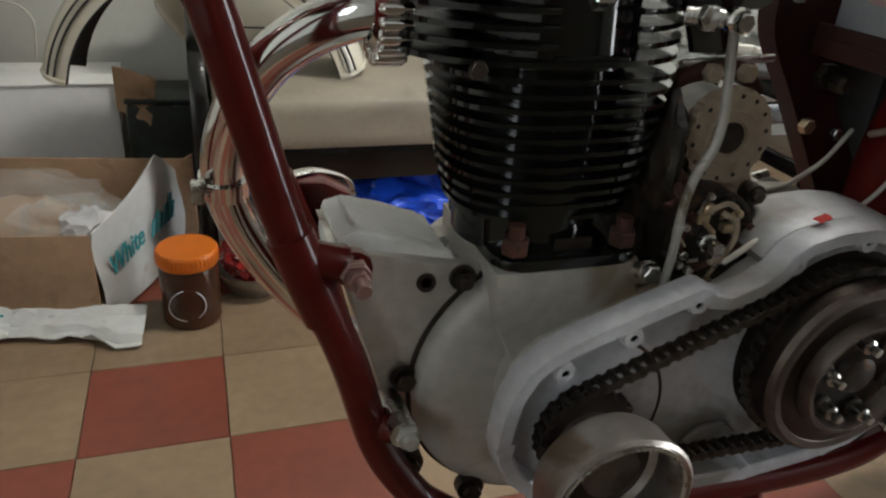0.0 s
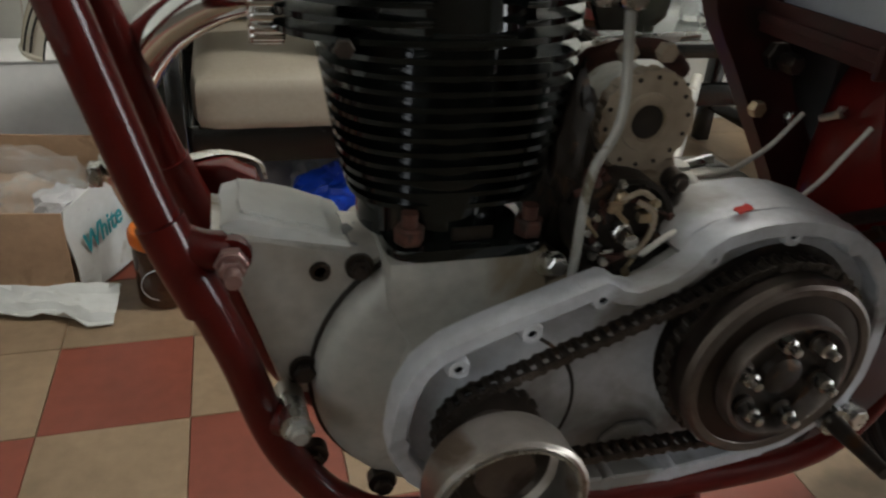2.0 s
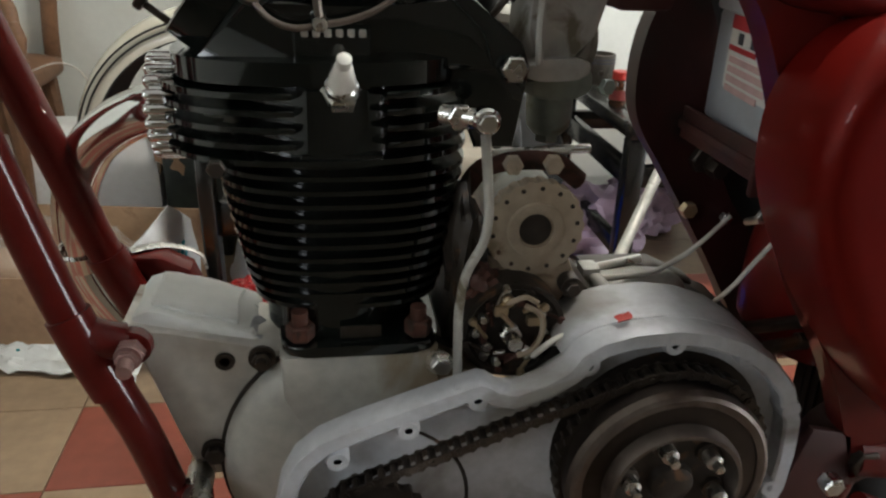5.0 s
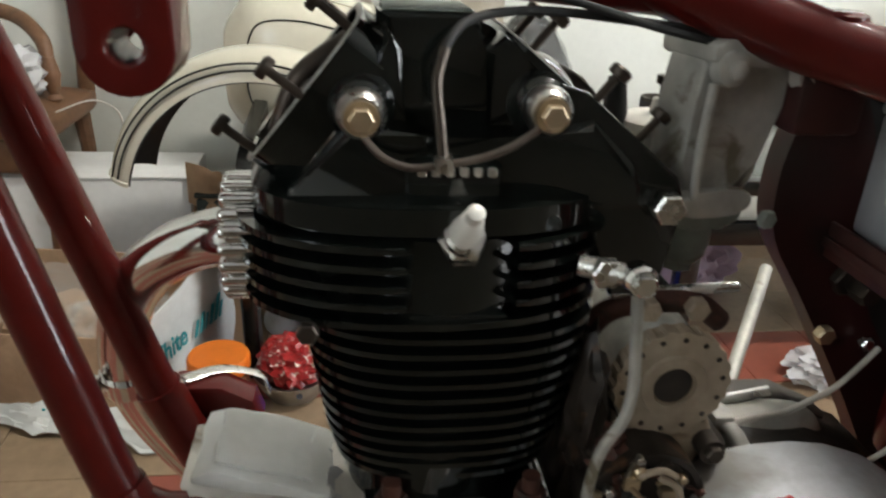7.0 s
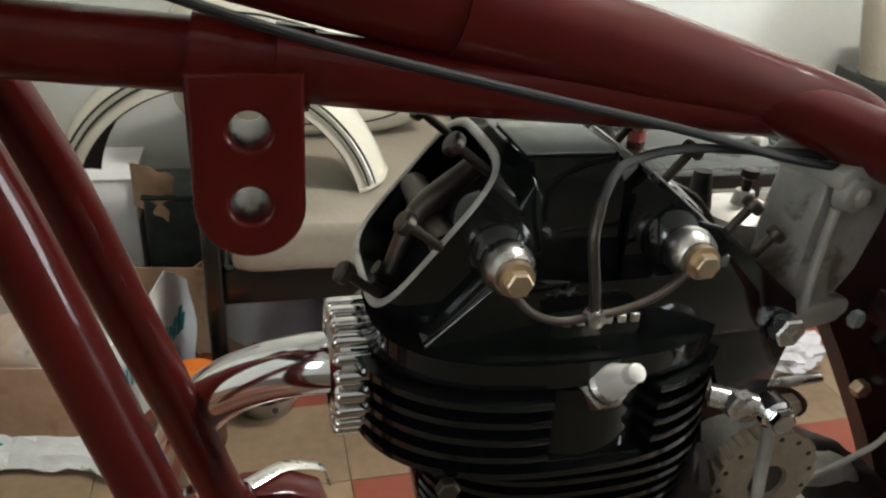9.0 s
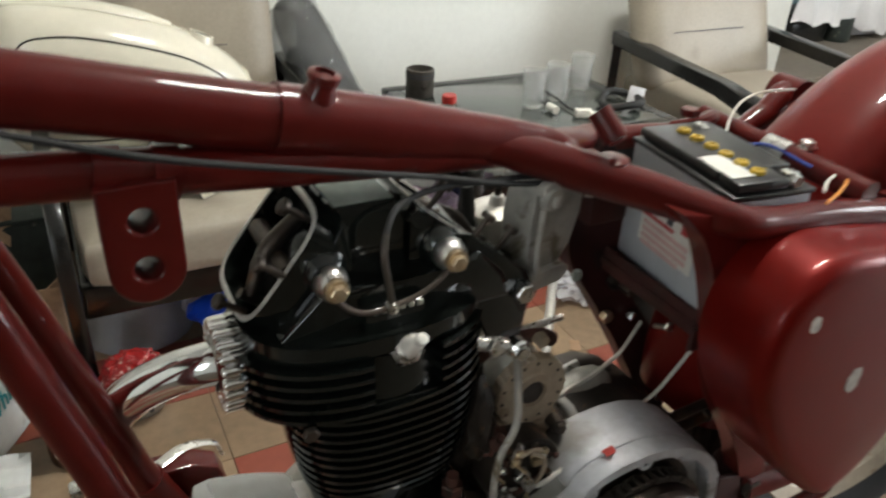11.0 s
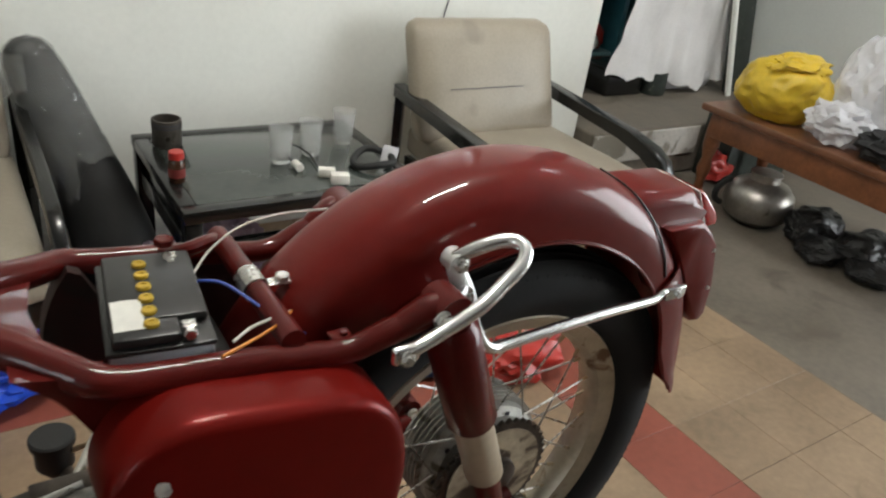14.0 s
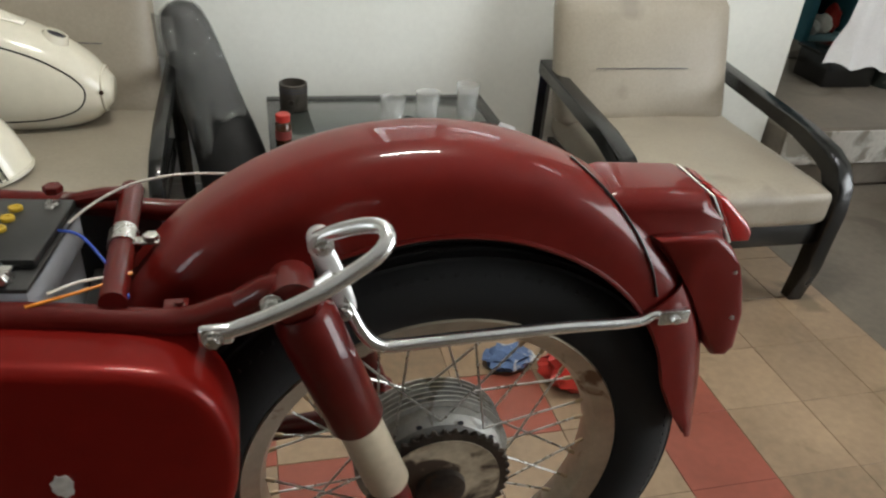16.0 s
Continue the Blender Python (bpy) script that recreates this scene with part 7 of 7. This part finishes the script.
        out.append(prism(line, y0, y1))
    for x in (-0.0049, 0.0049):
        out.append(lathe([(0.0016, 0.0), (0.0016, 0.001), (0.0, 0.001)], spin_at((x, -0.0076, 0)), 8))
    return finish(join(*out), STEEL, "link", 0)


LINK = link_mesh()
for k in range(links):
    s0 = run[-1] * (k + 0.5) / links
    p = np.array([np.interp(s0, run, pts[:, 0]), np.interp(s0, run, pts[:, 1])])
    q = np.array([np.interp(min(run[-1], s0 + 0.003), run, pts[:, 0]), np.interp(min(run[-1], s0 + 0.003), run, pts[:, 1])])
    ob = new("link", LINK)
    ob.parent = chain
    ob.matrix_local = pose(p[0] - 0.6, 0.3925 - YC - (0.0012 if k % 2 else 0), p[1], 0, -math.degrees(math.atan2(q[1] - p[1], q[0] - p[0])), 0)

# foot peg
peg = bike_part("foot_peg", sweep([(0.606, 0.430, 0.345), (0.600, 0.383, 0.348), (0.5965, 0.343, 0.350), (0.5945, 0.318, 0.352)], [0.0100, 0.0085, 0.0065, 0.0058], 14, 3), STEEL, "bare greasy foot peg spindle")
bike_part("peg_ring", rod((0.6000, 0.386, 0.348), (0.5994, 0.378, 0.3483), 0.0130, 16), BRIGHT, "", peg)
bike_part("peg_nut", join(rod((0.626, 0.412, 0.346), (0.626, 0.385, 0.347), 0.0095, 14), hexagon((0.626, 0.386, 0.347), 0.009, 0.008)), BRIGHT, "", peg)
for side in (-1, 1):
    bike_part("stand_leg", sweep([(0.52, YC + side * 0.07, 0.25), (0.515, YC + side * 0.10, 0.13), (0.50, YC + side * 0.13, 0.012)], 0.013, 12, 4), RED)
bike_part("stand_bar", rod((0.518, YC - 0.08, 0.20), (0.518, YC + 0.08, 0.20), 0.011, 12), RED)
for side in (-1, 1):
    bike_part("stand_foot", box(0.47, 0.54, YC + side * 0.13 - 0.016, YC + side * 0.13 + 0.016, 0.0, 0.014, 0.003), RED)

bike_part("peg_bracket", sweep([(0.695, 0.385, 0.366), (0.73, 0.385, 0.352), (0.77, 0.385, 0.350), (0.82, 0.386, 0.356), (0.845, 0.39, 0.380)], 0.0095, 12, 5), RED, "maroon looped pillion peg bracket")
bike_part("bracket_bolt", hexagon((0.649, 0.404, 0.322), 0.010, 0.008), BRIGHT)

# rear wheel
AX, AZ = 1.067, 0.404
bike_part("tyre", lathe([(0.252, -0.030), (0.266, -0.042), (0.290, -0.049), (0.316, -0.047), (0.334, -0.036), (0.342, -0.020), (0.344, 0.0), (0.342, 0.020), (0.334, 0.036), (0.316, 0.047), (0.290, 0.049), (0.266, 0.042), (0.252, 0.030), (0.246, 0.0)], spin_at((AX, YC, AZ)), 96, True), TYRE, "black ribbed rear tyre")
for off in (-0.030, -0.018, -0.006, 0.006, 0.018, 0.030):
    rr = 0.344 - 8.0 * off * off
    bike_part("tread_rib", lathe([(rr - 0.004, -0.004), (rr + 0.0025, -0.0035), (rr + 0.0025, 0.0035), (rr - 0.004, 0.004)], spin_at((AX, YC - off, AZ)), 96, True), TYRE)
BLOCK = finish(box(-0.0024, 0.0024, -0.004, 0.004, -0.006, -0.0010, 0.0004, 1), TYRE, "tread_block", 0)
for k in range(120):
    for sy in (-1, 1):
        a = TAU * (k + (0.5 if sy > 0 else 0)) / 120
        ob = new("tread_block", BLOCK)
        ob.parent = bike
        m = pose(AX - 0.6, sy * 0.0385, AZ) @ Matrix.Rotation(-a, 4, "Y") @ pose(0.3225, 0, 0, 0, 90, 0) @ pose(0, 0, 0, sy * 42, 0, 0)
        ob.matrix_local = m
rim = bike_part("rim", lathe([(0.222, -0.012), (0.228, -0.024), (0.244, -0.030), (0.252, -0.034), (0.255, -0.031), (0.247, -0.024), (0.234, -0.018), (0.228, 0.0), (0.234, 0.018), (0.247, 0.024), (0.255, 0.031), (0.252, 0.034), (0.244, 0.030), (0.228, 0.024), (0.222, 0.012), (0.220, 0.0)], spin_at((AX, YC, AZ)), 96, True), RIM, "dull pitted wheel rim")
hub = bike_part("hub", lathe([(0.0, -0.045), (0.100, -0.045), (0.100, -0.010), (0.098, 0.0), (0.095, 0.020), (0.085, 0.030), (0.05, 0.034), (0.03, 0.040), (0.0, 0.040)], spin_at((AX, YC, AZ)), 56), CARB, "finned grey brake drum hub")
for k in range(6):
    bike_part("cooling_fin", lathe([(0.098, 0.0), (0.106, 0.001), (0.106, 0.003), (0.098, 0.004)], spin_at((AX, YC + 0.04 - 0.009 * k, AZ)), 56, True), CARB, "", hub)
for k in range(10):
    a = TAU * k / 10
    bike_part("drum_hole", lathe([(0.0, 0.0), (0.004, 0.0), (0.004, 0.0012), (0.0, 0.0012)], spin_at((AX + 0.088 * math.cos(a), YC - 0.0285, AZ + 0.088 * math.sin(a))), 10), LABEL_DARK, "", hub)
tooth = [(AX + r * math.cos(TAU * (k + f) / 42), AZ + r * math.sin(TAU * (k + f) / 42)) for k in range(42) for f, r in ((0.05, 0.089), (0.32, 0.096), (0.52, 0.096), (0.8, 0.089))]
bike_part("rear_sprocket", prism(tooth, 0.452, 0.458, 0.001), STEEL, "worn oily rear sprocket", hub)
bike_part("sprocket_disc", lathe([(0.030, 0.0), (0.081, 0.0), (0.081, 0.002), (0.030, 0.003)], spin_at((AX, 0.4515, AZ)), 48, True), SPROCKET_FACE, "", hub)
bike_part("sprocket_boss", lathe([(0.034, 0.0), (0.032, 0.010), (0.022, 0.014), (0.0, 0.014)], spin_at((AX, 0.451, AZ)), 28), STEEL, "", hub)
bike_part("axle_nut", join(hexagon((AX, 0.400, AZ), 0.013, 0.014), rod((AX, 0.39, AZ), (AX, 0.372, AZ), 0.008)), BRIGHT, "", hub)
bike_part("adjuster", join(rod((0.99, 0.405, 0.404), (1.057, 0.405, 0.405), 0.005), hexagon((1.00, 0.405, 0.404), 0.008, 0.006, "x")), BRIGHT)
for k in range(36):
    a = TAU * k / 36
    sy = 1 if k % 2 else -1
    b = a + (0.52 if (k // 2) % 2 else -0.52)
    hx = Vector((AX + 0.092 * math.cos(b), YC + sy * 0.030, AZ + 0.092 * math.sin(b)))
    rx = Vector((AX + 0.224 * math.cos(a), YC + sy * 0.004, AZ + 0.224 * math.sin(a)))
    sp = bike_part("spoke", rod(hx, rx, 0.0016, 6), BRIGHT)
    tip = hx + (rx - hx) * 0.90
    bike_part("nipple", rod(tip, rx, 0.003, 6), BRASS, "", sp)

# rear mudguard, tail lamp and plate
GX, GZ, GR = 1.03, 0.500, 0.381
guard = bike_part("rear_mudguard", mudguard(GX, 0.507, GZ, GR, 0.073, 0.09, -5, 186, 72, Matrix.Identity(4), 3.1, edge_r=((-5, -3, 0, 11, 25, 60, 100, 150, 186), (0.366, 0.358, 0.338, 0.316, 0.313, 0.300, 0.291, 0.300, 0.31))), RED_GUARD, "deep maroon rear mudguard, glossy and slightly dusty")
edge = [(GX + r * math.cos(radians(a)), 0.507 - 0.0735, GZ + r * math.sin(radians(a))) for a, r in zip(range(-5, 187, 8), np.interp(range(-5, 187, 8), (-5, -3, 0, 11, 25, 60, 100, 150, 186), (0.366, 0.358, 0.338, 0.316, 0.313, 0.300, 0.291, 0.300, 0.31)))]
bike_part("edge_bead", sweep(edge, 0.0028, 8, 3), RED_GUARD, "", guard)
bike_part("drilled_hole", lathe([(0.0, 0.0), (0.0035, 0.0), (0.0035, 0.0008), (0.0, 0.0008)], Matrix.Translation((0.9005, 0.470, 0.8475)) @ Vector((-0.33, -0.30, 0.88)).to_track_quat("Z", "Y").to_matrix().to_4x4(), 12), LABEL_DARK, "", guard)
bike_part("rear_valance", mudguard(GX, 0.507, GZ, GR + 0.006, 0.078, 0.09, -6, 34, 30, Matrix.Identity(4), 3.1, edge_r=((-6, -3, 0, 11, 34), (0.368, 0.358, 0.338, 0.314, 0.311))), RED_GUARD, "separate rear flap section", guard)
tl = bike_part("tail_lamp", prism([(1.190, 0.791), (1.215, 0.813), (1.25, 0.821), (1.345, 0.816), (1.357, 0.809), (1.376, 0.781), (1.396, 0.748), (1.380, 0.735), (1.350, 0.705), (1.300, 0.7), (1.240, 0.751)], 0.452, 0.556, 0.024, 6), RED_GUARD, "maroon tail lamp housing", smooth=60)
bike_part("gasket", prism([(1.3565, 0.8105), (1.3600, 0.8105), (1.4000, 0.747), (1.3965, 0.745)], 0.461, 0.547, 0.001), PORCELAIN, "", tl)
bike_part("lens", prism([(1.363, 0.811), (1.380, 0.804), (1.418, 0.77), (1.428, 0.757), (1.428, 0.743), (1.404, 0.744)], 0.464, 0.544, 0.008, 4), TAIL_RED, "red plastic tail lens", tl)
bike_part("plate_carrier", prism([(1.285, 0.770), (1.318, 0.735), (1.350, 0.690), (1.378, 0.640), (1.390, 0.612), (1.407, 0.590), (1.426, 0.587), (1.437, 0.601), (1.433, 0.655), (1.420, 0.698), (1.404, 0.727), (1.391, 0.750), (1.365, 0.770)], 0.439, 0.574, 0.009, 4), RED_GUARD, "plain maroon plate carrier", tl, 60)
bike_part("plate_bolt", hexagon((1.412, 0.436, 0.655), 0.003, 0.003), BRIGHT, "", tl)
bike_part("plate_bolt", hexagon((1.396, 0.436, 0.722), 0.003, 0.003), BRIGHT, "", tl)
seam = []
for a, s in ((64, 0.0), (61, -0.2), (56, -0.4), (50, -0.58), (43, -0.74), (36, -0.88)):
    e = GR - float(np.interp(a, (-5, -3, 0, 11, 25, 60, 100, 150, 186), (0.366, 0.358, 0.338, 0.316, 0.313, 0.300, 0.291, 0.300, 0.31)))
    rr = GR + 0.0015 - e * (1 - math.cos(s * math.pi / 2) ** (2 / 3.1))
    seam.append((GX + rr * math.cos(radians(a)), 0.507 - 0.0745 * math.sin(-s * math.pi / 2) ** (2 / 3.1), GZ + rr * math.sin(radians(a))))
bike_part("seam_bead", sweep(seam, 0.0015, 8, 6), BATTERY_TOP, "dark rubber seam between mudguard sections", guard)

# shock absorbers
for side in (-1, 1):
    y = YC + side * 0.122
    a, b = Vector((0.886, y, 0.775)), Vector((1.018, y, 0.412))
    d = (b - a).normalized()
    sh = bike_part("shock_absorber", sweep([a + d * 0.02, a + d * 0.03, a + d * 0.175, a + d * 0.18], [0.024, 0.0305, 0.0305, 0.028], 28, 1), RED, "maroon upper shock shroud with a pale lower sleeve")
    bike_part("lower_sleeve", sweep([a + d * 0.170, a + d * 0.285, a + d * 0.29], [0.0245, 0.0245, 0.021], 26, 1), SHOCK, "pale bare lower sleeve", sh)
    bike_part("bottom_eye", join(sweep([a + d * 0.285, a + d * 0.36], [0.019, 0.016], 20, 1), rod(b + Vector((0, -0.018, 0)), b + Vector((0, 0.018, 0)), 0.020, 20)), RED, "", sh)
    bike_part("bottom_nut", join(hexagon((b.x, y - (0.020), b.z), 0.012, 0.010), rod((b.x, y - 0.03, b.z), (b.x, y - 0.038, b.z), 0.007)), BRIGHT, "", sh)
    bike_part("top_eye", rod(a + Vector((0, -0.02, 0)), a + Vector((0, 0.02, 0)), 0.022, 20), RED, "", sh)
    bike_part("rail_end", sweep([(0.825, YC + side * 0.112, 0.750), (0.85, YC + side * 0.116, 0.767), (0.872, YC + side * 0.12, 0.778), (0.90, YC + side * 0.12, 0.774)], [0.0125, 0.0145, 0.0155, 0.012], 16, 4), RED)

# chrome lifting handle and stay
handle = bike_part("lifting_handle", sweep([(0.818, 0.346, 0.762), (0.835, 0.347, 0.765), (0.861, 0.350, 0.772), (0.905, 0.352, 0.790), (0.937, 0.360, 0.805), (0.962, 0.366, 0.820), (0.972, 0.376, 0.830), (0.968, 0.390, 0.834), (0.953, 0.400, 0.831), (0.931, 0.408, 0.822), (0.911, 0.416, 0.810)], [0.0070, 0.0072, 0.0075, 0.0080, 0.0080, 0.0080, 0.0080, 0.0080, 0.0080, 0.0080, 0.0075], 16, 6), SATIN, "chrome looped lifting handle")
bike_part("handle_end", box(0.804, 0.834, 0.341, 0.351, 0.751, 0.771, 0.0045, 3), SATIN, "", handle)
bike_part("end_bolt", join(lathe([(0.0085, 0.0), (0.0085, 0.0015), (0.0, 0.0015)], spin_at((0.816, 0.3388, 0.761)), 16), hexagon((0.816, 0.3372, 0.761), 0.0065, 0.005)), BRIGHT, "", handle)
bracket = bike_part("handle_bracket", join(sweep([(0.914, 0.421, 0.806), (0.918, 0.415, 0.792), (0.927, 0.408, 0.768), (0.936, 0.404, 0.742), (0.940, 0.404, 0.726)], [0.0105, 0.0115, 0.0130, 0.0120, 0.0095], 16, 5, flat=0.42, up=(0, 1, 0)), rod((0.915, 0.428, 0.806), (0.915, 0.408, 0.806), 0.0125, 18), sweep([(0.866, 0.366, 0.778), (0.880, 0.370, 0.774), (0.900, 0.386, 0.771), (0.922, 0.404, 0.774)], [0.0105, 0.0085, 0.0075, 0.0095], 14, 5, flat=0.5, up=(0, 1, 0))), PRESSED, "bright pressed bracket plate", handle)
for bx, by, bz, br in ((0.924, 0.400, 0.770, 0.0078), (0.936, 0.396, 0.736, 0.0070), (0.867, 0.358, 0.778, 0.0078), (0.915, 0.407, 0.806, 0.0085)):
    bike_part("bracket_bolt", join(lathe([(br * 1.3, 0.0), (br * 1.3, 0.0015), (0.0, 0.0015)], spin_at((bx, by + 0.003, bz)), 18), hexagon((bx, by + 0.0015, bz), br, 0.006), rod((bx, by - 0.004, bz), (bx, by - 0.009, bz), br * 0.5)), BRIGHT, "", handle)
bike_part("mudguard_stay", sweep([(0.930, 0.41, 0.770), (0.940, 0.405, 0.738), (0.955, 0.402, 0.705), (0.972, 0.402, 0.688), (0.995, 0.405, 0.683), (1.06, 0.41, 0.681), (1.18, 0.42, 0.675), (1.275, 0.427, 0.668), (1.300, 0.430, 0.674), (1.325, 0.432, 0.671)], [0.007, 0.007, 0.0075, 0.0075, 0.0075, 0.0075, 0.0075, 0.007, 0.006, 0.006], 14, 6), SATIN, "chrome mudguard stay tube")
bike_part("stay_end", join(box(1.305, 0 + 1.345, 0.424, 0.433, 0.660, 0.680, 0.003), hexagon((1.326, 0.424, 0.669), 0.006, 0.005)), SATIN)

# cables, handlebar
bike_part("black_cable", sweep([(0.02, YC - 0.026, 0.895), (0.12, YC - 0.030, 0.862), (0.22, YC - 0.030, 0.838), (0.31, YC - 0.028, 0.818), (0.38, YC - 0.026, 0.800), (0.43, YC - 0.02, 0.790)], 0.0023, 10, 5), RUBBER, "black control cable tied under the top tube")
bar = bike_part("handlebar", sweep([(-0.02, YC, 0.965), (-0.01, YC + 0.08, 0.985), (0.06, YC + 0.17, 1.025), (0.20, YC + 0.195, 1.045), (0.36, YC + 0.19, 1.030)], 0.0115, 14, 6), CHROME, "chrome handlebar end with a black rubber grip")
bike_part("grip", sweep([(0.365, YC + 0.19, 1.030), (0.38, YC + 0.19, 1.028), (0.48, YC + 0.178, 1.006), (0.497, YC + 0.176, 1.001)], [0.015, 0.0165, 0.0172, 0.0155], 18, 4), RUBBER, "black rubber grip", bar)
bike_part("brake_lever", sweep([(0.30, YC + 0.175, 1.035), (0.335, YC + 0.173, 1.014), (0.362, YC + 0.171, 0.998), (0.373, YC + 0.170, 0.984)], [0.007, 0.006, 0.005, 0.004], 10, 4), ALLOY, "", bar)
bike_part("steering_stem", rod((-0.02, YC, 0.925), (-0.02, YC, 0.97), 0.018, 16), CHROME, "", bar)
for side in (-1, 1):
    bike_part("fork_tube", rod((-0.075, YC + side * 0.09, 0.90), (-0.20, YC + side * 0.09, 0.32), 0.019, 16), RED)
bike_part("fork_yoke", box(-0.10, -0.02, YC - 0.115, YC + 0.115, 0.785, 0.805, 0.006), RED)

# battery in its carrier
BX0, BX1, BY0, BY1, BZ = 0.563, 0.650, 0.397, 0.547, 0.790
bat = thing("battery", ((BX0 + BX1) / 2, (BY0 + BY1) / 2, 0.655), "grey motorcycle battery with black top and six yellow caps", "battery")
part("case", box(0.5695, 0.6415, 0.400, 0.554, 0.645, 0.7355, 0.004), BATTERY_CASE, bat)
part("upper_case", box(BX0, BX1, BY0, BY1, 0.736, 0.7738, 0.003), BATTERY_CASE, bat)
part("cover", box(BX0 - 0.002, BX1 + 0.002, BY0 - 0.002, BY1 + 0.002, 0.7742, 0.7795, 0.002), BATTERY_TOP, bat)
part("top_block", box(BX0 + 0.004, BX1 - 0.001, BY0 + 0.030, BY1 - 0.001, 0.780, BZ, 0.003), BATTERY_TOP, bat)
part("terminal_step", box(BX0 + 0.004, BX0 + 0.060, BY0 + 0.001, BY0 + 0.0295, 0.780, BZ, 0.003), BATTERY_TOP, bat)
for k in range(6):
    y = 0.416 + (0.521 - 0.416) * k / 5
    x = 0.600
    cp = part("cap", lathe([(0.0, 0.0), (0.0066, 0.0), (0.0068, 0.0022), (0.0060, 0.0036), (0.003, 0.0036), (0.003, 0.0026), (0.0, 0.0026)], pose(x, y, BZ), 16), YELLOW, bat, "yellow filler cap")
for y in (BY0 + 0.012, BY1 - 0.012):
    part("terminal", join(box(BX1 - 0.026, BX1 - 0.014, y - 0.006, y + 0.006, 0.7796, 0.792, 0.001), hexagon((BX1 - 0.020, y - 0.004, 0.786), 0.006, 0.008)), BRIGHT, bat, "bright lead terminal")
part("top_label", sheet([[(BX0 + 0.006 + 0.026 * u + 0.003 * noise.noise(Vector((v * 7, u, 1))), BY0 + 0.014 + (0.048 + 0.012 * noise.noise(Vector((u * 5, 2, 8)))) * v, BZ + 0.0006 + 0.0022 * v * abs(noise.noise(Vector((u * 4, v * 5, 5))))) for v in np.linspace(0, 1, 8)] for u in np.linspace(0, 1, 6)], 0.0006), PAPER, bat, "white paper label, torn")
part("front_label", box(0.5683, 0.5692, 0.434, 0.520, 0.678, 0.735), PAPER, bat, "white label with red print")
for z0, z1, y0, y1, mt in ((0.733, 0.7435, 0.454, 0.537, LABEL_RED), (0.7165, 0.7205, 0.485, 0.536, LABEL_RED), (0.7225, 0.7310, 0.512, 0.521, LABEL_DARK), (0.7225, 0.7310, 0.488, 0.497, LABEL_DARK), (0.7225, 0.7310, 0.465, 0.474, LABEL_RED), (0.7075, 0.7125, 0.460, 0.532, LABEL_PINK), (0.7000, 0.7050, 0.460, 0.532, LABEL_PINK), (0.6925, 0.6975, 0.460, 0.532, LABEL_PINK), (0.6850, 0.6900, 0.470, 0.532, LABEL_PINK)):
    part("label_print", box(0.5675, 0.5681, y0 - 0.018, y1 - 0.018, z0 - 0.009, z1 - 0.009), mt, bat)
bat.location, bat.rotation_euler = (0.625, 0.490, 0.655), (0, 0, radians(-7))

for name, line, r, mt, lab in (
        ("white_wire", [(0.658, 0.505, 0.770), (0.672, 0.525, 0.778), (0.698, 0.550, 0.790), (0.735, 0.570, 0.800), (0.785, 0.585, 0.801), (0.85, 0.595, 0.794)], 0.0014, WIRE_WHITE, "loose white sleeve wire arching over the rear frame"),
        ("blue_wire", [(0.662, 0.505, 0.784), (0.69, 0.49, 0.785), (0.715, 0.46, 0.772), (0.735, 0.425, 0.764), (0.742, 0.405, 0.766)], 0.0016, WIRE_BLUE, "loose blue wire beside the battery"),
        ("orange_wire", [(0.660, 0.395, 0.770), (0.69, 0.405, 0.772), (0.72, 0.42, 0.772), (0.742, 0.44, 0.770)], 0.0016, WIRE_ORANGE, "loose orange wire on the seat rail"),
        ("white_wire", [(0.742, 0.44, 0.770), (0.70, 0.425, 0.773), (0.675, 0.41, 0.772)], 0.0016, WIRE_WHITE, "short loose white wire on the seat rail")):
    solo(name, sweep(line, r, 8, 6), mt, lab, "wire", line[0])

# ---- floor tiles, laid last ----
PITCH, TX, TY = 0.205, -0.165, 0.895


def is_red(i, j):
    """A red border strip runs round, with red tiles set in the field."""
    if j == 2 and i <= 9 or i == 9 and j <= 2:
        return True
    if (i, j) == (7, 0):
        return True
    return i < 7 and j <= 0 and (i + j) % 2 == 0


def tile_mesh(material, w):
    return finish(box(0.0007, w - 0.0007, 0.0007, PITCH - 0.0007, -0.02, 0.0, 0.0007, 1), material, "tile", 0)


MESH = {(True, 0): tile_mesh(TILE_RED, PITCH), (False, 0): tile_mesh(TILE_CREAM, PITCH), (False, 1): tile_mesh(TILE_CREAM, 0.16), (True, 1): tile_mesh(TILE_RED, 0.16)}
rest = {True: [], False: []}
for i in range(-7, 13):
    for j in range(-4, 6):
        x, y, last = TX + PITCH * i, TY + PITCH * j, int(i == 12)
        red = is_red(i, j)
        if -4 <= i and -1 <= j:
            ob = new("tile", MESH[red, last])
            ob.parent = floor
            ob.location = (x, y, 0.0)
        else:
            rest[red].append(box(x + 0.0007, x + (0.16 if last else PITCH) - 0.0007, y + 0.0007, y + PITCH - 0.0007, -0.02, 0.0))
for red, lst in rest.items():
    part("outer_tiles", join(*lst), TILE_RED if red else TILE_CREAM, floor, smooth=0, kind="stuff")
